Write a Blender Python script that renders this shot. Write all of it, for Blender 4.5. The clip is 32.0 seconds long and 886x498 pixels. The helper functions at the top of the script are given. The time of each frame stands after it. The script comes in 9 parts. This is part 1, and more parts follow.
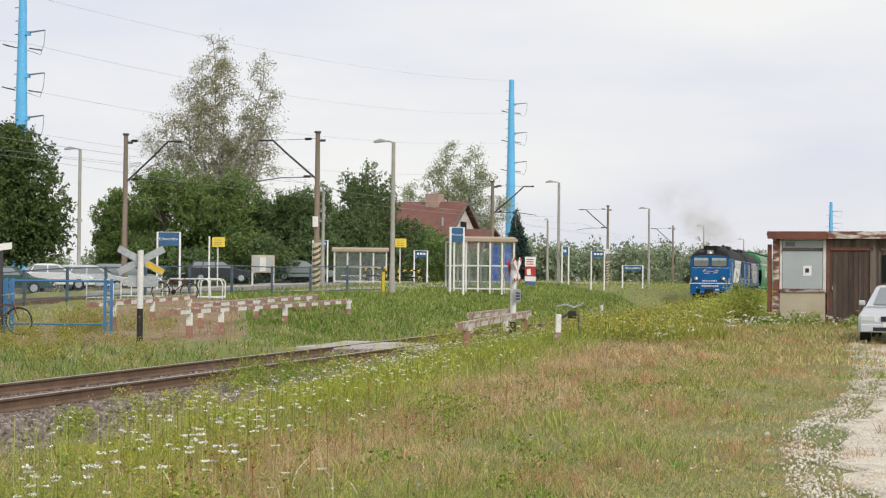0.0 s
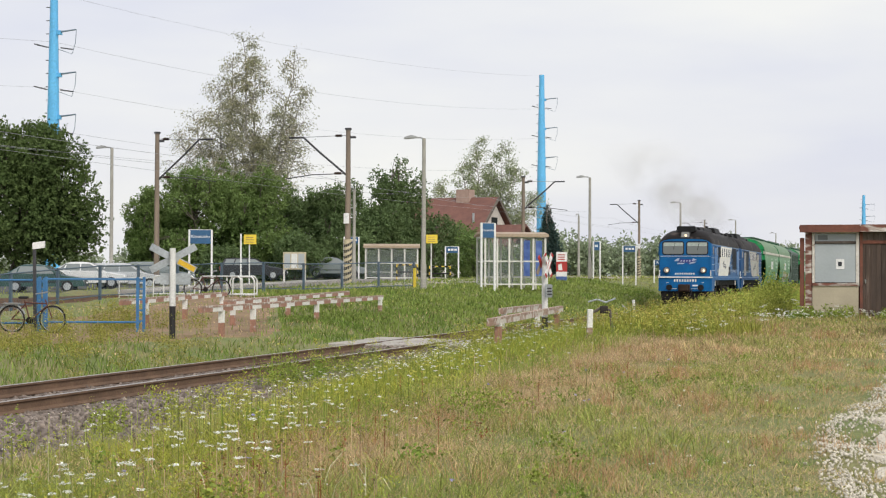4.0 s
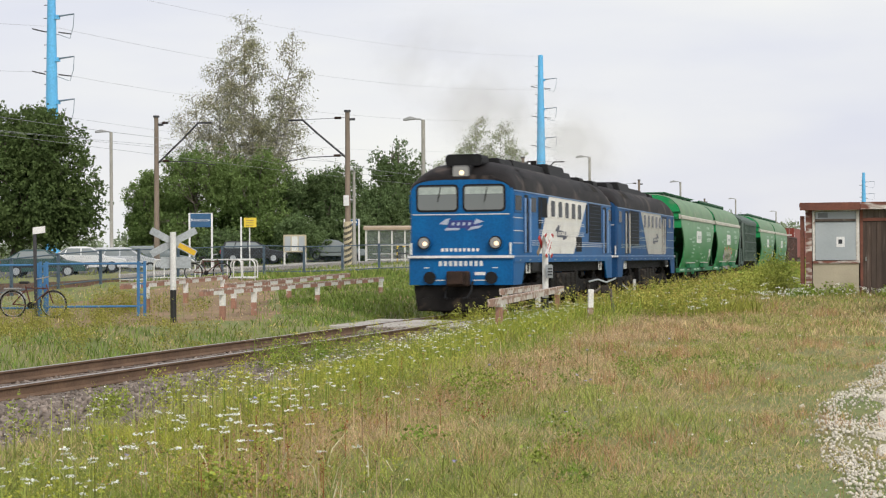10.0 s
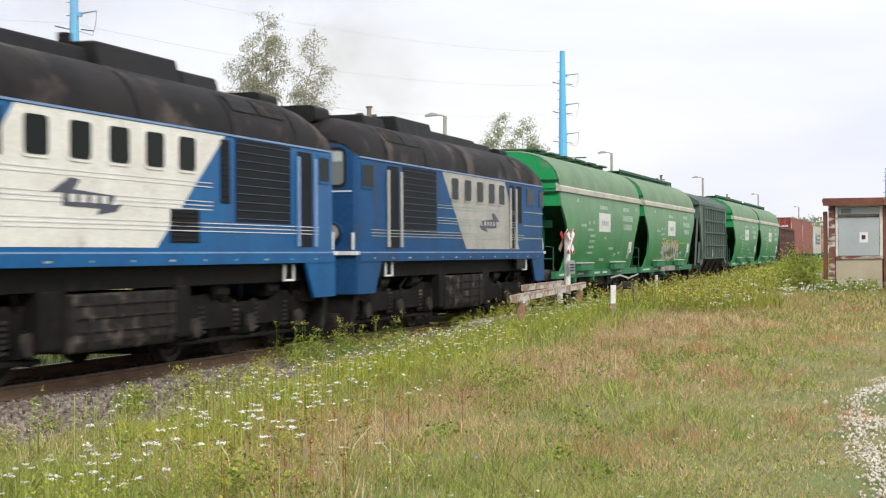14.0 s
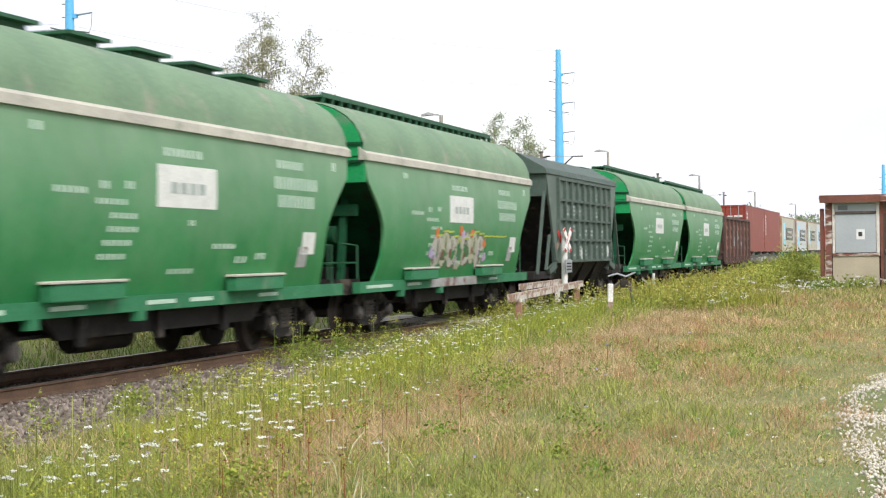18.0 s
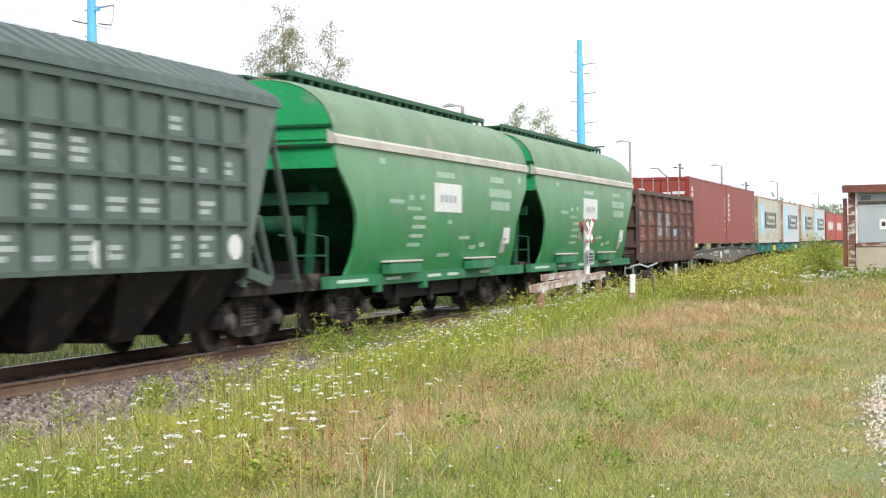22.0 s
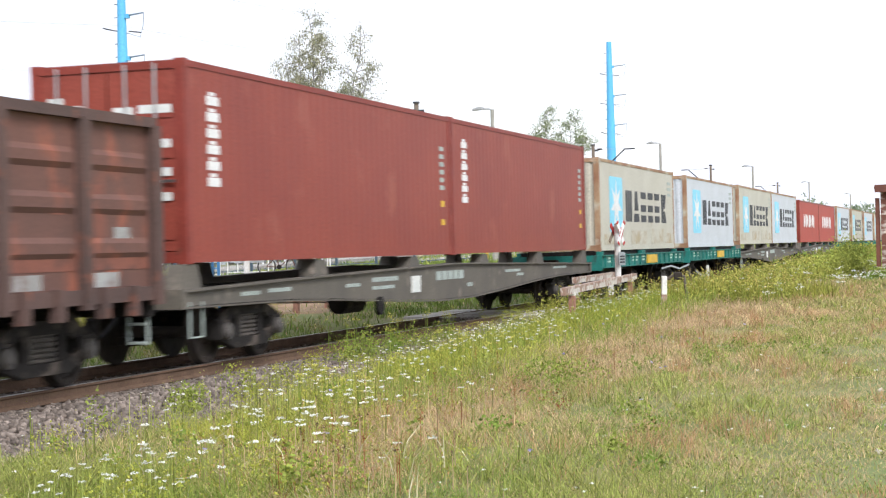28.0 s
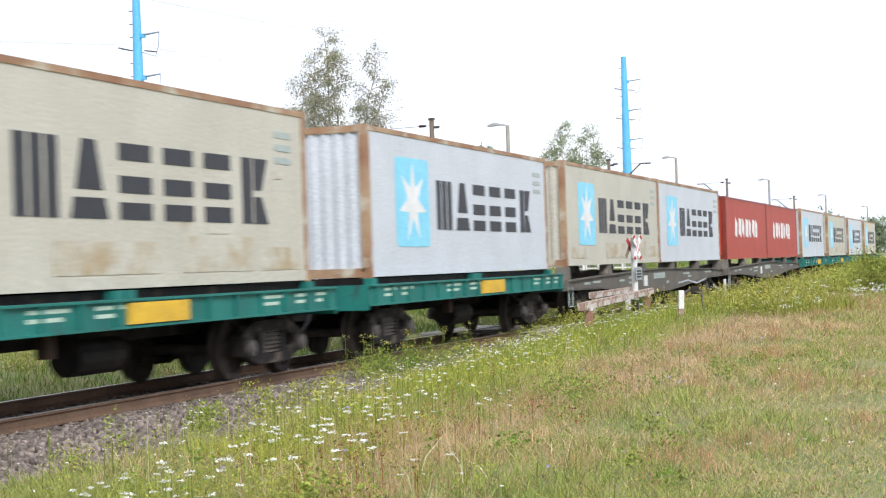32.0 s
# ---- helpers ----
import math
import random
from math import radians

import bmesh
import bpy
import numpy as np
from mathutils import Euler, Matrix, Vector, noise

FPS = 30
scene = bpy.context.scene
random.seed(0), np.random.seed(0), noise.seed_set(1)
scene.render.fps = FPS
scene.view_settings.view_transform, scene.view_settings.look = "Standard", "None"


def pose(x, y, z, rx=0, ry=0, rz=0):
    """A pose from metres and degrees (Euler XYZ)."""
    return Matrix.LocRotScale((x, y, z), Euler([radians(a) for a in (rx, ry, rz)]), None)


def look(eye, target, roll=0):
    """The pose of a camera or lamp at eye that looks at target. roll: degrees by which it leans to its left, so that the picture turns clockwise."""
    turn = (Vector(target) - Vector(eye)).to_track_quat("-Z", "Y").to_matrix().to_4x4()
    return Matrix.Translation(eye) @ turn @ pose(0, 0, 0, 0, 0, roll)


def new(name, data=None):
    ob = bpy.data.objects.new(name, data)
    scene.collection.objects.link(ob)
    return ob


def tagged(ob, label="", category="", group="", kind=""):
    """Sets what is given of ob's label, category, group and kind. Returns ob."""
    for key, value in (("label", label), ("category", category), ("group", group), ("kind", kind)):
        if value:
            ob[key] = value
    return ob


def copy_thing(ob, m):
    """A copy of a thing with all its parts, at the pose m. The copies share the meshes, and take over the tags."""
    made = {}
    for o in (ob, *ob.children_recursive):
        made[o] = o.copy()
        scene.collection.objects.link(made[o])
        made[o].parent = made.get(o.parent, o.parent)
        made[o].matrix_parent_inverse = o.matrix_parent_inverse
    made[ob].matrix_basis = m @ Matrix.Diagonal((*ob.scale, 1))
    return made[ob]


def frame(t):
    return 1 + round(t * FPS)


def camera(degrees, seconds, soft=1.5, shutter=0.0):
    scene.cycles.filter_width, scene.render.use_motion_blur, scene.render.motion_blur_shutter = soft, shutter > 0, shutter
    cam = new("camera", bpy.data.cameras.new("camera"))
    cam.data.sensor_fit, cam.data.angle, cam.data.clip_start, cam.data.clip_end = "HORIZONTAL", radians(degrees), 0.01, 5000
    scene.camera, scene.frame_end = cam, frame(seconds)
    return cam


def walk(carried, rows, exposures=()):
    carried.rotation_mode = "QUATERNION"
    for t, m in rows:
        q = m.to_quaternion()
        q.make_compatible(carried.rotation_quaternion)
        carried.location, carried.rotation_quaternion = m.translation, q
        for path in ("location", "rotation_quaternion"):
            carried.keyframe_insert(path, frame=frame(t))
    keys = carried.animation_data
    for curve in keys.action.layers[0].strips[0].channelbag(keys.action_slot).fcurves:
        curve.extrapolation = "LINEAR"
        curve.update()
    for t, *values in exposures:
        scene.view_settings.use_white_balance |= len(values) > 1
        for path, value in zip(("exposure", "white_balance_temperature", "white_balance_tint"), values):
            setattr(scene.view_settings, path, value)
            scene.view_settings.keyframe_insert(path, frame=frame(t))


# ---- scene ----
# ---- camera ----
EYE = (0.0, 0.0, 1.596)
TRACK = -11.807  # distance from the eye to the track's middle


def view(yaw, pitch, roll):
    a, b = radians(yaw), radians(pitch)
    d = Vector((-math.sin(a) * math.cos(b), math.cos(a) * math.cos(b), math.sin(b)))
    return look(EYE, Vector(EYE) + d * 50, roll)


cam = camera(29.831, 32.0, 1.2, 0.7)
walk(cam, [
    (0, view(14.485, 1.113, 0.563)), (0.5, view(14.534, 0.947, 0.541)), (1, view(14.470, 0.908, 0.594)),
    (1.5, view(14.610, 0.734, 0.407)), (2, view(14.706, 0.825, 0.372)), (2.5, view(14.820, 0.823, 0.189)),
    (3, view(15.125, 0.952, 0.308)), (3.5, view(15.420, 0.961, 0.217)), (5.5, view(15.816, 1.063, 0.268)),
    (6, view(15.990, 1.346, 0.183)), (6.5, view(16.127, 1.458, 0.228)), (7, view(16.243, 1.267, 0.055)),
    (7.5, view(16.117, 0.904, -0.075)), (8, view(15.919, 0.687, -0.079)), (8.5, view(15.837, 0.602, -0.116)),
    (9, view(15.706, 0.481, -0.232)), (9.5, view(15.640, 0.397, -0.270)), (10, view(15.566, 0.321, -0.324)),
    (10.5, view(15.558, 0.338, -0.117)), (11, view(15.660, 0.354, -0.207)), (11.5, view(15.933, 0.327, -0.243)),
    (12, view(15.939, 0.313, -0.202)), (12.5, view(15.751, 0.202, -0.019)), (13, view(15.762, 0.140, 0.106)),
    (13.5, view(16.024, 0.130, -0.148)), (15.5, view(16.667, 0.399, -0.520)), (16, view(16.617, 0.421, -0.518)),
    (16.5, view(16.548, 0.367, -0.490)), (17, view(16.423, 0.148, -0.624)), (17.5, view(16.270, 0.113, -0.852)),
    (18, view(16.221, 0.173, -0.755)), (18.5, view(16.508, 0.164, -0.925)), (19, view(16.837, 0.182, -1.101)),
    (19.5, view(17.072, 0.000, -1.069)), (20, view(17.254, -0.104, -1.106)), (20.5, view(17.497, -0.210, -0.870)),
    (21, view(17.578, -0.277, -0.941)), (21.5, view(17.247, -0.215, -0.903)), (22, view(16.978, -0.123, -0.923)),
    (22.5, view(16.972, -0.062, -0.711)), (23, view(17.038, -0.009, -0.748)), (23.5, view(17.078, 0.131, -0.795)),
    (24, view(17.066, 0.178, -0.942)), (24.5, view(17.043, 0.176, -0.703)), (26.5, view(17.654, -0.249, -0.760)),
    (27, view(17.890, -0.299, -0.910)), (27.5, view(18.037, -0.221, -1.295)), (28, view(18.039, 0.023, -1.443)),
    (28.5, view(18.132, 0.151, -1.254)), (29, view(18.243, 0.272, -1.483)), (29.5, view(18.349, 0.371, -1.389)),
    (30, view(18.444, 0.492, -1.551)), (30.5, view(18.575, 0.593, -1.772)), (31, view(18.681, 0.565, -1.758)),
    (31.5, view(18.702, 0.567, -1.818)), (32, view(18.587, 0.599, -1.921)),
], [(0, 0.1, 6500, 10), (7, 0.1, 6500, 10), (11, 0.12, 6480, 10), (13, 0.25, 6450, 10), (17, 0.50, 6350, 10.5), (20, 0.58, 6280, 11), (23, 0.70, 6180, 11.5), (28, 0.64, 6080, 12), (32, 0.58, 6000, 12)])

# ---- light ----
world = bpy.data.worlds.new("overcast_sky")
scene.world = world
world.use_nodes = True
wn, wl = world.node_tree.nodes, world.node_tree.links
wn.clear()
sky = wn.new("ShaderNodeTexSky")
sky.sky_type, sky.sun_disc, sky.sun_elevation, sky.sun_rotation = "NISHITA", False, radians(48), radians(125)
sky.air_density, sky.dust_density = 1.0, 3.0
bg_sky, bg_cloud = wn.new("ShaderNodeBackground"), wn.new("ShaderNodeBackground")
bg_sky.inputs[1].default_value = 0.10
wl.new(sky.outputs[0], bg_sky.inputs[0])
wc = wn.new("ShaderNodeTexCoord")
wm = wn.new("ShaderNodeMapping")
wm.inputs["Scale"].default_value = (1.6, 1.6, 6.5)
wno = wn.new("ShaderNodeTexNoise")
wno.inputs["Scale"].default_value, wno.inputs["Detail"].default_value, wno.inputs["Roughness"].default_value = 1.5, 5.0, 0.5
wr = wn.new("ShaderNodeValToRGB")
wr.color_ramp.elements[0].position, wr.color_ramp.elements[0].color = 0.36, (0.775, 0.79, 0.880, 1)
wr.color_ramp.elements[1].position, wr.color_ramp.elements[1].color = 0.64, (0.950, 0.947, 0.920, 1)
wl.new(wc.outputs["Generated"], wm.inputs[0])
wl.new(wm.outputs[0], wno.inputs["Vector"])
wl.new(wno.outputs[0], wr.inputs[0])
wl.new(wr.outputs[0], bg_cloud.inputs[0])
bg_cloud.inputs[1].default_value = 0.97
wmix, wout = wn.new("ShaderNodeMixShader"), wn.new("ShaderNodeOutputWorld")
wmix.inputs[0].default_value = 0.88
wl.new(bg_sky.outputs[0], wmix.inputs[1])
wl.new(bg_cloud.outputs[0], wmix.inputs[2])
wl.new(wmix.outputs[0], wout.inputs[0])
sun = new("sun", bpy.data.lights.new("sun", "SUN"))
sun.data.energy, sun.data.angle, sun.data.color = 2.3, radians(22), (1.0, 0.95, 0.88)
sun.matrix_world = look((60, -40, 80), (0, 30, 0))


# ---- mesh and material helpers ----
class Shape:
    """Collects vertices and faces of one mesh."""

    def __init__(self):
        self.v, self.f = [], []

    def face(self, *pts):
        n = len(self.v)
        self.v += [tuple(p) for p in pts]
        self.f.append(tuple(range(n, n + len(pts))))
        return self

    def box(self, x0, x1, y0, y1, z0, z1):
        n = len(self.v)
        self.v += [(x, y, z) for z in (z0, z1) for y in (y0, y1) for x in (x0, x1)]
        self.f += [tuple(n + i for i in q) for q in ((0, 2, 3, 1), (4, 5, 7, 6), (0, 1, 5, 4), (2, 6, 7, 3), (0, 4, 6, 2), (1, 3, 7, 5))]
        return self

    def loft(self, rings, closed=True, caps=True):
        n, k = len(self.v), len(rings[0])
        for r in rings:
            self.v += [tuple(p) for p in r]
        for i in range(len(rings) - 1):
            for j in range(k if closed else k - 1):
                a, b = n + i * k + j, n + i * k + (j + 1) % k
                self.f.append((a, b, b + k, a + k))
        if caps and closed:
            self.f.append(tuple(range(n + k - 1, n - 1, -1)))
            self.f.append(tuple(range(n + (len(rings) - 1) * k, n + len(rings) * k)))
        return self

    def tube(self, pts, r, seg=6, r2=None):
        pts = [Vector(p) for p in pts]
        rings = []
        for i, p in enumerate(pts):
            d = (pts[min(i + 1, len(pts) - 1)] - pts[max(i - 1, 0)]).normalized()
            a = d.cross(Vector((0, 0, 1)))
            if a.length < 1e-3:
                a = Vector((1, 0, 0))
            a.normalize()
            b = d.cross(a)
            q = r if r2 is None else r + (r2 - r) * i / (len(pts) - 1)
            rings.append([p + q * (math.cos(t) * a + math.sin(t) * b) for t in [2 * math.pi * (j + 0.5) / seg for j in range(seg)]])
        return self.loft(rings)

    def prism(self, poly, axis, a0, a1):
        """Pushes a flat outline along an axis: 'x' takes (y, z), 'y' takes (x, z), 'z' takes (x, y)."""
        put = {"x": lambda p, a: (a, p[0], p[1]), "y": lambda p, a: (p[0], a, p[1]), "z": lambda p, a: (p[0], p[1], a)}[axis]
        return self.loft([[put(p, a) for p in poly] for a in (a0, a1)])

    def moved(self, m):
        self.v = [tuple(m @ Vector(p)) for p in self.v]
        return self

    def mesh(self, name, material=None, smooth=None):
        me = bpy.data.meshes.new(name)
        me.from_pydata(self.v, [], self.f)
        if material:
            me.materials.append(material)
        bm = bmesh.new()
        bm.from_mesh(me)
        bmesh.ops.recalc_face_normals(bm, faces=bm.faces)
        bm.to_mesh(me)
        bm.free()
        if smooth:
            me.polygons.foreach_set("use_smooth", [True] * len(me.polygons))
            me.set_sharp_from_angle(angle=radians(smooth))
        return me


def part(name, shape, material, parent=None, label="", smooth=None, bevel=0.0):
    me = shape if isinstance(shape, bpy.types.Mesh) else shape.mesh(name, material, smooth)
    ob = new(name, me)
    if parent:
        ob.parent = parent
    if bevel:
        mod = ob.modifiers.new("edge", "BEVEL")
        mod.width, mod.segments, mod.limit_method = bevel, 2, "ANGLE"
    return tagged(ob, label)


def thing(name, label, category, group="", at=None, kind=""):
    ob = new(name)
    if at is not None:
        ob.matrix_basis = at
    return tagged(ob, label, category, group, kind)


def raw_mesh(name, verts, faces, material):
    """A mesh from numpy arrays, all faces with the same number of corners."""
    me = bpy.data.meshes.new(name)
    k = faces.shape[1]
    me.vertices.add(len(verts))
    me.vertices.foreach_set("co", verts.astype(np.float32).ravel())
    me.loops.add(faces.size)
    me.loops.foreach_set("vertex_index", faces.astype(np.int32).ravel())
    me.polygons.add(len(faces))
    me.polygons.foreach_set("loop_start", np.arange(0, faces.size, k, dtype=np.int32))
    me.update(calc_edges=True)
    me.materials.append(material)
    return me


def material(name, c1, c2=None, rough=0.7, scale=3.0, fine=40.0, bump=0.15, metal=0.0, stretch=(1, 1, 1), c3=None, amount=0.5, island=0.0, rnd=0.0, spec=0.4, wear=3.0, mid=(0.35, 0.65), grain=0.5):
    """Two tones mixed by a broad noise, darkened and lightened by a fine one; c3: stains or rust over a part of it."""
    m = bpy.data.materials.new(name)
    m.use_nodes = True
    n, l = m.node_tree.nodes, m.node_tree.links
    b = n["Principled BSDF"]
    b.inputs["Roughness"].default_value, b.inputs["Metallic"].default_value = rough, metal
    b.inputs["Specular IOR Level"].default_value = spec
    c2 = c2 or tuple(v * 0.8 for v in c1)
    co = n.new("ShaderNodeTexCoord")
    mp = n.new("ShaderNodeMapping")
    mp.inputs["Scale"].default_value = stretch
    l.new(co.outputs["Object"], mp.inputs[0])

    def noise_at(s, detail=4.0):
        t = n.new("ShaderNodeTexNoise")
        t.inputs["Scale"].default_value, t.inputs["Detail"].default_value = s, detail
        l.new(mp.outputs[0], t.inputs["Vector"])
        return t.outputs[0]

    def ramp(src, lo, hi):
        r = n.new("ShaderNodeMapRange")
        r.inputs["From Min"].default_value, r.inputs["From Max"].default_value = lo, hi
        l.new(src, r.inputs["Value"])
        return r.outputs[0]

    def mix(kind, fac, a, c):
        x = n.new("ShaderNodeMix")
        x.data_type, x.blend_type = "RGBA", kind
        for sock, val in ((x.inputs["Factor"], fac), (x.inputs[6], a), (x.inputs[7], c)):
            if isinstance(val, bpy.types.NodeSocket):
                l.new(val, sock)
            elif isinstance(val, (int, float)):
                sock.default_value = val
            else:
                sock.default_value = (*val, 1)
        return x.outputs[2]

    col = mix("MIX", ramp(noise_at(scale), *mid), c1, c2)
    if c3:
        col = mix("MIX", ramp(noise_at(wear, 8.0), 1 - amount, 1 - amount + 0.12), col, c3)
    if island or rnd:
        g = n.new("ShaderNodeNewGeometry") if island else n.new("ShaderNodeObjectInfo")
        src = g.outputs["Random Per Island"] if island else g.outputs["Random"]
        r = ramp(src, 0, 1)
        hs = n.new("ShaderNodeHueSaturation")
        a = n.new("ShaderNodeMath")
        a.operation, a.inputs[1].default_value, a.inputs[2].default_value = "MULTIPLY_ADD", island or rnd, 1 - (island or rnd) / 2
        l.new(r, a.inputs[0])
        l.new(a.outputs[0], hs.inputs["Value"])
        l.new(col, hs.inputs["Color"])
        col = hs.outputs[0]
    f = noise_at(fine)
    col = mix("MULTIPLY", grain, col, mix("MIX", ramp(f, 0.3, 0.7), (0.62, 0.62, 0.62), (1.25, 1.25, 1.25)))
    l.new(col, b.inputs["Base Color"])
    if bump:
        bp = n.new("ShaderNodeBump")
        bp.inputs["Strength"].default_value, bp.inputs["Distance"].default_value = bump, 0.02
        l.new(f, bp.inputs["Height"])
        l.new(bp.outputs[0], b.inputs["Normal"])
    return m


def glowing(name, col, strength):
    m = bpy.data.materials.new(name)
    m.use_nodes = True
    b = m.node_tree.nodes["Principled BSDF"]
    b.inputs["Base Color"].default_value = (*col, 1)
    b.inputs["Emission Color"].default_value, b.inputs["Emission Strength"].default_value = (*col, 1), strength
    return m


def glassy(name, tint, rough=0.05, through_part=0.0, spec=0.8, ior=1.45):
    m = bpy.data.materials.new(name)
    m.use_nodes = True
    n, l = m.node_tree.nodes, m.node_tree.links
    b = n["Principled BSDF"]
    b.inputs["Base Color"].default_value, b.inputs["Roughness"].default_value = (*tint, 1), rough
    b.inputs["Specular IOR Level"].default_value = spec
    b.inputs["IOR"].default_value = ior
    if through_part:
        t, x = n.new("ShaderNodeBsdfTransparent"), n.new("ShaderNodeMixShader")
        x.inputs[0].default_value = through_part
        l.new(b.outputs[0], x.inputs[1])
        l.new(t.outputs[0], x.inputs[2])
        l.new(x.outputs[0], n["Material Output"].inputs[0])
    return m


# ---- materials ----
steel_dark = material("oily_dark_steel", (0.020, 0.018, 0.017), (0.011, 0.010, 0.010), 0.65, 4, 60, 0.3, c3=(0.055, 0.042, 0.032), amount=0.42, spec=0.12)
steel_grime = material("dusty_black_steel", (0.032, 0.029, 0.027), (0.017, 0.016, 0.015), 0.8, 3, 50, 0.3, c3=(0.115, 0.095, 0.08), amount=0.44, spec=0.12)
rail_rust = material("rusty_rail_side", (0.165, 0.102, 0.064), (0.115, 0.071, 0.045), 0.85, 2, 30, 0.3)
rail_top = material("worn_rail_head", (0.46, 0.43, 0.40), (0.36, 0.32, 0.29), 0.35, 3, 40, 0.05, metal=0.8)
loco_blue = material("faded_blue_paint", (0.002, 0.112, 0.315), (0.004, 0.086, 0.25), 0.5, 1.3, 25, 0.05, spec=0.22, c3=(0.03, 0.10, 0.27), amount=0.36, wear=2.0, stretch=(1, 1, 0.6))
loco_blue_old = material("grimy_blue_paint", (0.008, 0.074, 0.205), (0.012, 0.056, 0.155), 0.6, 1.3, 25, 0.08, spec=0.22, c3=(0.035, 0.055, 0.10), amount=0.42, wear=1.8, stretch=(1, 1, 0.5))
loco_white = material("cream_white_paint", (0.80, 0.79, 0.74), (0.72, 0.70, 0.64), 0.45, 1.5, 30, 0.05, c3=(0.42, 0.39, 0.34), amount=0.33)
loco_white_old = material("dirty_white_paint", (0.44, 0.43, 0.395), (0.35, 0.335, 0.30), 0.55, 1.5, 30, 0.05, c3=(0.34, 0.31, 0.27), amount=0.36)
white_line = material("white_trim_paint", (0.75, 0.75, 0.75), None, 0.5, 4, 40, 0.05)
blue_grey = material("pale_blue_rail_paint", (0.20, 0.33, 0.56), (0.16, 0.27, 0.46), 0.45, 5, 40, 0.05)
louvre_blue = material("dull_blue_louvre_paint", (0.06, 0.11, 0.19), (0.04, 0.07, 0.12), 0.6, 4, 30, 0.05, spec=0.2)
roof_dark = material("sooty_roof_paint", (0.021, 0.018, 0.018), (0.011, 0.010, 0.010), 0.6, 1.2, 30, 0.15, c3=(0.080, 0.064, 0.056), amount=0.46, wear=1.3, spec=0.12)
black_paint = material("black_paint", (0.02, 0.02, 0.021), (0.014, 0.014, 0.015), 0.6, 3, 40, 0.15, spec=0.12)
plow_rust = material("rusty_plough", (0.026, 0.020, 0.018), (0.055, 0.034, 0.025), 0.8, 2.5, 40, 0.3, spec=0.12)
grille_dark = material("dark_grille", (0.012, 0.013, 0.016), None, 0.6, 3, 40, 0.2, spec=0.12)
window_dark = glassy("dark_window_glass", (0.016, 0.020, 0.018), 0.15, 0.0, 0.3, 1.12)
window_grey = glassy("hazy_windscreen", (0.17, 0.185, 0.185), 0.15, 0.0, 0.4)
lamp_glow = glowing("headlamp_glow", (1.0, 0.72, 0.48), 0.85)
lamp_soft = glowing("upper_headlamp_glow", (1.0, 0.80, 0.55), 0.7)
sign_grey = material("grey_lamp_frame", (0.16, 0.16, 0.16), None, 0.5, 4, 30, 0.05)
lamp_reflector = glassy("lamp_reflector", (0.27, 0.27, 0.26), 0.2, 0.0, 0.5)
chrome = material("lamp_rim_metal", (0.5, 0.5, 0.5), None, 0.3, 4, 30, 0.02, metal=0.9)
pale_logo = material("pale_blue_logo_paint", (0.40, 0.46, 0.56), (0.33, 0.39, 0.50), 0.5, 5, 40, 0.02)
side_ink = material("worn_dark_logo_paint", (0.055, 0.062, 0.095), (0.085, 0.09, 0.12), 0.55, 5, 40, 0.02)
logo_dark = material("dark_blue_logo_paint", (0.035, 0.05, 0.22), None, 0.5, 5, 40, 0.02)
def dusted_and_lit(m, dust, lo, hi, least, most):
    """Lays a pale tone over a paint, thicker with height on the wall between lo and hi: dusting plus painted-in light
    on the upper wall.
    """
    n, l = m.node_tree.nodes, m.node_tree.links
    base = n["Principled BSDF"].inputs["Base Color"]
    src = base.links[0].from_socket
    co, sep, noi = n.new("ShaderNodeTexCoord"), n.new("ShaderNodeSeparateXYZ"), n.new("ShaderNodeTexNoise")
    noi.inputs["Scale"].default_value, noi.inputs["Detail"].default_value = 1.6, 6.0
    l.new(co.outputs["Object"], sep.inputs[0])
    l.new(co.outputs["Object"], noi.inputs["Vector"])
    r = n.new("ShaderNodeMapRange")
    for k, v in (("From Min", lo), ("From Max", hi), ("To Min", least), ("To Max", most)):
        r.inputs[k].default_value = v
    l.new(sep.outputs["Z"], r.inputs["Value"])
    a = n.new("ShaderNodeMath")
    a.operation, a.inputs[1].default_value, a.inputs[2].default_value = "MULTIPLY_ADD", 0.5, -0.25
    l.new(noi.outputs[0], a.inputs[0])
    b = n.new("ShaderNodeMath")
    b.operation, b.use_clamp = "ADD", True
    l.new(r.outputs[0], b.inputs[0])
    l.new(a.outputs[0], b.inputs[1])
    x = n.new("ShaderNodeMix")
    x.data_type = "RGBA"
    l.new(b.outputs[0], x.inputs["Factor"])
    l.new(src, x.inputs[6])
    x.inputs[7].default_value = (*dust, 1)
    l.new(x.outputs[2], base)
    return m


# upper walls paled by dusting and painted-in light, lower walls left deep green
hop_green = dusted_and_lit(material("bright_green_paint", (0.034, 0.226, 0.072), (0.027, 0.190, 0.060), 0.5, 0.9, 22, 0.04, stretch=(1, 1, 0.45), spec=0.25, grain=0.3), (0.27, 0.36, 0.25), 1.5, 3.4, 0.02, 0.54)
hop_end = material("clean_green_paint", (0.020, 0.300, 0.098), (0.018, 0.245, 0.080), 0.5, 1.1, 22, 0.04, c3=(0.10, 0.25, 0.13), amount=0.38, wear=2.0, spec=0.22)
# green darkened for the shade of the end openings, with sooty stains
hop_slope = material("shade_darkened_green_paint", (0.012, 0.075, 0.033), (0.010, 0.050, 0.024), 0.7, 1.5, 30, 0.1, c3=(0.025, 0.035, 0.022), amount=0.45, spec=0.12)
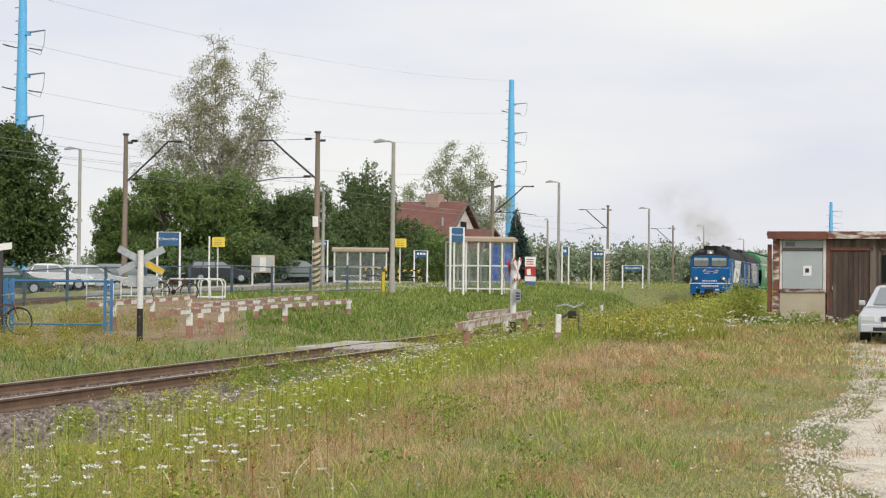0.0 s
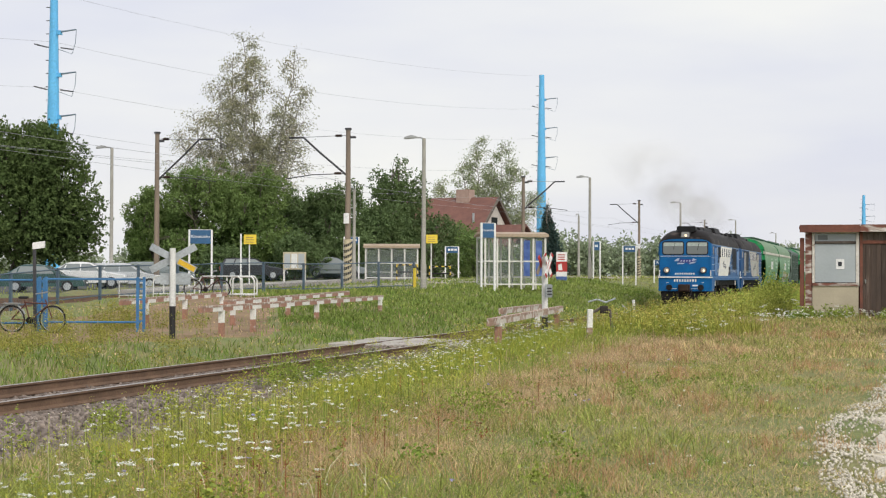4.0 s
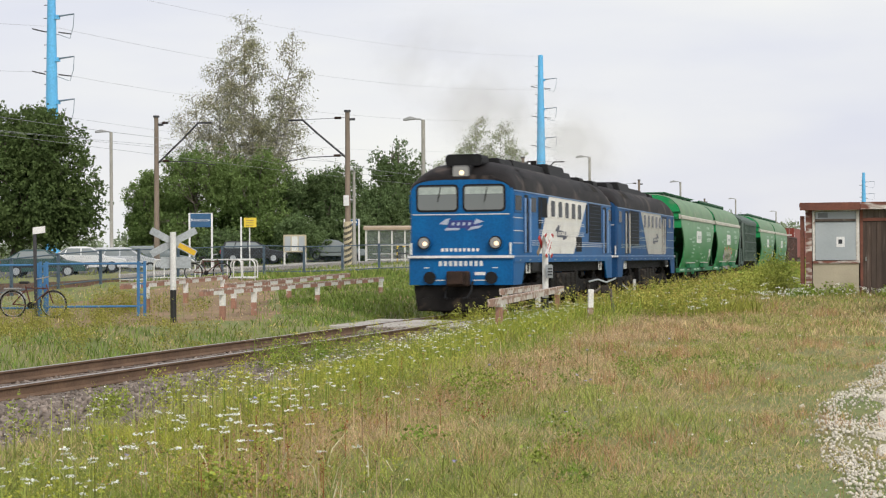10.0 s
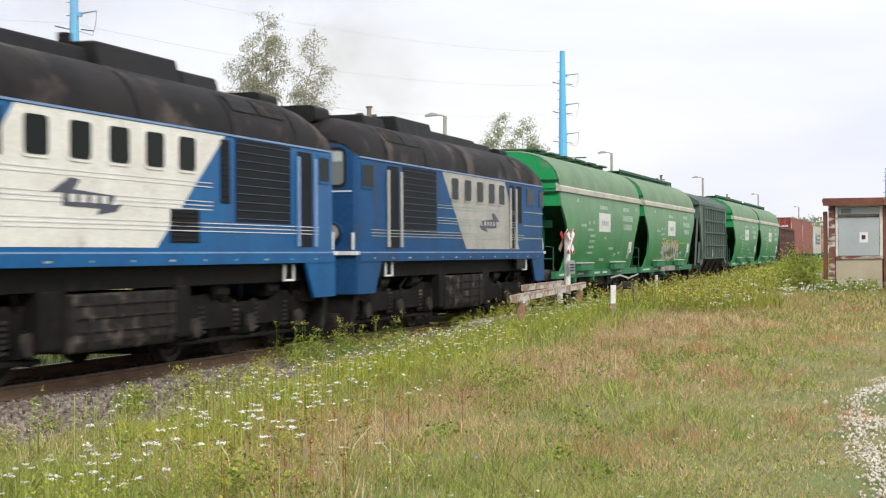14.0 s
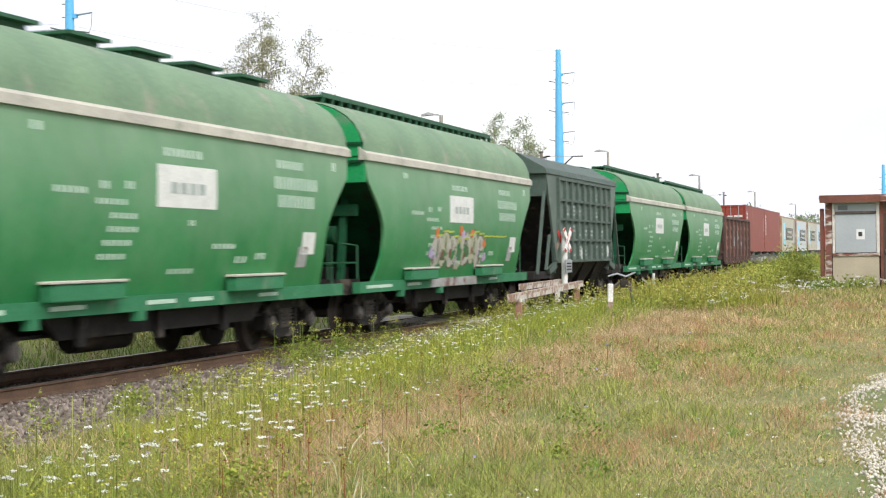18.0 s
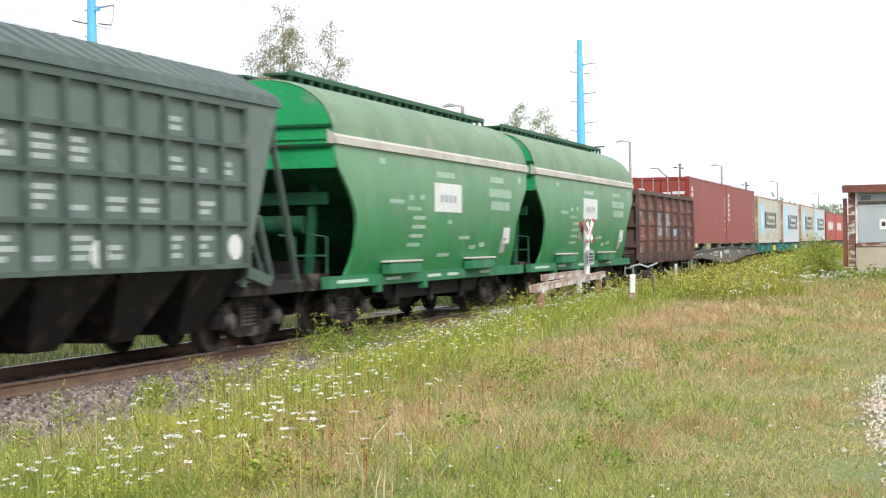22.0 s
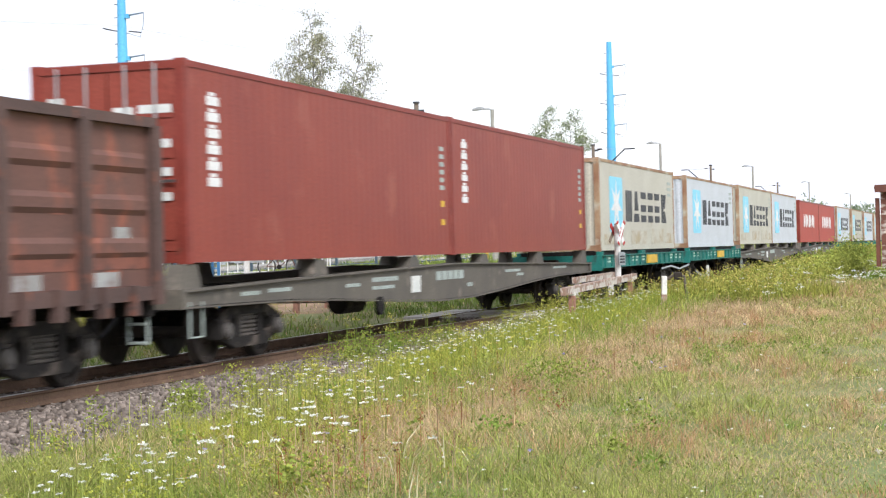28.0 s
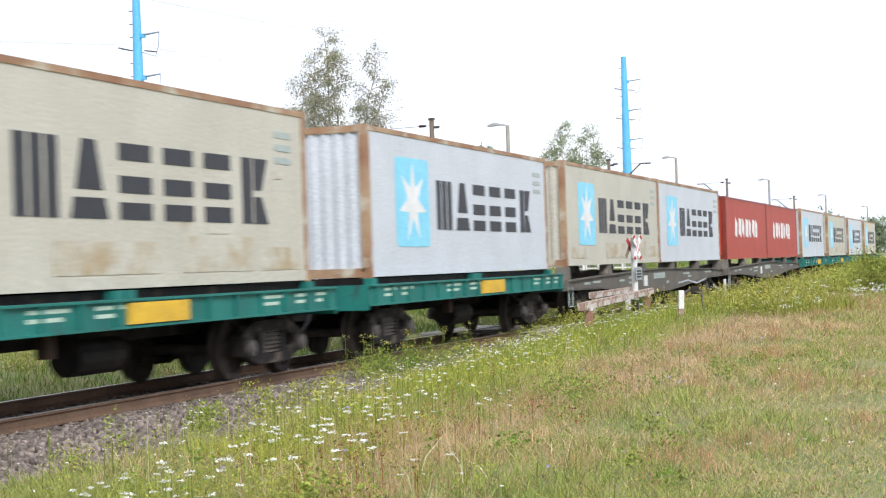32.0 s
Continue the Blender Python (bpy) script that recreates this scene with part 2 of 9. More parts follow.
hop_sill = material("dusty_green_sill_paint", (0.040, 0.200, 0.092), (0.032, 0.160, 0.074), 0.6, 1.1, 22, 0.04, c3=(0.13, 0.22, 0.14), amount=0.42, wear=2.0, spec=0.15)
hop_roof = material("dusty_green_roof", (0.17, 0.27, 0.155), (0.13, 0.215, 0.13), 0.65, 0.8, 18, 0.06, c3=(0.25, 0.27, 0.20), amount=0.42, wear=1.4)
hop_band = material("dusty_light_band", (0.52, 0.50, 0.43), (0.42, 0.40, 0.35), 0.7, 1.5, 25, 0.08, c3=(0.30, 0.33, 0.25), amount=0.40)
hop_rail = material("dark_green_walkway", (0.022, 0.11, 0.05), (0.016, 0.075, 0.035), 0.6, 3, 30, 0.1)
mark_white = material("faded_white_marking", (0.52, 0.64, 0.54), (0.38, 0.54, 0.42), 0.6, 6, 50, 0.02)
loco_black = material("oily_black_underframe", (0.010, 0.009, 0.009), (0.006, 0.006, 0.006), 0.7, 4, 60, 0.3, c3=(0.030, 0.022, 0.018), amount=0.40, spec=0.12)
mark_panel = material("white_label_panel", (0.72, 0.73, 0.70), (0.62, 0.64, 0.61), 0.6, 3, 40, 0.02)
mark_grey = material("grey_logo_paint", (0.40, 0.46, 0.43), None, 0.6, 6, 50, 0.02)
spray_beige = material("beige_spray_paint", (0.42, 0.42, 0.30), (0.34, 0.36, 0.25), 0.6, 3, 30, 0.02)
spray_pale = material("pale_grey_spray_paint", (0.47, 0.46, 0.40), (0.36, 0.35, 0.30), 0.6, 3, 30, 0.02)
spray_dark = material("dark_olive_spray_paint", (0.10, 0.12, 0.07), (0.15, 0.15, 0.10), 0.6, 3, 30, 0.02)
spray_orange = material("orange_spray_paint", (0.62, 0.18, 0.05), None, 0.6, 3, 30, 0.02)
spray_lilac = material("lilac_spray_paint", (0.46, 0.36, 0.55), None, 0.6, 3, 30, 0.02)
spray_lime = material("lime_spray_paint", (0.42, 0.52, 0.06), None, 0.6, 3, 30, 0.02)
black_hop = material("dark_green_grey_paint", (0.072, 0.108, 0.088), (0.055, 0.082, 0.068), 0.6, 1.1, 25, 0.08, c3=(0.125, 0.155, 0.135), amount=0.40, wear=2.0)
black_panel = material("dusty_grey_green_panel", (0.125, 0.170, 0.142), (0.098, 0.135, 0.112), 0.6, 0.9, 25, 0.08, c3=(0.18, 0.21, 0.185), amount=0.38, wear=1.8)
gon_rust = material("rusty_brown_wagon_paint", (0.175, 0.080, 0.060), (0.115, 0.062, 0.050), 0.75, 0.9, 30, 0.2, c3=(0.32, 0.105, 0.062), amount=0.48, wear=1.3, stretch=(1, 1, 0.7))
gon_rib = material("dark_brown_rib_paint", (0.115, 0.068, 0.057), (0.078, 0.050, 0.044), 0.75, 1.5, 30, 0.2, c3=(0.21, 0.082, 0.052), amount=0.42)
gon_patch = material("chalky_white_patch", (0.40, 0.41, 0.40), (0.26, 0.25, 0.235), 0.7, 1.2, 30, 0.05, c3=(0.145, 0.072, 0.055), amount=0.50, wear=2.2)
gon_smear = material("smeared_grey_paint", (0.38, 0.41, 0.42), (0.23, 0.20, 0.185), 0.75, 0.9, 30, 0.15, c3=(0.125, 0.062, 0.05), amount=0.52, wear=1.6)
gon_orange = material("primer_orange_patch", (0.25, 0.088, 0.058), (0.17, 0.068, 0.048), 0.7, 2.0, 30, 0.05, c3=(0.12, 0.058, 0.045), amount=0.46, wear=3.0)
gon_blue = material("chalky_blue_patch", (0.30, 0.47, 0.55), (0.25, 0.33, 0.37), 0.7, 2.0, 30, 0.05)
box_red = material("brick_red_container_paint", (0.275, 0.062, 0.042), (0.235, 0.052, 0.038), 0.5, 0.6, 25, 0.04, c3=(0.30, 0.085, 0.06), amount=0.40, wear=1.0, spec=0.2)
box_red_frame = material("brick_red_frame_paint", (0.25, 0.050, 0.036), None, 0.5, 2, 25, 0.05, c3=(0.12, 0.05, 0.035), amount=0.36, spec=0.2)
box_rust = material("rusty_container_frame", (0.40, 0.28, 0.17), (0.26, 0.13, 0.07), 0.7, 1.2, 25, 0.1, c3=(0.50, 0.46, 0.36), amount=0.44, wear=2.0)
box_cream = material("dirty_cream_container_paint", (0.53, 0.51, 0.43), (0.47, 0.45, 0.37), 0.5, 0.7, 25, 0.04, c3=(0.33, 0.25, 0.14), amount=0.30, wear=1.3, spec=0.2)
box_white = material("pale_grey_container_paint", (0.57, 0.60, 0.64), (0.52, 0.55, 0.58), 0.5, 0.7, 25, 0.04, c3=(0.36, 0.33, 0.26), amount=0.27, wear=1.2, spec=0.2)
box_stain = material("rust_streaks", (0.40, 0.32, 0.20), (0.46, 0.42, 0.33), 0.6, 1.4, 25, 0.05, c3=(0.51, 0.49, 0.41), amount=0.56, wear=2.0)
box_orange = material("bright_red_container_paint", (0.42, 0.06, 0.035), (0.36, 0.05, 0.03), 0.5, 0.7, 25, 0.04, spec=0.2)
ink = material("dark_lettering_paint", (0.035, 0.037, 0.045), None, 0.55, 5, 40, 0.02)
sky_blue = material("light_blue_panel_paint", (0.22, 0.60, 0.78), (0.26, 0.64, 0.80), 0.5, 2, 30, 0.02)
plain_white = material("white_paint", (0.78, 0.78, 0.77), (0.70, 0.70, 0.69), 0.5, 3, 40, 0.04, c3=(0.48, 0.46, 0.42), amount=0.32)
wagon_grey = material("brown_grey_wagon_paint", (0.135, 0.120, 0.098), (0.095, 0.086, 0.073), 0.7, 0.8, 25, 0.1, c3=(0.20, 0.17, 0.14), amount=0.40)
wagon_teal = material("teal_green_wagon_paint", (0.015, 0.175, 0.145), (0.012, 0.125, 0.105), 0.6, 1.2, 25, 0.08, c3=(0.03, 0.075, 0.065), amount=0.38)
yellow_paint = material("yellow_paint", (0.72, 0.46, 0.03), (0.60, 0.37, 0.03), 0.5, 3, 30, 0.05)
wheel_steel = material("worn_wheel_steel", (0.055, 0.045, 0.038), (0.030, 0.026, 0.024), 0.6, 5, 40, 0.2, spec=0.12)
worn_steel = material("worn_axle_cap_steel", (0.105, 0.096, 0.088), (0.060, 0.054, 0.050), 0.6, 6, 40, 0.2)
spring_steel = material("dusty_spring_steel", (0.105, 0.09, 0.076), (0.06, 0.052, 0.046), 0.65, 6, 40, 0.2)

# ---- the ground and the track ----
def smooth(a, b, v):
    t = np.clip((v - a) / (b - a), 0, 1)
    return t * t * (3 - 2 * t)


def ground_z(x, y, dip=True):
    """Height of the ground: meadow on the near side, station yard beyond the track."""
    x, y = np.asarray(x, float), np.asarray(y, float)
    near = np.interp(y, [0, 15, 41, 60, 110, 160], [-0.12, -0.06, 0.12, 0.3, 0.62, 0.9])
    near = near + 0.24 * np.exp(-(((x + 1.5) / 4.0) ** 2 + ((y - 51) / 6.0) ** 2))
    yard = np.interp(y, [0, 30, 44, 57, 73, 90, 112, 160], [0.0, 0.10, 0.18, 0.76, 1.0, 1.28, 1.52, 1.6])
    z = near + (yard - near) * smooth(-15, -21.5, x)
    # the bed of the track lies a little lower
    bed = -0.36 + 0.28 * smooth(36.4, 37.9, y) * smooth(44.2, 42.4, y)
    keep = smooth(2.2, 4.6, np.abs(x - TRACK)) 
    z = bed + (z - bed) * keep
    if dip:
        z = z - 0.55 * smooth(-28.9, -30.0, x) * smooth(-38.9, -37.9, x)
    z = z - 0.35 * smooth(-38.6, -39.6, x) * smooth(116, 104, y)
    far = smooth(150, 400, np.hypot(x, y))
    z = z * (1 - far) + 1.2 * far
    bumps = 0.05 * np.sin(x * 1.7 + 0.6 * y) * np.sin(y * 0.9 - x * 0.4) + 0.03 * np.sin(x * 3.1) * np.sin(y * 2.3)
    return z + bumps * keep * (1 - far)


def axis_steps(lo, hi, fine0, fine1, step, grow=1.25):
    v = list(np.arange(fine0, fine1 + 1e-6, step))
    s = step
    while v[-1] < hi:
        s *= grow
        v.append(v[-1] + s)
    s = step
    while v[0] > lo:
        s *= grow
        v.insert(0, v[0] - s)
    return np.array(v)


soil = material("meadow_soil", (0.150, 0.185, 0.060), (0.225, 0.205, 0.090), 0.95, 0.45, 14, 0.9, c3=(0.125, 0.155, 0.045), amount=0.46, wear=0.9)
gx, gy = axis_steps(-1500, 1500, -46, 8, 0.5), axis_steps(-300, 3000, 4, 76, 0.5)
mx, my = np.meshgrid(gx, gy)
mz = ground_z(mx, my)
nx, ny = len(gx), len(gy)
idx = np.arange(nx * ny).reshape(ny, nx)
quads = np.stack([idx[:-1, :-1], idx[:-1, 1:], idx[1:, 1:], idx[1:, :-1]], -1).reshape(-1, 4)
ground = tagged(new("ground", raw_mesh("ground", np.stack([mx, my, mz], -1).reshape(-1, 3), quads, soil)), "rough meadow ground of grass and dry soil", "ground", "", "structure")
ground.data.polygons.foreach_set("use_smooth", [True] * len(ground.data.polygons))

ballast_mat = material("brown_grey_ballast", (0.16, 0.130, 0.106), (0.10, 0.082, 0.068), 0.9, 6, 30, 0.8, island=0.9)
Y0, Y1 = -30.0, 330.0
bed = Shape()
prof = [(-2.75, -0.42), (-1.75, -0.22), (1.75, -0.22), (2.75, -0.42)]
bed.loft([[(TRACK + a, y, b) for a, b in prof] for y in (Y0, 0, 60, Y1)], closed=False)
trackbed = part("track_bed", bed, ballast_mat)
tagged(trackbed, "brown-grey crushed stone track bed", "track bed", "", "structure")
RAIL = [(-0.075, -0.175), (0.075, -0.175), (0.075, -0.16), (0.012, -0.13), (0.012, -0.045), (0.036, -0.03), (0.036, -0.004), (-0.036, -0.004), (-0.036, -0.03), (-0.012, -0.045), (-0.012, -0.13), (-0.075, -0.16)]
for x in (-0.79, 0.79):
    r = thing("rail", "rusty steel rail with a worn bright head", "rail", "rails of the crossing line")
    part("rail_body", Shape().prism([(TRACK + x + a, b) for a, b in RAIL], "y", Y0, Y1), rail_rust, r)
    part("rail_head", Shape().prism([(TRACK + x - 0.034, -0.004), (TRACK + x + 0.034, -0.004), (TRACK + x + 0.03, 0.0), (TRACK + x - 0.03, 0.0)], "y", Y0, Y1), rail_top, r)

# ---- the train ----
AXLE = 0.475


def wheelset_mesh(r=AXLE):
    s = Shape()
    for side in (-1, 1):
        prof = [(0.62, 0.09), (0.64, 0.20), (0.70, 0.22), (0.70, r - 0.10), (0.685, r - 0.06), (0.685, r + 0.028), (0.715, r + 0.03), (0.735, r), (0.835, r - 0.01), (0.835, r - 0.09), (0.79, r - 0.11), (0.79, 0.20), (0.86, 0.16), (0.87, 0.08)]
        k = 22
        rings = [[(side * x, q * math.cos(2 * math.pi * j / k), q * math.sin(2 * math.pi * j / k)) for x, q in prof] for j in range(k + 1)]
        s.loft(rings, closed=False)
    s.tube([(-1.05, 0, 0), (1.05, 0, 0)], 0.085, 8)
    return s.mesh("wheelset", wheel_steel, 35)


WHEELSET = wheelset_mesh()


def side_frame_mesh():
    s = Shape()
    # a frame of bars round the spring opening
    for a, b, w in (((-1.1, 0.56), (-0.60, 0.76), 0.10), ((-0.62, 0.78), (0.62, 0.78), 0.085), ((0.60, 0.76), (1.1, 0.56), 0.10), ((-1.0, 0.44), (-0.46, 0.27), 0.085), ((-0.5, 0.28), (0.5, 0.28), 0.075), ((0.46, 0.27), (1.0, 0.44), 0.085), ((-0.40, 0.30), (-0.40, 0.78), 0.07), ((0.40, 0.30), (0.40, 0.78), 0.07)):
        dx, dz = b[0] - a[0], b[1] - a[1]
        ln = math.hypot(dx, dz)
        nx, nz = -dz / ln * w, dx / ln * w
        s.prism([(a[0] - nx, a[1] - nz), (b[0] - nx, b[1] - nz), (b[0] + nx, b[1] + nz), (a[0] + nx, a[1] + nz)], "x", 0.93, 1.09)
    for y in (-0.925, 0.925):
        s.box(0.90, 1.13, y - 0.19, y + 0.19, 0.36, 0.64)
    return s.mesh("side_frame", steel_grime, 40)


def axle_cap_mesh():
    s = Shape().tube([(1.10, 0, 0.475), (1.18, 0, 0.475), (1.20, 0, 0.475)], 0.125, 14)
    s.tube([(1.20, 0, 0.475), (1.225, 0, 0.475)], 0.075, 10)
    return s.mesh("axle_cap", worn_steel, 40)


def spring_mesh():
    s = Shape()
    for y in (-0.20, 0.0, 0.20):
        for i in range(6):
            z = 0.37 + 0.062 * i
            s.tube([(1.0, y, z), (1.0, y, z + 0.036)], 0.095, 8)
        s.tube([(1.0, y, 0.35), (1.0, y, 0.72)], 0.06, 6)
    return s.mesh("spring_nest", spring_steel, 40)


SIDE_FRAME, SPRING, AXLE_CAP = side_frame_mesh(), spring_mesh(), axle_cap_mesh()


def bogie(parent, y, base=1.85):
    b = part("bogie", Shape().box(-1.0, 1.0, -0.22, 0.22, 0.42, 0.70).box(-0.35, 0.35, -0.35, 0.35, 0.70, 0.86).box(-0.9, 0.9, -0.72, -0.62, 0.38, 0.52).box(-0.9, 0.9, 0.62, 0.72, 0.38, 0.52), steel_dark, parent, "dusty black cast-steel bogie")
    b.matrix_basis = pose(0, y, 0)
    for side in (0, 180):
        for nm, me in (("side_frame", SIDE_FRAME), ("spring_nest", SPRING)):
            o = part(nm, me, None, b)
            if nm != "side_frame":
                tagged(o, "", "", "", "stuff")
            o.matrix_basis = pose(0, 0, 0, 0, 0, side)
        for dy in (-0.925, 0.925):
            part("axle_cap", AXLE_CAP, None, b).matrix_basis = pose(0, dy, 0, 0, 0, side)
    for dy in (-base / 2, base / 2):
        w = part("wheelset", WHEELSET, None, b)
        w.matrix_basis = pose(0, dy, AXLE)
    return b


def coupler(parent, y, d):
    s = Shape().box(-0.12, 0.12, min(y, y + d * 0.7), max(y, y + d * 0.7), 0.98, 1.16)
    s.box(-0.22, 0.20, min(y - d * 0.04, y + d * 0.24), max(y - d * 0.04, y + d * 0.24), 0.90, 1.22)
    part("coupler", s, plow_rust, parent, "rusty automatic coupler")
    for x in (-0.35, 0.35):
        pts = [(x, y + d * 0.55, 0.95), (x, y + d * 0.35, 0.70), (x * 0.9, y + d * 0.08, 0.52), (x * 0.6, y, 0.50)]
        part("brake_hose", Shape().tube(pts, 0.03, 6), black_paint, parent)


def arch(w, z0, crown, n=14, flat=0.62):
    pts = []
    for i in range(n + 1):
        a = math.pi * i / n
        c, q = math.cos(a), math.sin(a)
        pts.append((w * math.copysign(abs(c) ** flat, c), z0 + (crown - z0) * q ** 0.95))
    return pts


def bars(shape, x, y, z, rows, w, h, gap, flip=1):
    """Rows of plain bars standing for writing on a side wall at x."""
    for i, frac in enumerate(rows):
        zz = z - i * (h + gap)
        k = max(1, int(w * frac / (h * 2.1)))
        for j in range(k):
            y0 = y + flip * j * w * frac / k
            shape.box(x - 0.004, x + 0.004, min(y0, y0 + flip * w * frac / k * 0.82), max(y0, y0 + flip * w * frac / k * 0.82), zz - h, zz)
    return shape


def rounded(y0, y1, z0, z1, r, n=4):
    pts = []
    for cy, cz, a0 in ((y1 - r, z1 - r, 0), (y0 + r, z1 - r, 90), (y0 + r, z0 + r, 180), (y1 - r, z0 + r, 270)):
        pts += [(cy + r * math.cos(radians(a0 + 90 * i / n)), cz + r * math.sin(radians(a0 + 90 * i / n))) for i in range(n + 1)]
    return pts


def locomotive(label, blue, cream, lit):
    L, F, W = 16.97, 0.61, 1.475
    E = L - F
    lo = thing("diesel_locomotive", label, "locomotive", "locomotives of the train")
    # body shell: two sides, two ends, in the main colour
    shell = Shape()
    prof = [(W, 1.50), (W, 3.44), (W - 0.02, 3.52), (-W + 0.02, 3.52), (-W, 3.44), (-W, 1.50)]
    rings = [[(x * k, y, z) for x, z in prof] for y, k in [(F + 0.0, 0.955), (F + 0.06, 0.985), (F + 0.16, 1.0), (E - 0.16, 1.0), (E - 0.06, 0.985), (E, 0.955)]]
    shell.loft(rings)
    part("body", shell, blue, lo, smooth=50)
    for d, y in ((1, F), (-1, E)):
        # arched brow over the windscreens and skirt under the belt line
        brow = [(x * 0.955, z) for x, z in arch(W, 3.45, 3.76, 16, 0.5)]
        part("brow", Shape().prism(brow, "y", y + d * 0.002, y + d * 0.30), blue, lo)
        skirt = Shape().prism([(-W + 0.03, 0.86), (W - 0.03, 0.86), (W, 1.62), (-W, 1.62)], "y", y - d * 0.03, y + d * 0.25)
        part("front_skirt", skirt, blue, lo)
        for x in (-W, W):
            s = math.copysign(1, x)
            part("side_skirt", Shape().prism([(y, 0.86), (y, 1.6), (y + d * 1.55, 1.6), (y + d * 1.05, 0.86)], "x", *sorted((x - s * 0.05, x + s * 0.006))), blue, lo)
        part("belt_strip", Shape().box(-W - 0.03, W + 0.03, min(y - d * 0.10, y + d * 0.06), max(y - d * 0.10, y + d * 0.06), 1.60, 1.67), white_line, lo, "white belt strip")
        part("trim_line", Shape().box(-1.38, 1.38, min(y - d * 0.012, y + d * 0.01), max(y - d * 0.012, y + d * 0.01), 2.79, 2.815), white_line, lo)
        plow = Shape().prism([(-1.38, 0.84), (1.38, 0.84), (1.28, 0.14), (0.2, 0.10), (-0.2, 0.10), (-1.28, 0.14)], "y", y + d * 0.10, y + d * 0.35)
        plow.prism([(-1.1, 0.5), (1.1, 0.5), (1.2, 0.16), (-1.2, 0.16)], "y", y - d * 0.06, y + d * 0.12)
        part("plough", plow, steel_dark, lo, "rusty black snow plough")
        for x in (-0.70, 0.70):
            x0 = x * 0.95
            w = part("windscreen", Shape().prism(rounded(x0 - 0.61, x0 + 0.61, 2.87, 3.63, 0.13), "y", y - d * 0.010, y + d * 0.02), black_paint, lo, "rubber-framed windscreen")
            part("glass", Shape().prism(rounded(x0 - 0.555, x0 + 0.555, 2.925, 3.575, 0.10), "y", y - d * 0.016, y), window_grey, w)
            part("blind", Shape().box(x0 - 0.53, x0 + 0.53, min(y - d * 0.022, y - d * 0.017), max(y - d * 0.022, y - d * 0.017), 3.36, 3.55), mark_grey, w)
            part("wiper", Shape().tube([(x0 + 0.1, y - d * 0.03, 3.55), (x0 + 0.02, y - d * 0.04, 3.16)], 0.012, 5), black_paint, w)
            hl = part("headlight", Shape().tube([(x * 1.45, y + d * 0.1, 2.02), (x * 1.45, y - d * 0.13, 2.02)], 0.20, 18), blue, lo, smooth=40)
            part("rim", Shape().tube([(x * 1.45, y - d * 0.13, 2.02), (x * 1.45, y - d * 0.155, 2.02)], 0.185, 18), black_paint, hl)
            part("lens", Shape().tube([(x * 1.45, y - d * 0.155, 2.02), (x * 1.45, y - d * 0.165, 2.02)], 0.150, 16), lamp_reflector, hl)
            if lit and d > 0:
                part("bulb", Shape().tube([(x * 1.45 + 0.03, y - d * 0.166, 2.00), (x * 1.45 + 0.03, y - d * 0.172, 2.00)], 0.062, 12), lamp_glow, hl, "orange lit bulb")
            part("buffer", Shape().tube([(x * 1.25, y + d * 0.1, 1.06), (x * 1.25, y - d * 0.10, 1.06)], 0.17, 14), black_paint, lo)
            part("handrail", Shape().tube([(x * 2.02, y - d * 0.05, 1.70), (x * 2.02, y - d * 0.05, 2.02)], 0.03, 6), mark_panel, lo)
        part("coupler_box", Shape().box(-0.36, 0.28, min(y - d * 0.28, y), max(y - d * 0.28, y), 0.82, 1.24), plow_rust, lo, "rusty coupler housing", bevel=0.05)
        ul = part("upper_headlight", Shape().box(-0.28, 0.28, min(y + d * 0.05, y + d * 0.8), max(y + d * 0.05, y + d * 0.8), 3.72, 4.16), black_paint, lo, bevel=0.05)
        part("lens", Shape().prism(rounded(-0.21, 0.21, 3.75, 4.12, 0.08), "y", min(y + d * 0.05, y + d * 0.03), max(y + d * 0.05, y + d * 0.03)), lamp_reflector, ul)
        if lit and d > 0:
            part("bulb", Shape().tube([(0.03, y + d * 0.03, 3.95), (0.03, y + d * 0.024, 3.95)], 0.07, 12), lamp_soft, ul, "dim lit bulb")
        part("lens_frame", Shape().prism(rounded(-0.245, 0.245, 3.715, 4.155, 0.09), "y", min(y + d * 0.058, y + d * 0.046), max(y + d * 0.058, y + d * 0.046)), sign_grey, ul)
        part("roof_box", Shape().prism(rounded(-0.52, 0.52, 4.16, 4.48, 0.10), "y", min(y + d * 0.35, y + d * 1.15), max(y + d * 0.35, y + d * 1.15)), black_paint, lo)
        # logo, number bars and small marks on the front
        lg = Shape()
        lg.prism([(-0.40, 2.42), (0.30, 2.42), (0.36, 2.64), (-0.30, 2.64)], "y", y - d * 0.006, y)
        lg.prism([(0.10, 2.36), (0.52, 2.44), (0.56, 2.66), (0.40, 2.62)], "y", y - d * 0.005, y)
        part("logo_field", lg, logo_dark, lo)
        lw = Shape()
        for k in range(4):
            lw.prism([(-0.27 + k * 0.155, 2.50), (-0.19 + k * 0.155, 2.50), (-0.16 + k * 0.155, 2.58), (-0.24 + k * 0.155, 2.58)], "y", y - d * 0.010, y)
        lw.prism([(-0.62, 2.54), (-0.38, 2.52), (-0.30, 2.70), (-0.42, 2.68)], "y", y - d * 0.010, y).prism([(0.36, 2.52), (0.66, 2.60), (0.44, 2.68)], "y", y - d * 0.010, y)
        lw.prism([(0.20, 2.36), (0.52, 2.42), (0.62, 2.50), (0.30, 2.46)], "y", y - d * 0.010, y).prism([(-0.46, 2.36), (-0.06, 2.37), (-0.02, 2.43), (-0.42, 2.43)], "y", y - d * 0.010, y)
        part("logo_shape", lw, pale_logo, lo)
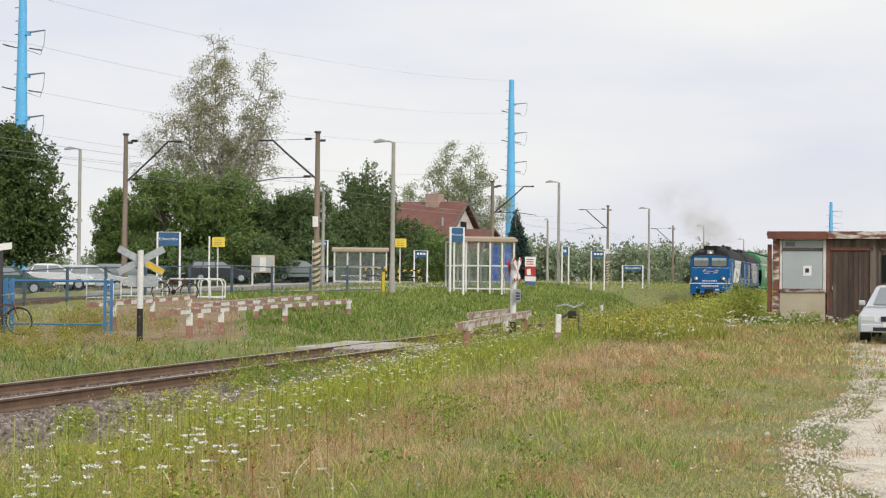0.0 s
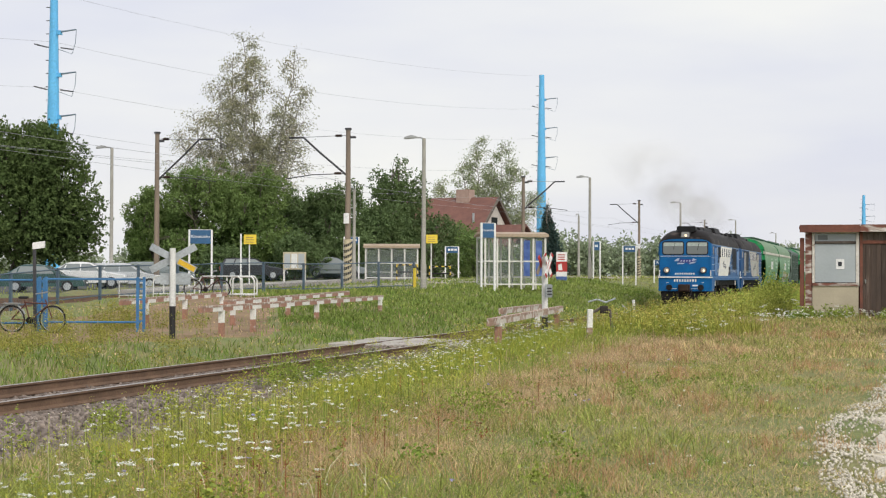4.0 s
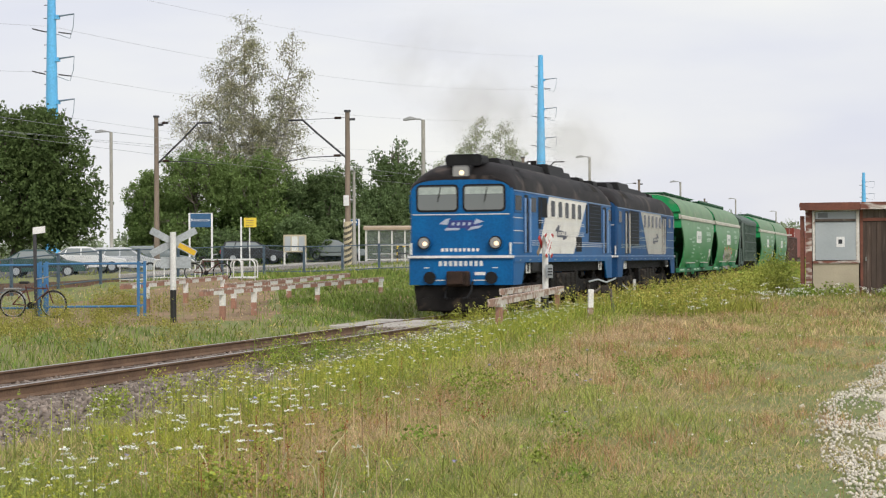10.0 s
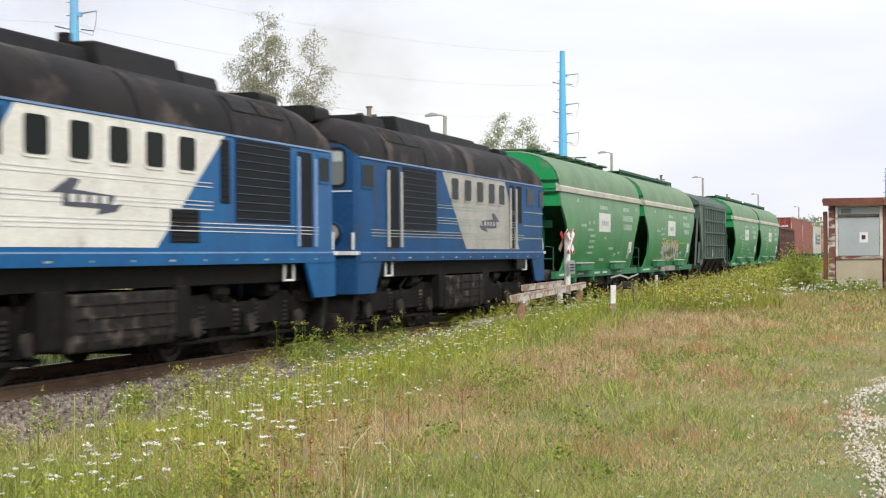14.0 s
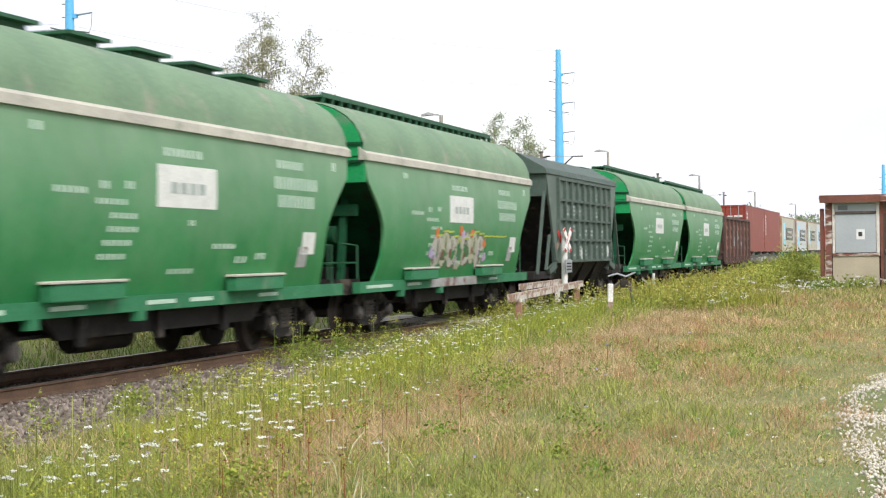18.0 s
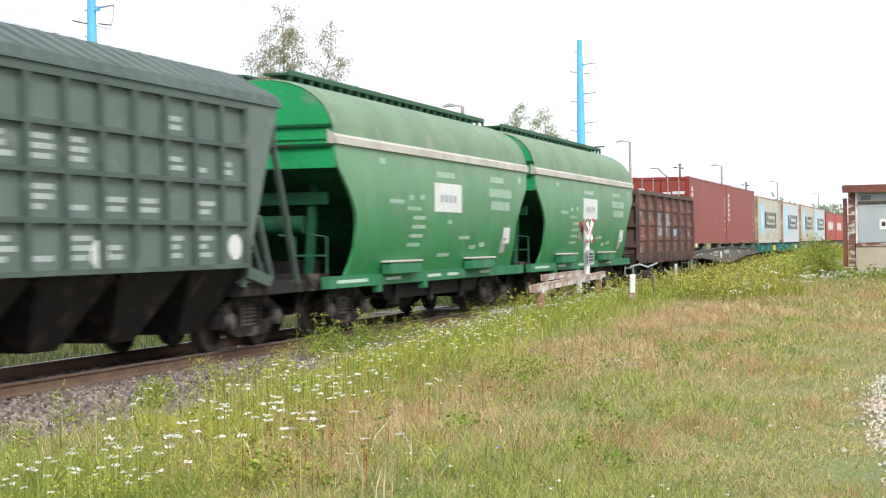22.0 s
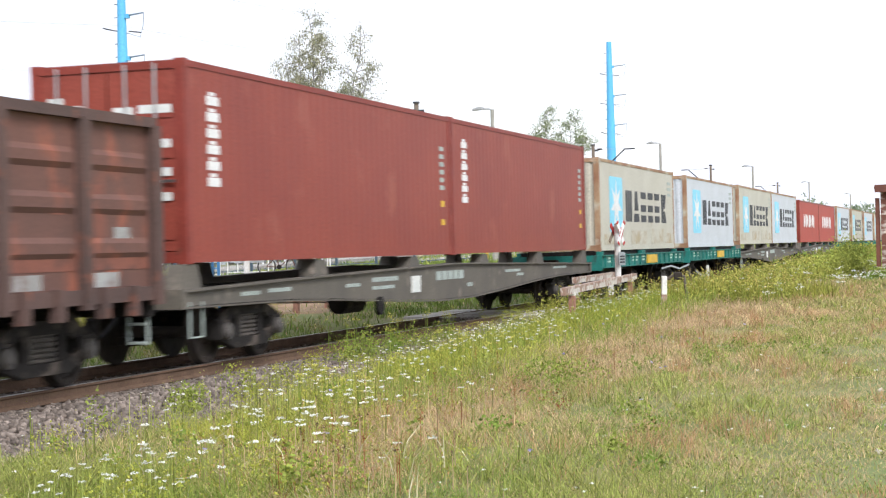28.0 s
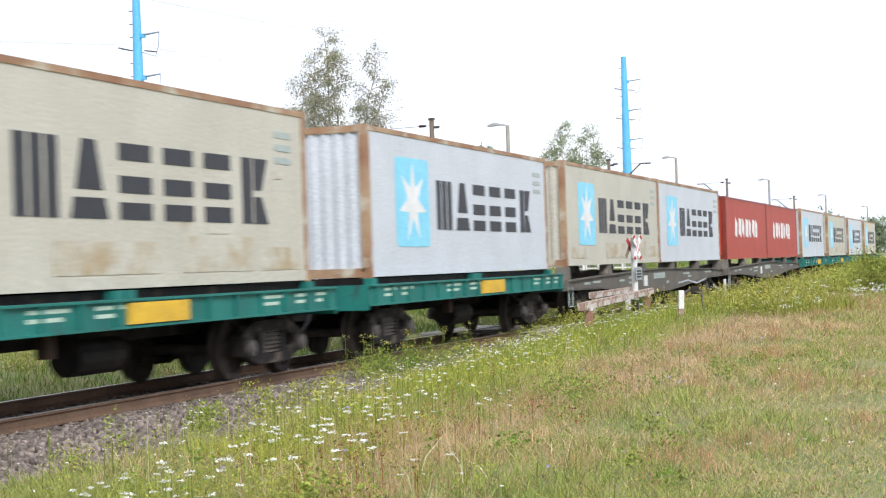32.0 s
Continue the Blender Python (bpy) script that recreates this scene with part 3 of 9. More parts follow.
        for k in range(9):
            part("number_bar", Shape().box(-0.56 + k * 0.125, -0.485 + k * 0.125, min(y - d * 0.006, y), max(y - d * 0.006, y), 1.78, 1.87), mark_panel, lo)
        for k in range(9):
            part("number_bar", Shape().box(-0.62 + k * 0.145, -0.535 + k * 0.145, min(y - d * 0.036, y), max(y - d * 0.036, y), 1.38, 1.52), mark_panel, lo)
        for x0, x1, z in ((0.40, 0.70, 1.13), (0.36, 0.86, 0.98), (-0.75, -0.45, 0.98), (-1.05, -0.9, 1.32), (0.9, 1.05, 1.32)):
            part("small_mark", Shape().box(x0, x1, min(y - d * 0.036, y), max(y - d * 0.036, y), z, z + 0.025 + 0.06 * (z > 1.1 and z < 1.2)), mark_panel, lo)
        coupler(lo, y - d * F, d)
    # roof
    rings = []
    for y, c in ((F + 0.012, 3.84), (F + 0.18, 3.99), (F + 0.45, 4.14), (F + 0.85, 4.26), (F + 1.4, 4.32)):
        rings.append([(x * (0.955 if y < F + 0.1 else 1), y, z) for x, z in arch(W + 0.01, 3.46, c)])
    rings += [[(x, L - y, z) for x, y, z in r] for r in reversed(rings)]
    part("roof", Shape().loft(rings), roof_dark, lo, "sooty dark brown roof", smooth=50)
    for y in (F + 1.6, F + 4.3, F + 8.0, F + 11.2, F + 13.9):
        part("roof_seam", Shape().loft([[(x, yy, z + 0.018) for x, z in arch(W + 0.02, 3.46, 4.325)] for yy in (y - 0.04, y + 0.04)], closed=False), black_paint, lo)
    for y0, y1, w, h in ((F + 2.3, F + 3.9, 0.60, 0.16), (F + 3.9, F + 8.3, 0.62, 0.20), (F + 8.3, F + 10.9, 0.78, 0.30), (F + 11.3, F + 12.7, 0.62, 0.20)):
        part("roof_vent", Shape().prism([(-w, 4.22), (w, 4.22), (w * 0.86, 4.32 + h), (-w * 0.86, 4.32 + h)], "y", y0, y1), black_paint, lo, bevel=0.04)
    for y0, y1, mt in ((F + 11.4, F + 12.4, black_paint), (F + 12.5, F + 13.6, steel_grime), (F + 1.75, F + 2.9, roof_dark)):
        pr = [(x, z + 0.022) for x, z in arch(W + 0.015, 3.46, 4.325)]
        for seg in (pr[2:5], pr[-5:-2]):
            part("roof_hatch", Shape().loft([[(x, yy, z) for x, z in seg] for yy in (y0, y1)], closed=False), mt, lo, "flat roof hatch")
    part("exhaust", Shape().tube([(0.25, F + 8.2, 4.3), (0.25, F + 8.2, 4.72)], 0.10, 10), steel_dark, lo)
    for sx in (-1, 1):
        x = sx * W
        p = lambda nm, sh, mt, par=lo, **k: part(nm, sh, mt, par, **k)
        th = lambda a: (min(x - sx * 0.01, x + sx * a), max(x - sx * 0.01, x + sx * a))
        # roof hatch panels
        p("gutter", Shape().box(*th(0.02), F + 0.15, E - 0.15, 3.44, 3.47), blue_grey)
        p("sill", Shape().box(*th(0.02), F + 0.1, E - 0.1, 1.47, 1.66), blue)
        p("sill_line", Shape().box(*th(0.024), F + 0.1, E - 0.1, 1.635, 1.66), blue_grey)
        for k in range(13):
            p("sill_mark", Shape().box(*th(0.026), F + 0.8 + k * 1.16, F + 0.86 + 0.1 * (k % 3 == 1) + k * 1.16, 1.52, 1.55), mark_grey)
        # slanted cream field, windows, doors and grilles; the two sides differ
        A = sx > 0
        cf = ((3.23, 8.54, 10.89, 4.80) if A else (2.92, 8.08, 10.04, 4.40))
        p("cream_field", Shape().prism([(F + cf[0], 1.72), (F + cf[1], 1.72), (F + cf[2], 3.43), (F + cf[3], 3.43)], "x", *th(0.006)), cream)
        for z in (1.96, 2.02, 2.08, 2.28, 2.34, 2.40, 2.62, 2.68):
            for y0, y1 in ((3.3, 10.4),) if z > 2.1 else ((2.4, 14.9),):
                p("side_line", Shape().box(*th(0.012), F + y0, F + y1, z, z + 0.014), white_line if blue is loco_blue else mark_grey)
        for z in (2.0, 2.34, 2.70):
            p("side_line", Shape().box(*th(0.012), F + 0.12, F + (1.25 if A else 2.4), z, z + 0.018), white_line if blue is loco_blue else mark_grey)
        ly = 5.6 if A else 5.0
        p("side_logo", Shape().prism([(F + ly + 0.35, 2.46), (F + ly + 1.7, 2.40), (F + ly + 1.55, 2.22), (F + ly + 0.3, 2.24)], "x", *th(0.014)), side_ink)
        p("side_logo_wing", Shape().prism([(F + ly, 2.40), (F + ly + 0.55, 2.40), (F + ly + 0.75, 2.58), (F + ly + 0.5, 2.60)], "x", *th(0.014)), side_ink)
        p("side_logo_tail", Shape().prism([(F + ly + 1.2, 2.14), (F + ly + 1.75, 2.20), (F + ly + 1.9, 2.30), (F + ly + 1.3, 2.24)], "x", *th(0.014)), side_ink)
        for k in range(4):
            p("side_logo_bar", Shape().box(*th(0.017), F + ly + 0.48 + k * 0.28, F + ly + 0.64 + k * 0.28, 2.29, 2.39), cream)
        for y0, y1 in ((4.93, 5.6), (6.03, 6.68), (7.08, 7.74), (8.14, 8.8), (9.18, 9.84)) if A else ((4.46, 5.11), (5.46, 6.12), (6.55, 7.21), (7.64, 8.3), (8.73, 9.39)):
            w = p("side_window", Shape().prism(rounded(F + y0, F + y1, 2.80, 3.36, 0.09), "x", *th(0.020)), cream)
            part("glass", Shape().prism(rounded(F + y0 + 0.05, F + y1 - 0.05, 2.84, 3.32, 0.07), "x", *th(0.026)), window_dark, w)
        for y0, y1, z0, z1 in ((0.16, 1.07, 2.86, 3.37), (2.17, 2.95, 2.86, 3.37), (14.9, 15.5, 2.86, 3.37)) if A else ((0.08, 0.60, 2.86, 3.37), (1.32, 2.08, 2.86, 3.37), (14.75, 15.5, 2.86, 3.37)):
            w = p("cab_window", Shape().prism(rounded(F + y0, F + y1, z0, z1, 0.06), "x", *th(0.016)), blue)
            part("glass", Shape().prism(rounded(F + y0 + 0.05, F + y1 - 0.05, z0 + 0.05, z1 - 0.05, 0.04), "x", *th(0.022)), window_dark, w)
        for y0, y1 in ((1.40, 1.88), (13.93, 14.6)) if A else ((3.44, 3.92), (13.2, 13.9)):
            dr = p("cab_door", Shape().box(*th(0.01), F + y0, F + y1, 1.74, 3.37), grille_dark, label="dark recessed cab door")
            for yy in (F + y0 - 0.07, F + y1 + 0.07):
                part("handrail", Shape().tube([(x + sx * 0.05, yy, 1.75), (x + sx * 0.05, yy, 3.28)], 0.032, 6), blue_grey if A else cream, dr)
        for y0, y1, z0, z1, n in ((3.23, 3.64, 2.45, 3.37, 12), (3.70, 4.50, 2.79, 3.37, 9), (10.72, 11.07, 2.4, 3.37, 12), (11.29, 13.6, 2.12, 3.42, 10), (8.97, 9.95, 1.79, 2.27, 7)) if A else ((2.60, 3.16, 2.40, 3.37, 12), (10.5, 12.9, 2.05, 3.40, 10)):
            g = p("grille", Shape().box(*th(0.008), F + y0, F + y1, z0, z1), grille_dark)
            for k in range(n):
                zz = z0 + (z1 - z0) * (k + 0.5) / n
                sl = Shape().prism([(x, zz - 0.006), (x + sx * 0.022, zz - 0.012), (x + sx * 0.022, zz - 0.004), (x, zz + 0.002)], "y", F + y0 + 0.02, F + y1 - 0.02)
                part("louvre", sl, black_paint if y1 - y0 < 1.5 else louvre_blue, g)
        p("step_box", Shape().box(*th(0.02), F + 2.3, F + 3.2, 1.22, 1.46), black_paint)
        for y0 in (F + 1.9, E - 2.3):
            st = Shape().tube([(x - sx * 0.06, y0, 1.45), (x - sx * 0.06, y0, 1.18), (x - sx * 0.06, y0 + 0.42, 1.18), (x - sx * 0.06, y0 + 0.42, 1.45)], 0.025, 5)
            p("footstep", st, mark_panel)
    # underframe: tank, battery boxes, bogies
    for sx in (-1, 1):
        for y0, y1 in ((F + 5.55, F + 6.2), (F + 9.4, F + 9.9)):
            part("equipment_box", Shape().box(*sorted((sx * 0.9, sx * 1.36)), y0, y1, 0.42, 1.18), loco_black, lo, bevel=0.03)
        part("air_reservoir", Shape().tube([(sx * 1.05, F + 0.9, 1.28), (sx * 1.05, F + 5.2, 1.28)], 0.16, 10), loco_black, lo)
        part("air_reservoir", Shape().tube([(sx * 1.05, E - 5.0, 1.28), (sx * 1.05, E - 0.9, 1.28)], 0.16, 10), loco_black, lo)
    part("underframe", Shape().box(-1.30, 1.30, F + 1.1, E - 1.1, 1.16, 1.49), loco_black, lo)
    tank = Shape().prism([(-1.36, 0.36), (-1.42, 0.50), (-1.42, 1.12), (1.42, 1.12), (1.42, 0.50), (1.36, 0.36)], "y", F + 6.3, F + 9.3)
    part("fuel_tank", tank, steel_grime, lo, "dark grey fuel tank and battery boxes", bevel=0.03)
    ribs = Shape()
    for sx in (-1, 1):
        for y in (F + 6.7, F + 7.5, F + 8.3, F + 9.0):
            ribs.box(*sorted((sx * 1.40, sx * 1.45)), y, y + 0.05, 0.42, 1.12)
        for z in (0.62, 0.80, 0.97):
            ribs.box(*sorted((sx * 1.40, sx * 1.44)), F + 6.35, F + 9.25, z, z + 0.03)
    tagged(part("tank_ribbing", ribs, steel_grime, lo), "", "", "", "stuff")
    for yc in (F + 3.35, F + 12.4):
        b = part("bogie", Shape().box(-0.62, 0.62, -2.75, 2.75, 0.16, 0.92), loco_black, lo, "dusty black three-axle bogie")
        b.matrix_basis = pose(0, yc, 0)
        for sx in (-1, 1):
            xx = sorted((sx * 0.98, sx * 1.16))
            part("side_frame", Shape().prism([(-2.85, 0.56), (-2.75, 0.98), (-1.3, 1.02), (-1.0, 0.86), (1.0, 0.86), (1.3, 1.02), (2.75, 0.98), (2.85, 0.56), (1.6, 0.48), (-1.6, 0.48)], "x", *xx), loco_black, b)
            for y in (-2.1, 0.0, 2.1):
                part("axle_box", Shape().box(sorted((sx * 1.02, sx * 1.22))[0], sorted((sx * 1.02, sx * 1.22))[1], y - 0.2, y + 0.2, 0.36, 0.70), loco_black, b)
                part("axle_cap", Shape().tube([(sx * 1.2, y, 0.525), (sx * 1.27, y, 0.525)], 0.15, 12), wheel_steel, b)
                for dy in (-0.42, 0.42):
                    sp = Shape()
                    for i in range(6):
                        sp.tube([(sx * 1.1, y + dy, 0.42 + 0.075 * i), (sx * 1.1, y + dy, 0.462 + 0.075 * i)], 0.11, 9)
                    sp.tube([(sx * 1.1, y + dy, 0.38), (sx * 1.1, y + dy, 0.9)], 0.065, 6)
                    tagged(part("coil_spring", sp, steel_grime, b), "", "", "", "stuff")
                part("brake_cylinder", Shape().tube([(sx * 1.12, y + 0.75, 1.05), (sx * 1.12, y + 1.25, 1.05)], 0.13, 10), loco_black, b)
        for sx in (-1, 1):
            for y in (-2.55, -1.05, 1.05, 2.55):
                part("brake_hanger", Shape().prism([(y - 0.06, 0.30), (y + 0.10, 0.22), (y + 0.16, 0.80), (y - 0.02, 0.95)], "x", *sorted((sx * 0.86, sx * 1.02))), steel_dark, b)
            part("brake_rod", Shape().tube([(sx * 1.14, -2.6, 0.30), (sx * 1.14, 2.6, 0.30)], 0.035, 6), loco_black, b)
            for y in (-2.75, 2.55):
                part("sand_box", Shape().prism([(y - 0.22, 0.78), (y + 0.22, 0.78), (y + 0.26, 1.36), (y - 0.26, 1.36)], "x", *sorted((sx * 0.95, sx * 1.30))), steel_dark, b, bevel=0.03)
            for y in (-1.6, -0.5, 0.6, 1.7):
                part("air_pipe", Shape().tube([(sx * 1.2, y, 1.42), (sx * 1.24, y + 0.1, 1.1), (sx * 1.16, y + 0.3, 0.92)], 0.03, 5), loco_black, b)
        for y in (-2.1, 0.0, 2.1):
            w = part("wheelset", WHEELSET, None, b)
            w.matrix_basis = pose(0, y, 0.475)
    return lo


def grain_hopper(label, top="walkway", graffiti=False):
    L = 14.72
    ho = thing("grain_hopper_wagon", label, "wagon", "green hopper wagons of the train")
    # levels: height, half width, start of the wall
    lv = [(1.08, 1.40, 1.52), (1.30, 1.47, 1.62), (1.60, 1.55, 1.69), (2.0, 1.60, 1.66), (2.2, 1.62, 1.57), (2.4, 1.63, 1.39), (2.6, 1.635, 1.17), (2.8, 1.635, 0.91), (2.96, 1.63, 0.70), (3.06, 1.62, 0.62), (3.3, 1.61, 0.56), (3.50, 1.60, 0.52)]
    for sx in (-1, 1):
        outer = [[(sx * w, e + (L - 2 * e) * i / 10, z) for z, w, e in lv] for i in range(11)]
        s = Shape().loft(outer, closed=False)
        inner = [[(sx * (w - 0.06), e + (L - 2 * e) * i / 10, z) for z, w, e in lv] for i in range(11)]
        s.loft(inner, closed=False)
        for k in (0, 10):
            s.loft([outer[k], inner[k]], closed=False)
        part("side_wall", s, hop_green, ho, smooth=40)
        x = sx * 1.53
        part("dust_band", Shape().prism([(sx * 1.50, 3.40), (sx * 1.655, 3.40), (sx * 1.65, 3.53), (sx * 1.50, 3.66)], "y", 0.48, L - 0.48), hop_band, ho, "dusty pale ledge below the roof")
        part("side_sill", Shape().box(*sorted((sx * 1.34, sx * 1.48)), 0.50, L - 0.50, 0.87, 1.08), hop_sill, ho)
        for y in (3.3, 8.9):
            db = part("discharge_box", Shape().box(*sorted((sx * 1.46, sx * 1.65)), y + 0.04, y + 1.96, 1.06, 1.285), hop_sill, ho, bevel=0.02)
            part("lid", Shape().box(*sorted((sx * 1.44, sx * 1.675)), y, y + 2.0, 1.285, 1.325), hop_band, db, "dusty pale lid", bevel=0.012)
        for y in (3.05, 5.9):
            part("sill_bracket", Shape().box(*sorted((sx * 1.38, sx * 1.50)), y, y + 0.22, 0.74, 0.88), hop_sill, ho)
        # markings, following the wall's lean
        xo = lambda z: sx * (np.interp(z, [a for a, _, _ in lv], [b for _, b, _ in lv]) + 0.006)

        def sheet(y0, y1, z0, z1, mt, nm="marking", par=ho):
            s2 = Shape()
            zs = np.linspace(z0, z1, 4)
            for a, b in zip(zs[:-1], zs[1:]):
                s2.face((xo(a), y0, a), (xo(a), y1, a), (xo(b), y1, b), (xo(b), y0, b))
            return part(nm, s2, mt, par)
        q = (lambda a, b: (a, b)) if sx > 0 else (lambda a, b: (L - b, L - a))
        pn = sheet(*q(6.25, 8.25), 2.30, 2.90, mark_panel, "logo_panel")
        s2 = Shape()
        for k in range(4):
            y0, y1 = q(6.68 + k * 0.31, 6.90 + k * 0.31)
            s2.face((xo(2.5) + sx * 0.004, y0, 2.5), (xo(2.5) + sx * 0.004, y1, 2.5), (xo(2.66) + sx * 0.004, y1, 2.66), (xo(2.66) + sx * 0.004, y0, 2.66))
        part("logo_shape", s2, mark_grey, pn)
        rows = [(6.5, 1.3, 3.02, 0.14), (2.9, 0.35, 3.15, 0.13), (3.4, 0.9, 2.42, 0.10), (4.5, 0.9, 2.30, 0.09), (4.9, 0.8, 2.12, 0.09), (4.85, 0.9, 1.94, 0.09), (4.75, 0.85, 1.76, 0.09), (4.65, 0.8, 1.58, 0.09), (10.7, 1.2, 3.04, 0.16), (10.55, 2.0, 2.70, 0.24), (10.7, 1.7, 2.40, 0.24), (13.3, 0.25, 3.1, 0.18), (8.2, 0.9, 1.72, 0.09), (9.1, 0.5, 1.5, 0.12), (9.9, 0.45, 1.55, 0.12), (6.8, 0.9, 1.36, 0.09), (7.3, 0.25, 2.05, 0.10), (4.6, 0.3, 2.5, 0.12), (5.3, 0.3, 2.52, 0.12)]
        s3 = Shape()
        for y, w, z, h in rows:
            n = max(2, int(w / 0.15))
            h = h * 0.85
            for k in range(n):
                y0, y1 = q(y + k * w / n, y + k * w / n + w / n * 0.62)
                s3.face((xo(z), y0, z), (xo(z), y1, z), (xo(z + h), y1, z + h), (xo(z + h), y0, z + h))
        tagged(part("lettering", s3, mark_white, ho), "", "", "", "stuff")
        sheet(*q(11.9, 12.5), 1.62, 2.0, mark_panel, "bill_sheet")
        sheet(*q(11.75, 12.2), 1.40, 1.75, gon_patch, "worn_patch")
        s4 = Shape()
        for y, w in ((0.9, 1.6), (3.55, 0.9), (6.2, 0.9), (7.6, 0.8), (10.2, 0.8)):
            y0, y1 = q(y, y + w)
            s4.box(*sorted((sx * 1.48, sx * 1.484)), y0, y1, 0.95, 1.01)
        tagged(part("lettering", s4, mark_white, ho), "", "", "", "stuff")
        if graffiti and sx > 0:
            rg = random.Random(4)

            def blob(yc, zc, ry, rz, mt, off, n=16, rough=0.12, label=""):
                pts = []
                for j in range(n):
                    g, v = j / n * 2 * math.pi, 1 + rough * rg.uniform(-1, 1)
                    z = zc + rz * v * math.sin(g)
                    pts.append((xo(z) + off, yc + ry * v * math.cos(g), z))
                part("graffiti", Shape().face(*pts), mt, ho, label)

            for k in range(7):
                yc, zc = 5.40 + k * 0.60, 1.68 + 0.06 * math.sin(k * 1.7)
                blob(yc, zc, 0.40, 0.42, spray_dark, 0.000)
                blob(yc, zc - 0.01, 0.36, 0.385, spray_beige if k % 2 else spray_pale, 0.003, label="pale beige spray-painted bubble letter")
                blob(yc + rg.uniform(-0.06, 0.06), zc + 0.05, 0.05, 0.22, spray_dark, 0.006, 8)
                blob(yc - 0.14, zc + rg.uniform(-0.2, 0.0), 0.07, 0.10, gon_orange if k % 3 else spray_lilac, 0.006, 9, 0.3)
            for yc, zc, mt in ((5.35, 2.06, spray_orange), (7.2, 2.12, spray_orange), (8.2, 2.06, spray_orange), (9.35, 1.84, spray_orange), (4.98, 1.62, spray_lilac), (9.5, 1.5, spray_lilac), (7.45, 2.0, spray_lilac)):
                blob(yc, zc, 0.15, 0.11, mt, 0.008, 10, 0.3)
            line = Shape()
            for k in range(14):
                y0, z0 = 5.3 + k * 0.44, 1.98 + 0.10 * math.sin(k * 1.1) * (k < 9)
                line.face((xo(z0) + 0.009, y0, z0), (xo(z0) + 0.009, y0 + 0.46, z0 + 0.02), (xo(z0 + 0.05) + 0.009, y0 + 0.46, z0 + 0.06), (xo(z0 + 0.04) + 0.009, y0, z0 + 0.04))
            part("graffiti", line, spray_lime, ho, "yellow-green sprayed line")
            part("worn_sill", Shape().box(1.482, 1.487, 5.2, 9.0, 0.88, 1.07), gon_patch, ho)
    # roof and ends
    rings = []
    for y, c, w in ((0.52, 4.56, 1.0), (0.80, 4.60, 1.0), (L - 0.80, 4.60, 1.0), (L - 0.52, 4.56, 1.0)):
        rings.append([(x * w, y, z) for x, z in arch(1.60, 3.50, c, 16, 0.75)])
    part("roof", Shape().loft(rings, closed=False), hop_roof, ho, "dusty green curved roof", smooth=50)
    for d, y0 in ((1, 0.0), (-1, L)):
        a = lambda v: y0 + d * v
        endp = [(x, z) for x, z in arch(1.58, 3.48, 4.55, 16, 0.75)]
        part("end_plate", Shape().prism(endp, "y", a(0.50), a(0.56)), hop_end, ho, "bright green end plate")
        ledges = Shape()
        for z, t, yy in ((3.74, 0.05, 0.45), (3.40, 0.05, 0.46)):
            ledges.box(-1.57, 1.57, min(a(yy), a(0.56)), max(a(yy), a(0.56)), z - t, z)
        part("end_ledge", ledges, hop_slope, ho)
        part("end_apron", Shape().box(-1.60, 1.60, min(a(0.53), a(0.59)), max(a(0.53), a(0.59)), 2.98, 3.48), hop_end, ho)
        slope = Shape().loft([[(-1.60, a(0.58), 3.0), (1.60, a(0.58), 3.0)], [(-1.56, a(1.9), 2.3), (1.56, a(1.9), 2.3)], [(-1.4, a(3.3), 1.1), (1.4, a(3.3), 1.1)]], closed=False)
        part("slope_sheet", slope, hop_slope, ho, "slope sheet in shade-darkened green")
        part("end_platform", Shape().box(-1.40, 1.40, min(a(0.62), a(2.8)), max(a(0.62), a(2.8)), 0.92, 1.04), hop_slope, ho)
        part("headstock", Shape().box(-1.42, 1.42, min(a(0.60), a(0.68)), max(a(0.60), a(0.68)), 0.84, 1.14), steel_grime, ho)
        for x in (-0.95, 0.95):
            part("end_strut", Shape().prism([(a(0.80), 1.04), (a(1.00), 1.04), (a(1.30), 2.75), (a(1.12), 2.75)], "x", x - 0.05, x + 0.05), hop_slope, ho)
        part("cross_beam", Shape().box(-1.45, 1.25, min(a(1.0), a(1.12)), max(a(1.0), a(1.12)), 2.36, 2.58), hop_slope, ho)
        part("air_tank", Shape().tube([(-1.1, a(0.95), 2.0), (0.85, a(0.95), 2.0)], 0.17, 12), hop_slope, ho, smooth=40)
        ps = Shape()
        for x in (0.75, 1.35):
            ps.tube([(x, a(0.75), 1.04), (x, a(0.75), 1.78), (x - 0.3, a(0.75), 1.82)], 0.022, 5)
        ps.tube([(0.75, a(0.75), 1.45), (1.35, a(0.75), 1.45)], 0.02, 5)
        part("platform_rail", ps, hop_rail, ho)
        lad = Shape()
        for x in (-1.35, -0.95):
            lad.tube([(x, a(0.46), 1.04), (x, a(0.44), 4.0)], 0.02, 5)
        for k in range(9):
            lad.tube([(-1.35, a(0.45), 1.2 + k * 0.32), (-0.95, a(0.45), 1.2 + k * 0.32)], 0.015, 4)
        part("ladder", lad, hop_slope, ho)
        coupler(ho, a(0.0), d)
        part("brake_gear", Shape().box(-0.5, 0.7, min(a(1.3), a(2.1)), max(a(1.3), a(2.1)), 1.04, 1.36), steel_dark, ho)
    if top == "walkway":
        wk = Shape().box(-0.62, -0.18, 0.8, L - 1.0, 4.66, 4.70).box(0.18, 0.66, 0.8, L - 1.0, 4.66, 4.70)
        for k in range(26):
            y = 0.9 + k * (L - 2.0) / 25
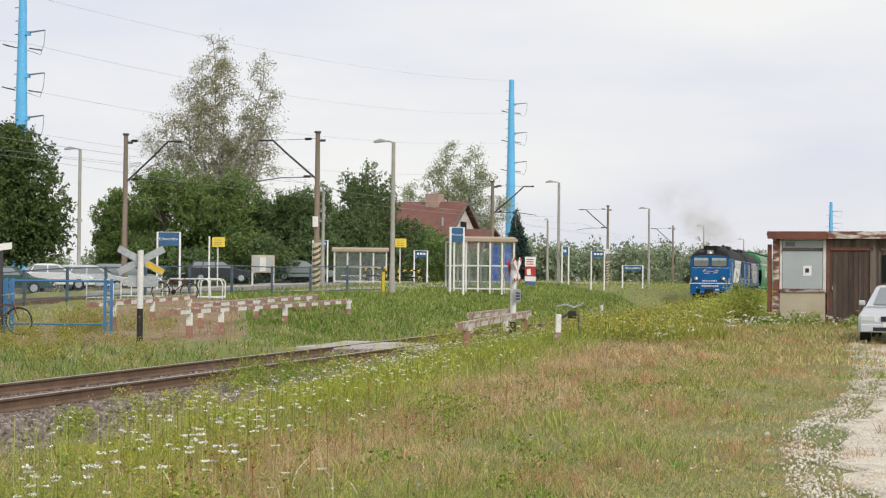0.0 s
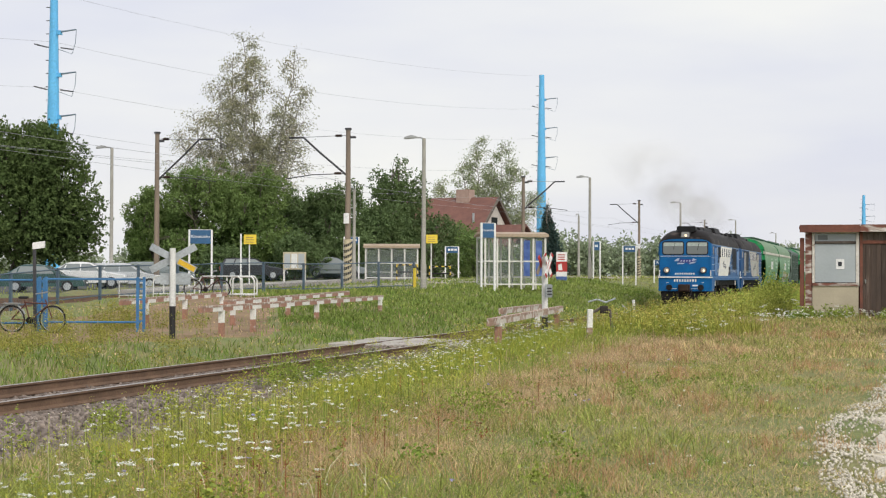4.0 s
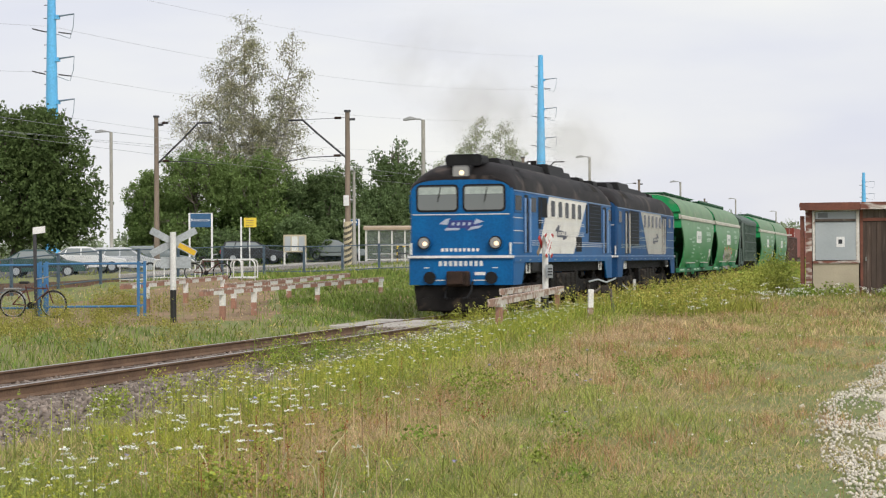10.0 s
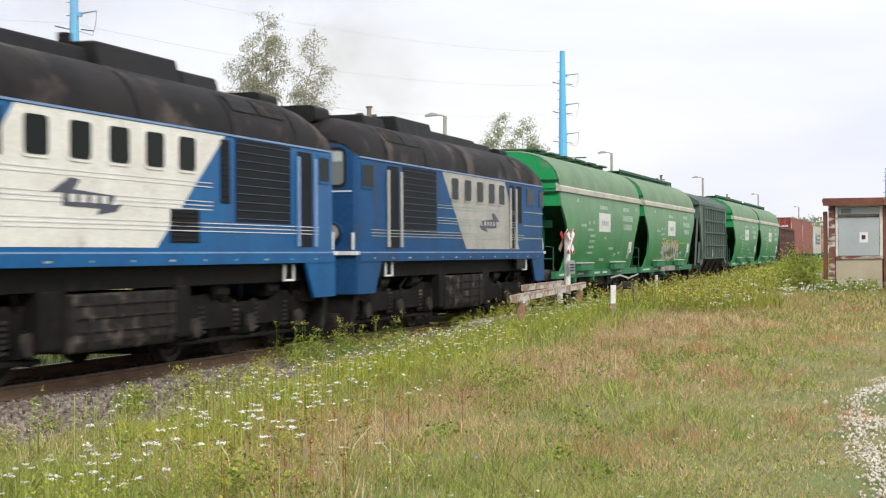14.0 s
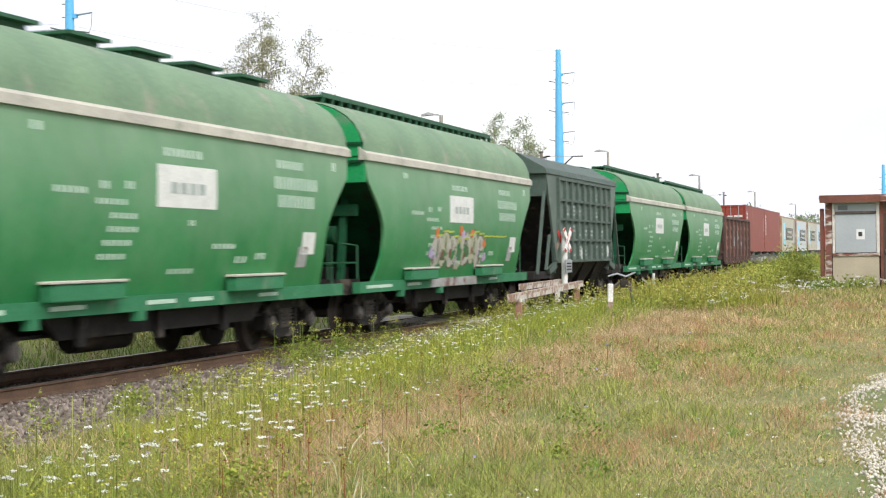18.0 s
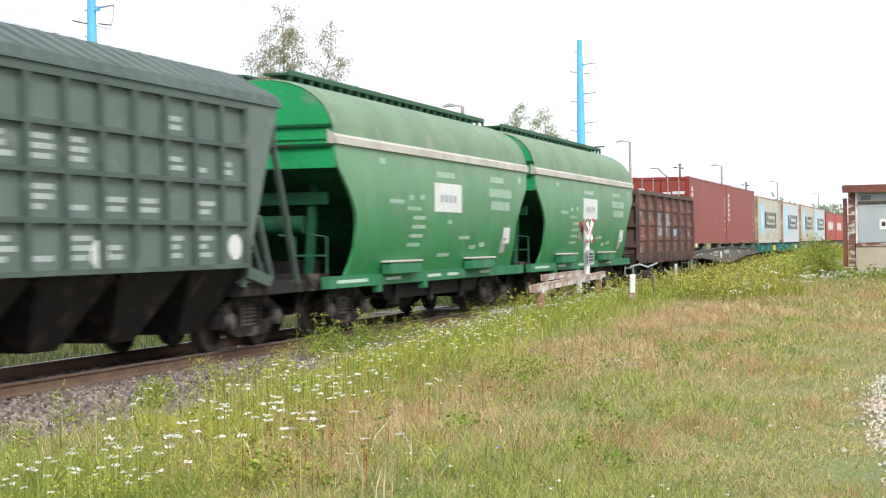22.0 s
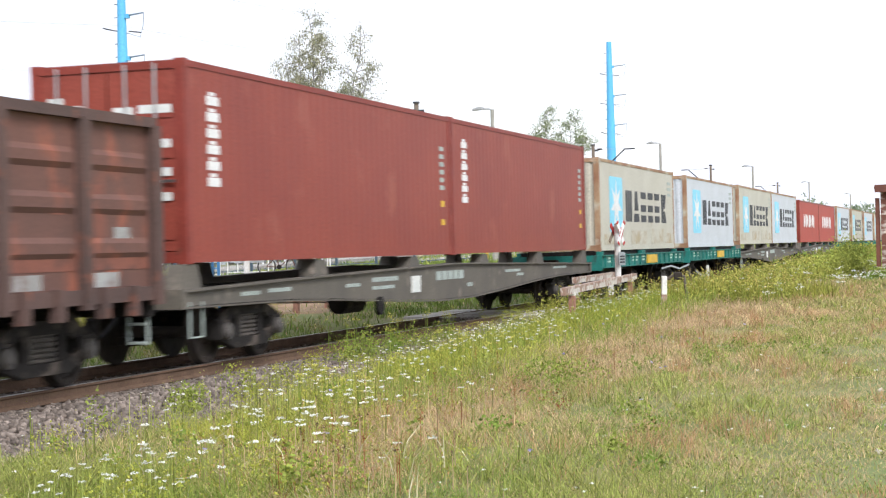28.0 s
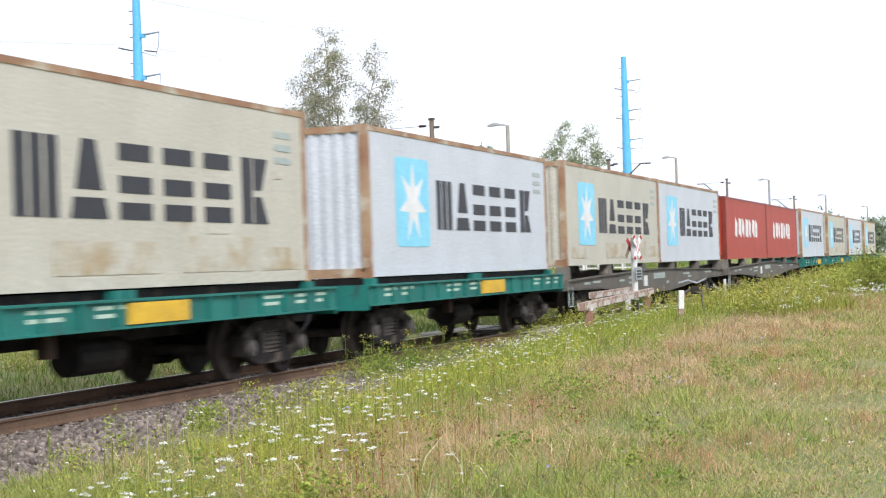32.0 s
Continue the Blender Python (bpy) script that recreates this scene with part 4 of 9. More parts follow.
            wk.box(0.60, 0.66, y, y + 0.05, 4.50, 4.67).box(-0.62, -0.56, y, y + 0.05, 4.50, 4.67)
        wk.box(0.62, 0.66, 0.8, L - 1.0, 4.70, 4.75)
        part("roof_walkway", wk, hop_rail, ho, "dark green roof walkway")
        for y in (2.6, 5.6, 8.6, 11.6):
            part("hatch", Shape().box(-0.18, 0.18, y, y + 0.9, 4.58, 4.74), hop_rail, ho)
    else:
        for k in range(6):
            y = 1.7 + k * 1.98
            part("hatch", Shape().box(-0.45, 0.55, y, y + 1.0, 4.52, 4.66).box(-0.55, 0.70, y - 0.1, y + 1.1, 4.66, 4.71), hop_rail, ho, "dark green loading hatch")
    # chutes and centre beam below the body
    part("centre_sill", Shape().box(-0.22, 0.22, 0.6, L - 0.6, 0.74, 0.98), steel_dark, ho)
    for y in (4.2, 6.3, 8.4):
        ch = Shape().loft([[(-1.2, y, 1.1), (1.2, y, 1.1), (1.2, y + 2.0, 1.1), (-1.2, y + 2.0, 1.1)], [(-0.7, y + 0.6, 0.58), (0.7, y + 0.6, 0.58), (0.7, y + 1.4, 0.58), (-0.7, y + 1.4, 0.58)]])
        part("discharge_chute", ch, steel_dark, ho)
    part("brake_pipe", Shape().tube([(1.05, 2.4, 0.62), (1.05, L - 2.4, 0.62)], 0.03, 5), steel_dark, ho)
    for sx in (-1, 1):
        part("gear_beam", Shape().prism([(3.75, 0.88), (L - 3.75, 0.88), (L - 4.2, 0.56), (4.2, 0.56)], "x", *sorted((sx * 1.12, sx * 1.24))), steel_dark, ho, "black discharge gear beam")
        for y in (4.6, 6.9, 9.2):
            part("gear_lever", Shape().box(*sorted((sx * 1.24, sx * 1.32)), y, y + 0.16, 0.46, 0.84), steel_grime, ho)
    part("air_reservoir", Shape().tube([(0.6, 5.6, 0.50), (0.6, 7.2, 0.50)], 0.20, 12), steel_dark, ho, smooth=40)
    bogie(ho, 2.30), bogie(ho, L - 2.30)
    return ho


def ribbed_hopper():
    L = 14.72
    ho = thing("ribbed_hopper_wagon", "dark grey-green hopper wagon with a ribbed grid of side panels", "wagon")
    G0, G1 = 3.31, L - 3.31
    for sx in (-1, 1):
        x = sx * 1.52
        part("side_wall", Shape().prism([(1.92, 3.86), (L - 1.92, 3.86), (G1 + 0.15, 1.36), (G0 - 0.15, 1.36)], "x", *sorted((x - sx * 0.06, x))), black_panel, ho)
        n = 9
        for k in range(n + 1):
            y = G0 + (G1 - G0) * k / n
            part("rib", Shape().box(*sorted((x, x + sx * 0.09)), y - 0.055, y + 0.055, 1.30, 3.74), black_hop, ho)
        for z in (1.34, 1.97, 2.57, 3.14, 3.74):
            part("cross_rib", Shape().box(*sorted((x, x + sx * 0.075)), G0 - 0.05, G1 + 0.05, z - 0.035, z + 0.035), black_hop, ho)
        rg = random.Random(3)
        mk = Shape()
        for k in range(n):
            for z0, z1 in ((1.42, 1.88), (2.04, 2.50), (2.64, 3.06), (3.20, 3.66)):
                y = G0 + (G1 - G0) * (k + 0.5) / n
                if rg.random() < 0.5:
                    for j in range(rg.randint(1, 3)):
                        zz = z0 + 0.06 + j * 0.12
                        mk.box(*sorted((x, x + sx * 0.005)), y - 0.28, y + rg.uniform(0.0, 0.30), zz, zz + 0.07)
        tagged(part("lettering", mk, mark_grey, ho), "", "", "", "stuff")
        wm = Shape()
        for y, z in ((G0 + 3.6, 1.55), (G1 - 0.35, 1.62)):
            wm.prism([(y + 0.24 * math.cos(a), z + 0.2 * math.sin(a)) for a in [j * 0.7 for j in range(9)]], "x", *sorted((x, x + sx * 0.012)))
        part("chalk_patch", wm, mark_panel, ho)
        for d, y0 in ((1, 0.0), (-1, L)):
            a = lambda v: y0 + d * v
            for v0, z0, v1, z1 in ((3.2, 1.0, 2.6, 3.4), (1.0, 1.0, 2.2, 3.86), (2.1, 1.1, 2.6, 2.1)):
                part("end_strut", Shape().tube([(x - sx * 0.08, a(v0), z0), (x - sx * 0.08, a(v1), z1)], 0.055, 4), black_hop, ho)
            part("side_apron", Shape().prism([(a(3.2), 1.34), (a(3.2), 1.15), (a(2.3), 0.98), (a(2.2), 1.14)], "x", *sorted((x - sx * 0.1, x))), black_hop, ho)
    roof = [(-1.56, 3.84), (-1.50, 4.0), (-0.75, 4.42), (0, 4.52), (0.75, 4.42), (1.50, 4.0), (1.56, 3.84)]
    part("roof", Shape().prism(roof, "y", 1.80, L - 1.80), black_hop, ho)
    rb = Shape()
    for k in range(24):
        y = 1.88 + k * (L - 3.82) / 23
        rb.loft([[(xx, yy, z + 0.03) for xx, z in roof] for yy in (y, y + 0.06)], closed=False)
    part("roof_ribs", rb, black_panel, ho)
    for d, y0 in ((1, 0.0), (-1, L)):
        a = lambda v: y0 + d * v
        part("slope_sheet", Shape().loft([[(-1.46, a(1.96), 3.3), (1.46, a(1.96), 3.3)], [(-1.46, a(3.6), 1.3), (1.46, a(3.6), 1.3)]], closed=False), steel_dark, ho)
        part("end_wall", Shape().box(-1.50, 1.50, min(a(1.94), a(2.00)), max(a(1.94), a(2.00)), 3.2, 3.9), black_hop, ho)
        part("end_platform", Shape().box(-1.42, 1.42, min(a(0.6), a(3.2)), max(a(0.6), a(3.2)), 0.86, 1.06), steel_grime, ho)
        fr = Shape()
        fr.tube([(-1.3, a(1.0), 1.05), (-1.3, a(1.0), 1.95), (0.6, a(1.0), 1.95), (0.85, a(1.0), 1.05)], 0.035, 5)
        fr.tube([(-1.3, a(1.0), 1.55), (0.7, a(1.0), 1.55)], 0.025, 5)
        part("platform_rail", fr, black_hop, ho)
        lad = Shape()
        for x in (-0.95, -1.35):
            lad.tube([(x, a(0.95), 1.05), (x, a(1.80), 3.9)], 0.025, 5)
        for k in range(9):
            lad.tube([(-0.95, a(0.98 + k * 0.0895), 1.15 + k * 0.3), (-1.35, a(0.98 + k * 0.0895), 1.15 + k * 0.3)], 0.018, 4)
        part("ladder", lad, black_hop, ho)
        coupler(ho, a(0.0), d)
    for k in range(4):
        y = G0 + 0.15 + k * 2.08
        part("discharge_chute", Shape().loft([[(-1.45, y, 1.32), (1.45, y, 1.32), (1.45, y + 2.0, 1.32), (-1.45, y + 2.0, 1.32)], [(-0.9, y + 0.65, 0.34), (0.9, y + 0.65, 0.34), (0.9, y + 1.35, 0.34), (-0.9, y + 1.35, 0.34)]]), steel_dark, ho)
    bogie(ho, 2.15), bogie(ho, L - 2.15)
    return ho


def gondola():
    L = 13.92
    go = thing("gondola_wagon", "rusty brown open gondola wagon with chalky patches", "wagon")
    a0, a1, w = 0.68, L - 0.68, 1.50
    part("floor", Shape().box(-w, w, a0, a1, 1.10, 1.20), gon_rib, go)
    rg = random.Random(11)
    for sx in (-1, 1):
        x = sx * w
        part("side_wall", Shape().box(*sorted((x - sx * 0.07, x)), a0, a1, 1.20, 3.34), gon_rust, go)
        part("top_rail", Shape().box(*sorted((x - sx * 0.1, x + sx * 0.10)), a0 - 0.04, a1 + 0.04, 3.27, 3.40), gon_rib, go)
        part("bottom_rail", Shape().box(*sorted((x - sx * 0.1, x + sx * 0.07)), a0, a1, 1.04, 1.22), gon_rib, go)
        n = 7
        for k in range(n + 1):
            y = a0 + (a1 - a0) * k / n
            part("side_rib", Shape().box(*sorted((x, x + sx * 0.13)), y - 0.09, y + 0.09, 0.98, 3.30), gon_rib, go)
        for k in range(n):
            y0, y1 = a0 + (a1 - a0) * k / n + 0.12, a0 + (a1 - a0) * (k + 1) / n - 0.12
            for z in (1.72, 2.26, 2.80):
                part("panel_press", Shape().prism([(x, z - 0.13), (x + sx * 0.045, z - 0.06), (x + sx * 0.045, z + 0.06), (x, z + 0.13)], "y", y0 + 0.05, y1 - 0.05), gon_smear if 1.75 < z < 2.6 and (k if sx > 0 else 6 - k) in (2, 3) else gon_rust, go)
            for j in range(2):
                yy = y0 + 0.2 + j * 0.75
                part("hatch_hinge", Shape().box(*sorted((x, x + sx * 0.14)), yy, yy + 0.14, 0.86, 1.24), gon_rib, go)
            kk = k if sx > 0 else 6 - k
            for mt, z0, z1, f0, f1, pans in ((gon_smear, 1.82, 2.96, 0.0, 1.0, (2, 3)), (gon_smear, 2.32, 2.74, 0.08, 0.62, (0, 1)), (gon_orange, 1.84, 2.30, 0.0, 0.95, (1,)), (gon_orange, 1.80, 2.20, 0.0, 0.6, (0,)), (gon_orange, 1.45, 1.66, 0.0, 1.0, (1, 2, 3, 4, 5, 6)), (gon_patch, 1.24, 1.42, 0.08, 0.5, (0, 2, 3, 4, 5, 6)), (gon_blue, 1.84, 2.08, 0.02, 0.98, (4,)), (gon_orange, 2.12, 2.52, 0.66, 0.86, (4, 5)), (gon_orange, 1.85, 2.5, 0.05, 0.30, (6,)), (gon_patch, 1.72, 1.98, 0.45, 0.72, (6,)), (gon_blue, 1.92, 2.10, 0.02, 0.98, ())):
                if kk in pans:
                    part("paint_patch", Shape().box(*sorted((x, x + sx * 0.006)), y0 + (y1 - y0) * f0, y0 + (y1 - y0) * f1, z0, z1), mt, go)
    for d, y0 in ((1, 0.0), (-1, L)):
        a = lambda v: y0 + d * v
        e = Shape().box(-w, w, min(a(0.68), a(0.75)), max(a(0.68), a(0.75)), 1.15, 3.34)
        for z in (1.5, 2.2, 2.9, 3.3):
            e.box(-w, w, min(a(0.58), a(0.68)), max(a(0.58), a(0.68)), z - 0.07, z + 0.07)
        part("end_wall", e, gon_rib, go)
        part("headstock", Shape().box(-1.45, 1.45, min(a(0.56), a(0.7)), max(a(0.56), a(0.7)), 0.82, 1.12), steel_grime, go)
        st = Shape()
        for x in (1.38, 1.10):
            st.tube([(x, a(0.62), 1.0), (x, a(0.62), 0.45)], 0.02, 5)
        for z in (0.47, 0.72):
            st.tube([(1.10, a(0.62), z), (1.38, a(0.62), z)], 0.02, 5)
        part("footstep", st, mark_grey, go)
        coupler(go, a(0.0), d)
    part("centre_sill", Shape().box(-0.25, 0.25, 0.6, L - 0.6, 0.70, 1.10), steel_dark, go)
    part("brake_tank", Shape().tube([(0.8, 5.4, 0.62), (0.8, 6.6, 0.62)], 0.25, 12), steel_dark, go)
    part("brake_box", Shape().box(0.6, 1.1, 7.6, 8.2, 0.38, 0.9), steel_dark, go)
    bogie(go, 2.65), bogie(go, L - 2.65)
    return go


def container(label, skin, frame_mat, h, doors, logo, group):
    """A 40-foot box, its near end at y = 0 and its foot at z = 0."""
    co = thing("shipping_container", label, "shipping container", group)
    L, w = 12.192, 1.219
    n = 42
    for sx in (-1, 1):
        pts = []
        for k in range(n):
            y = 0.12 + k * (L - 0.24) / n
            st = (L - 0.24) / n
            pts += [(sx * (w - 0.012), y), (sx * (w - 0.012), y + st * 0.30), (sx * (w - 0.015), y + st * 0.5), (sx * (w - 0.015), y + st * 0.80)]
        pts.append((sx * (w - 0.012), L - 0.12))
        part("side_wall", Shape().loft([[(x, y, z) for x, y in pts] for z in (0.16, h - 0.10)], closed=False), skin, co)
        part("bottom_rail", Shape().box(*sorted((sx * (w - 0.06), sx * w)), 0.1, L - 0.1, 0.02, 0.17), skin, co)
        part("top_rail", Shape().box(*sorted((sx * (w - 0.06), sx * w)), 0.1, L - 0.1, h - 0.11, h - 0.02), frame_mat, co)
        for y in (0.0, L - 0.15):
            part("corner_post", Shape().box(*sorted((sx * (w - 0.15), sx * w)), y, y + 0.15, 0.11, h - 0.11), frame_mat, co)
            for z in (0.0, h - 0.118):
                part("corner_casting", Shape().box(*sorted((sx * (w - 0.16), sx * (w + 0.003))), y - 0.003, y + 0.156, z, z + 0.118), frame_mat, co)
    part("roof_panel", Shape().box(-w + 0.03, w - 0.03, 0.1, L - 0.1, h - 0.09, h - 0.03), skin, co)
    part("floor_panel", Shape().box(-w + 0.03, w - 0.03, 0.1, L - 0.1, 0.10, 0.16), frame_mat, co)
    for y, outw in ((0.03, -1), (L - 0.03, 1)):
        part("end_sill", Shape().box(-w + 0.1, w - 0.1, y - 0.03, y + 0.03, 0.02, 0.18), frame_mat, co)
        part("end_header", Shape().box(-w + 0.1, w - 0.1, y - 0.03, y + 0.03, h - 0.14, h - 0.02), frame_mat, co)
        if doors and outw < 0:
            for x0, x1 in ((-w + 0.14, -0.015), (0.015, w - 0.14)):
                dr = part("door", Shape().box(x0, x1, y - 0.01, y + 0.02, 0.19, h - 0.15), skin, co, "corrugated end door")
                for k in range(4):
                    z = 0.35 + k * (h - 0.6) / 4
                    part("door_press", Shape().box(x0 + 0.06, x1 - 0.06, y - 0.03, y - 0.01, z, z + (h - 0.6) / 8), skin, dr)
                for fx in (0.28, 0.72):
                    xx = x0 + (x1 - x0) * fx
                    part("lock_rod", Shape().tube([(xx, y - 0.06, 0.10), (xx, y - 0.06, h - 0.06)], 0.022, 6), chrome, dr, "galvanised lock rod")
                    part("rod_handle", Shape().box(xx - 0.02, xx + 0.30, y - 0.09, y - 0.07, 1.15, 1.19), chrome, dr)
            mk = Shape()
            for x0, x1, z in ((-0.95, -0.70, h - 0.60), (0.10, 0.42, h - 0.78), (0.50, 1.02, h - 0.76), (0.62, 1.0, h - 1.25), (0.62, 1.0, h - 1.65), (0.62, 1.0, h - 2.0), (-0.62, -0.40, h - 0.72)):
                mk.box(x0, x1, y - 0.035, y - 0.031, z, z + 0.12)
            tagged(part("lettering", mk, mark_panel, co), "", "", "", "stuff")
        else:
            pts = []
            for k in range(9):
                x = -w + 0.14 + k * (2 * w - 0.28) / 9
                st = (2 * w - 0.28) / 9
                pts += [(x, y + outw * 0.015), (x + st * 0.35, y + outw * 0.015), (x + st * 0.5, y - outw * 0.02), (x + st * 0.85, y - outw * 0.02)]
            pts.append((w - 0.14, y + outw * 0.015))
            part("end_wall", Shape().loft([[(a, b, z) for a, b in pts] for z in (0.17, h - 0.13)], closed=False), skin, co)
    for sx in (-1, 1):
        xs = sorted((sx * (w - 0.012), sx * (w - 0.004)))
        fl = (lambda a, b: (a, b)) if sx > 0 else (lambda a, b: (L - b, L - a))
        if logo == "column":
            mk = Shape()
            for k in range(6):
                z = h - 0.42 - k * 0.235
                y0, y1 = fl(0.72, 1.12)
                mk.box(*xs, y0, y1, z - 0.19, z - 0.06).box(*xs, y0 + 0.08, y1 - 0.12, z - 0.05, z)
            tagged(part("name_column", mk, plain_white, co), "column of white bars", "", "", "stuff")
            m2 = Shape()
            for k in range(6):
                y0, y1 = fl(11.45, 11.72)
                m2.box(*xs, y0, y1, h - 0.75 - k * 0.16, h - 0.66 - k * 0.16)
            tagged(part("lettering", m2, mark_grey, co), "", "", "", "stuff")
            y0, y1 = fl(11.5, 11.72)
            part("yellow_label", Shape().box(*xs, y0, y1, 0.62, 0.74).box(*xs, y0, y1, 1.0, 1.12), yellow_paint, co)
        elif logo == "star":
            y0, y1 = fl(1.45, 3.32)
            ym = (y0 + y1) / 2
            part("logo_panel", Shape().prism(rounded(y0, y1, 0.56, 2.24, 0.12), "x", *xs), sky_blue, co, "light blue logo panel")
            st = [(ym + (0.78 if j % 2 == 0 else 0.30) * math.sin(j * math.pi / 7), 1.40 + (0.78 if j % 2 == 0 else 0.30) * math.cos(j * math.pi / 7)) for j in range(14)]
            part("logo_star", Shape().prism(st, "x", *sorted((sx * (w - 0.006), sx * (w - 0.0005)))), plain_white, co)
            wd, z0, z1 = 1.03, 0.90, 1.88
            for k in range(6):
                yk = 3.80 + k * 1.19
                g = Shape()
                # plain dark blocks, wedges and stacked bars
                if k == 0:
                    quads = [((0.0, z0), (0.26, z0), (0.26, z1), (0.0, z1)), ((0.33, z0), (0.59, z0), (0.59, z1), (0.33, z1)), ((0.66, z0), (0.92, z0), (0.92, z1), (0.66, z1))]
                elif k == 1:
                    quads = [((0.02, z0), (0.90, z0), (0.82, z0 + 0.26), (0.10, z0 + 0.26)), ((0.14, z0 + 0.36), (0.78, z0 + 0.36), (0.62, z1), (0.30, z1))]
                elif k == 5:
                    quads = [((0.05, z0), (0.38, z0), (0.38, z1), (0.05, z1)), ((0.45, z0), (0.92, z0), (0.70, z0 + 0.40), (0.45, z0 + 0.40)), ((0.45, z0 + 0.50), (0.70, z0 + 0.50), (0.92, z1), (0.45, z1))]
                else:
                    quads = [((0.02, q), (0.84, q), (0.84, q + 0.22), (0.02, q + 0.22)) for q in (z0, z0 + 0.34, z1 - 0.22)]
                for q4 in quads:
                    ys = fl(yk, yk + wd)
                    flip = ys[0] if sx > 0 else ys[1]
                    g.prism([(flip + (u if sx > 0 else -u) * wd, zz) for u, zz in q4], "x", *xs)
                part("name_mark", g, ink, co, "dark painted block")
            m2 = Shape()
            for k in range(3):
                a0, a1 = fl(11.0, 11.6)
                m2.box(*xs, a0, a1, h - 0.50 - k * 0.2, h - 0.40 - k * 0.2)
            tagged(part("lettering", m2, mark_grey, co), "", "", "", "stuff")
            if skin is box_cream:
                for yy, zz, ww, hh in ((0.6, 0.20, 2.0, 0.3), (4.6, 0.20, 2.6, 0.42), (7.9, 0.20, 2.2, 0.5), (8.6, 0.74, 0.7, 0.1), (10.9, 1.6, 0.4, 0.12), (10.4, 0.2, 1.4, 0.35)):
                    a0, a1 = fl(yy, yy + ww)
                    part("rust_stain", Shape().box(*xs, a0, a1, zz, zz + hh), box_stain, co)
        elif logo == "script":
            mk = Shape()
            for k in range(7):
                a0, a1 = fl(2.4 + k * 1.0, 2.4 + k * 1.0 + 0.55 + 0.2 * (k % 2))
                mk.prism([(a0, 1.0 + 0.1 * (k % 3)), (a1, 0.92), (a1 + 0.1, 1.55 + 0.15 * (k % 2)), (a0 + 0.15, 1.75)], "x", *xs)
            tagged(part("name_script", mk, plain_white, co), "white slanted bars", "", "", "stuff")
    return co


def long_flat():
    L = 26.2
    fw = thing("container_flat_wagon", "brown-grey long fish-bellied container flat wagon", "wagon", "container wagons of the train")
    for sx in (-1, 1):
        x = sx * 1.24
        top = [(0.66, 1.09), (4.2, 1.16), (9.8, 1.24), (13.1, 1.285), (16.4, 1.24), (L - 4.2, 1.16), (L - 0.66, 1.09)]
        low = [(0.66, 0.90), (4.4, 0.87), (6.6, 0.80), (9.8, 0.66), (12.0, 0.585), (14.2, 0.585), (16.4, 0.66), (L - 6.6, 0.80), (L - 4.4, 0.87), (L - 0.66, 0.90)]
        belly = top + low[::-1]
        part("side_beam", Shape().prism(belly, "x", *sorted((x - sx * 0.10, x))), wagon_grey, fw, "fish-bellied side beam")
        part("beam_flange", Shape().loft([[(x - sx * 0.2, y, z), (x + sx * 0.06, y, z), (x + sx * 0.06, y, z + 0.03), (x - sx * 0.2, y, z + 0.03)] for y, z in top]), wagon_grey, fw)
        part("lower_flange", Shape().loft([[(x - sx * 0.15, y, z - 0.01), (x + sx * 0.06, y, z - 0.01), (x + sx * 0.06, y, z - 0.035), (x - sx * 0.15, y, z - 0.035)] for y, z in low]), wagon_grey, fw)
        for k in range(6):
            y = 1.05 + k * (L - 2.1) / 5
            zb = float(np.interp(y, [a for a, _ in top], [b for _, b in top])) + 0.03
            part("container_spigot", Shape().prism([(y - 0.34, zb), (y + 0.34, zb), (y + 0.20, 1.478), (y - 0.20, 1.478)], "x", *sorted((x - sx * 0.30, x - sx * 0.04))), wagon_grey, fw)
        mk = Shape()
        for y, w, z, h in ((2.6, 0.7, 0.98, 0.06), (3.6, 0.9, 1.0, 0.06), (6.9, 0.7, 0.98, 0.06), (8.2, 1.4, 1.04, 0.08), (8.2, 1.2, 0.90, 0.06), (11.9, 1.9, 0.98, 0.18), (14.0, 0.4, 0.80, 0.08), (17.0, 1.3, 1.04, 0.06), (18.0, 0.6, 0.94, 0.06), (21.5, 1.4, 1.04, 0.06)):
            bars(mk, x + sx * 0.003, y, z + h, [1.0], w, h, 0.02)
        tagged(part("lettering", mk, mark_grey, fw), "", "", "", "stuff")
        part("white_plate", Shape().box(*sorted((x, x + sx * 0.02)), 10.35, 10.85, 0.78, 1.10), mark_panel, fw)
        part("rail_step", Shape().tube([(x, 0.9, 0.95), (x, 0.9, 0.45), (x, 1.3, 0.45), (x, 1.3, 0.95)], 0.02, 5), mark_grey, fw)
    for k in range(14):
        y = 0.9 + k * (L - 1.9) / 13
        part("cross_member", Shape().box(-1.16, 1.16, y, y + 0.12, 0.98, 1.10), wagon_grey, fw)
    part("centre_sill", Shape().box(-0.2, 0.2, 0.6, L - 0.6, 0.78, 1.14), steel_dark, fw)
    for d, y in ((1, 0.0), (-1, L)):
        part("headstock", Shape().box(-1.3, 1.3, min(y + d * 0.58, y + d * 0.7), max(y + d * 0.58, y + d * 0.7), 0.86, 1.14), wagon_grey, fw)
        coupler(fw, y, d)
    part("brake_tank", Shape().tube([(0.55, 8.2, 0.66), (0.55, 9.2, 0.66)], 0.20, 12), steel_dark, fw)
    part("hand_wheel", Shape().tube([(1.22, 8.5, 0.60), (1.30, 8.5, 0.60)], 0.17, 16), steel_dark, fw)
    bogie(fw, 3.2), bogie(fw, L - 3.2)
    return fw


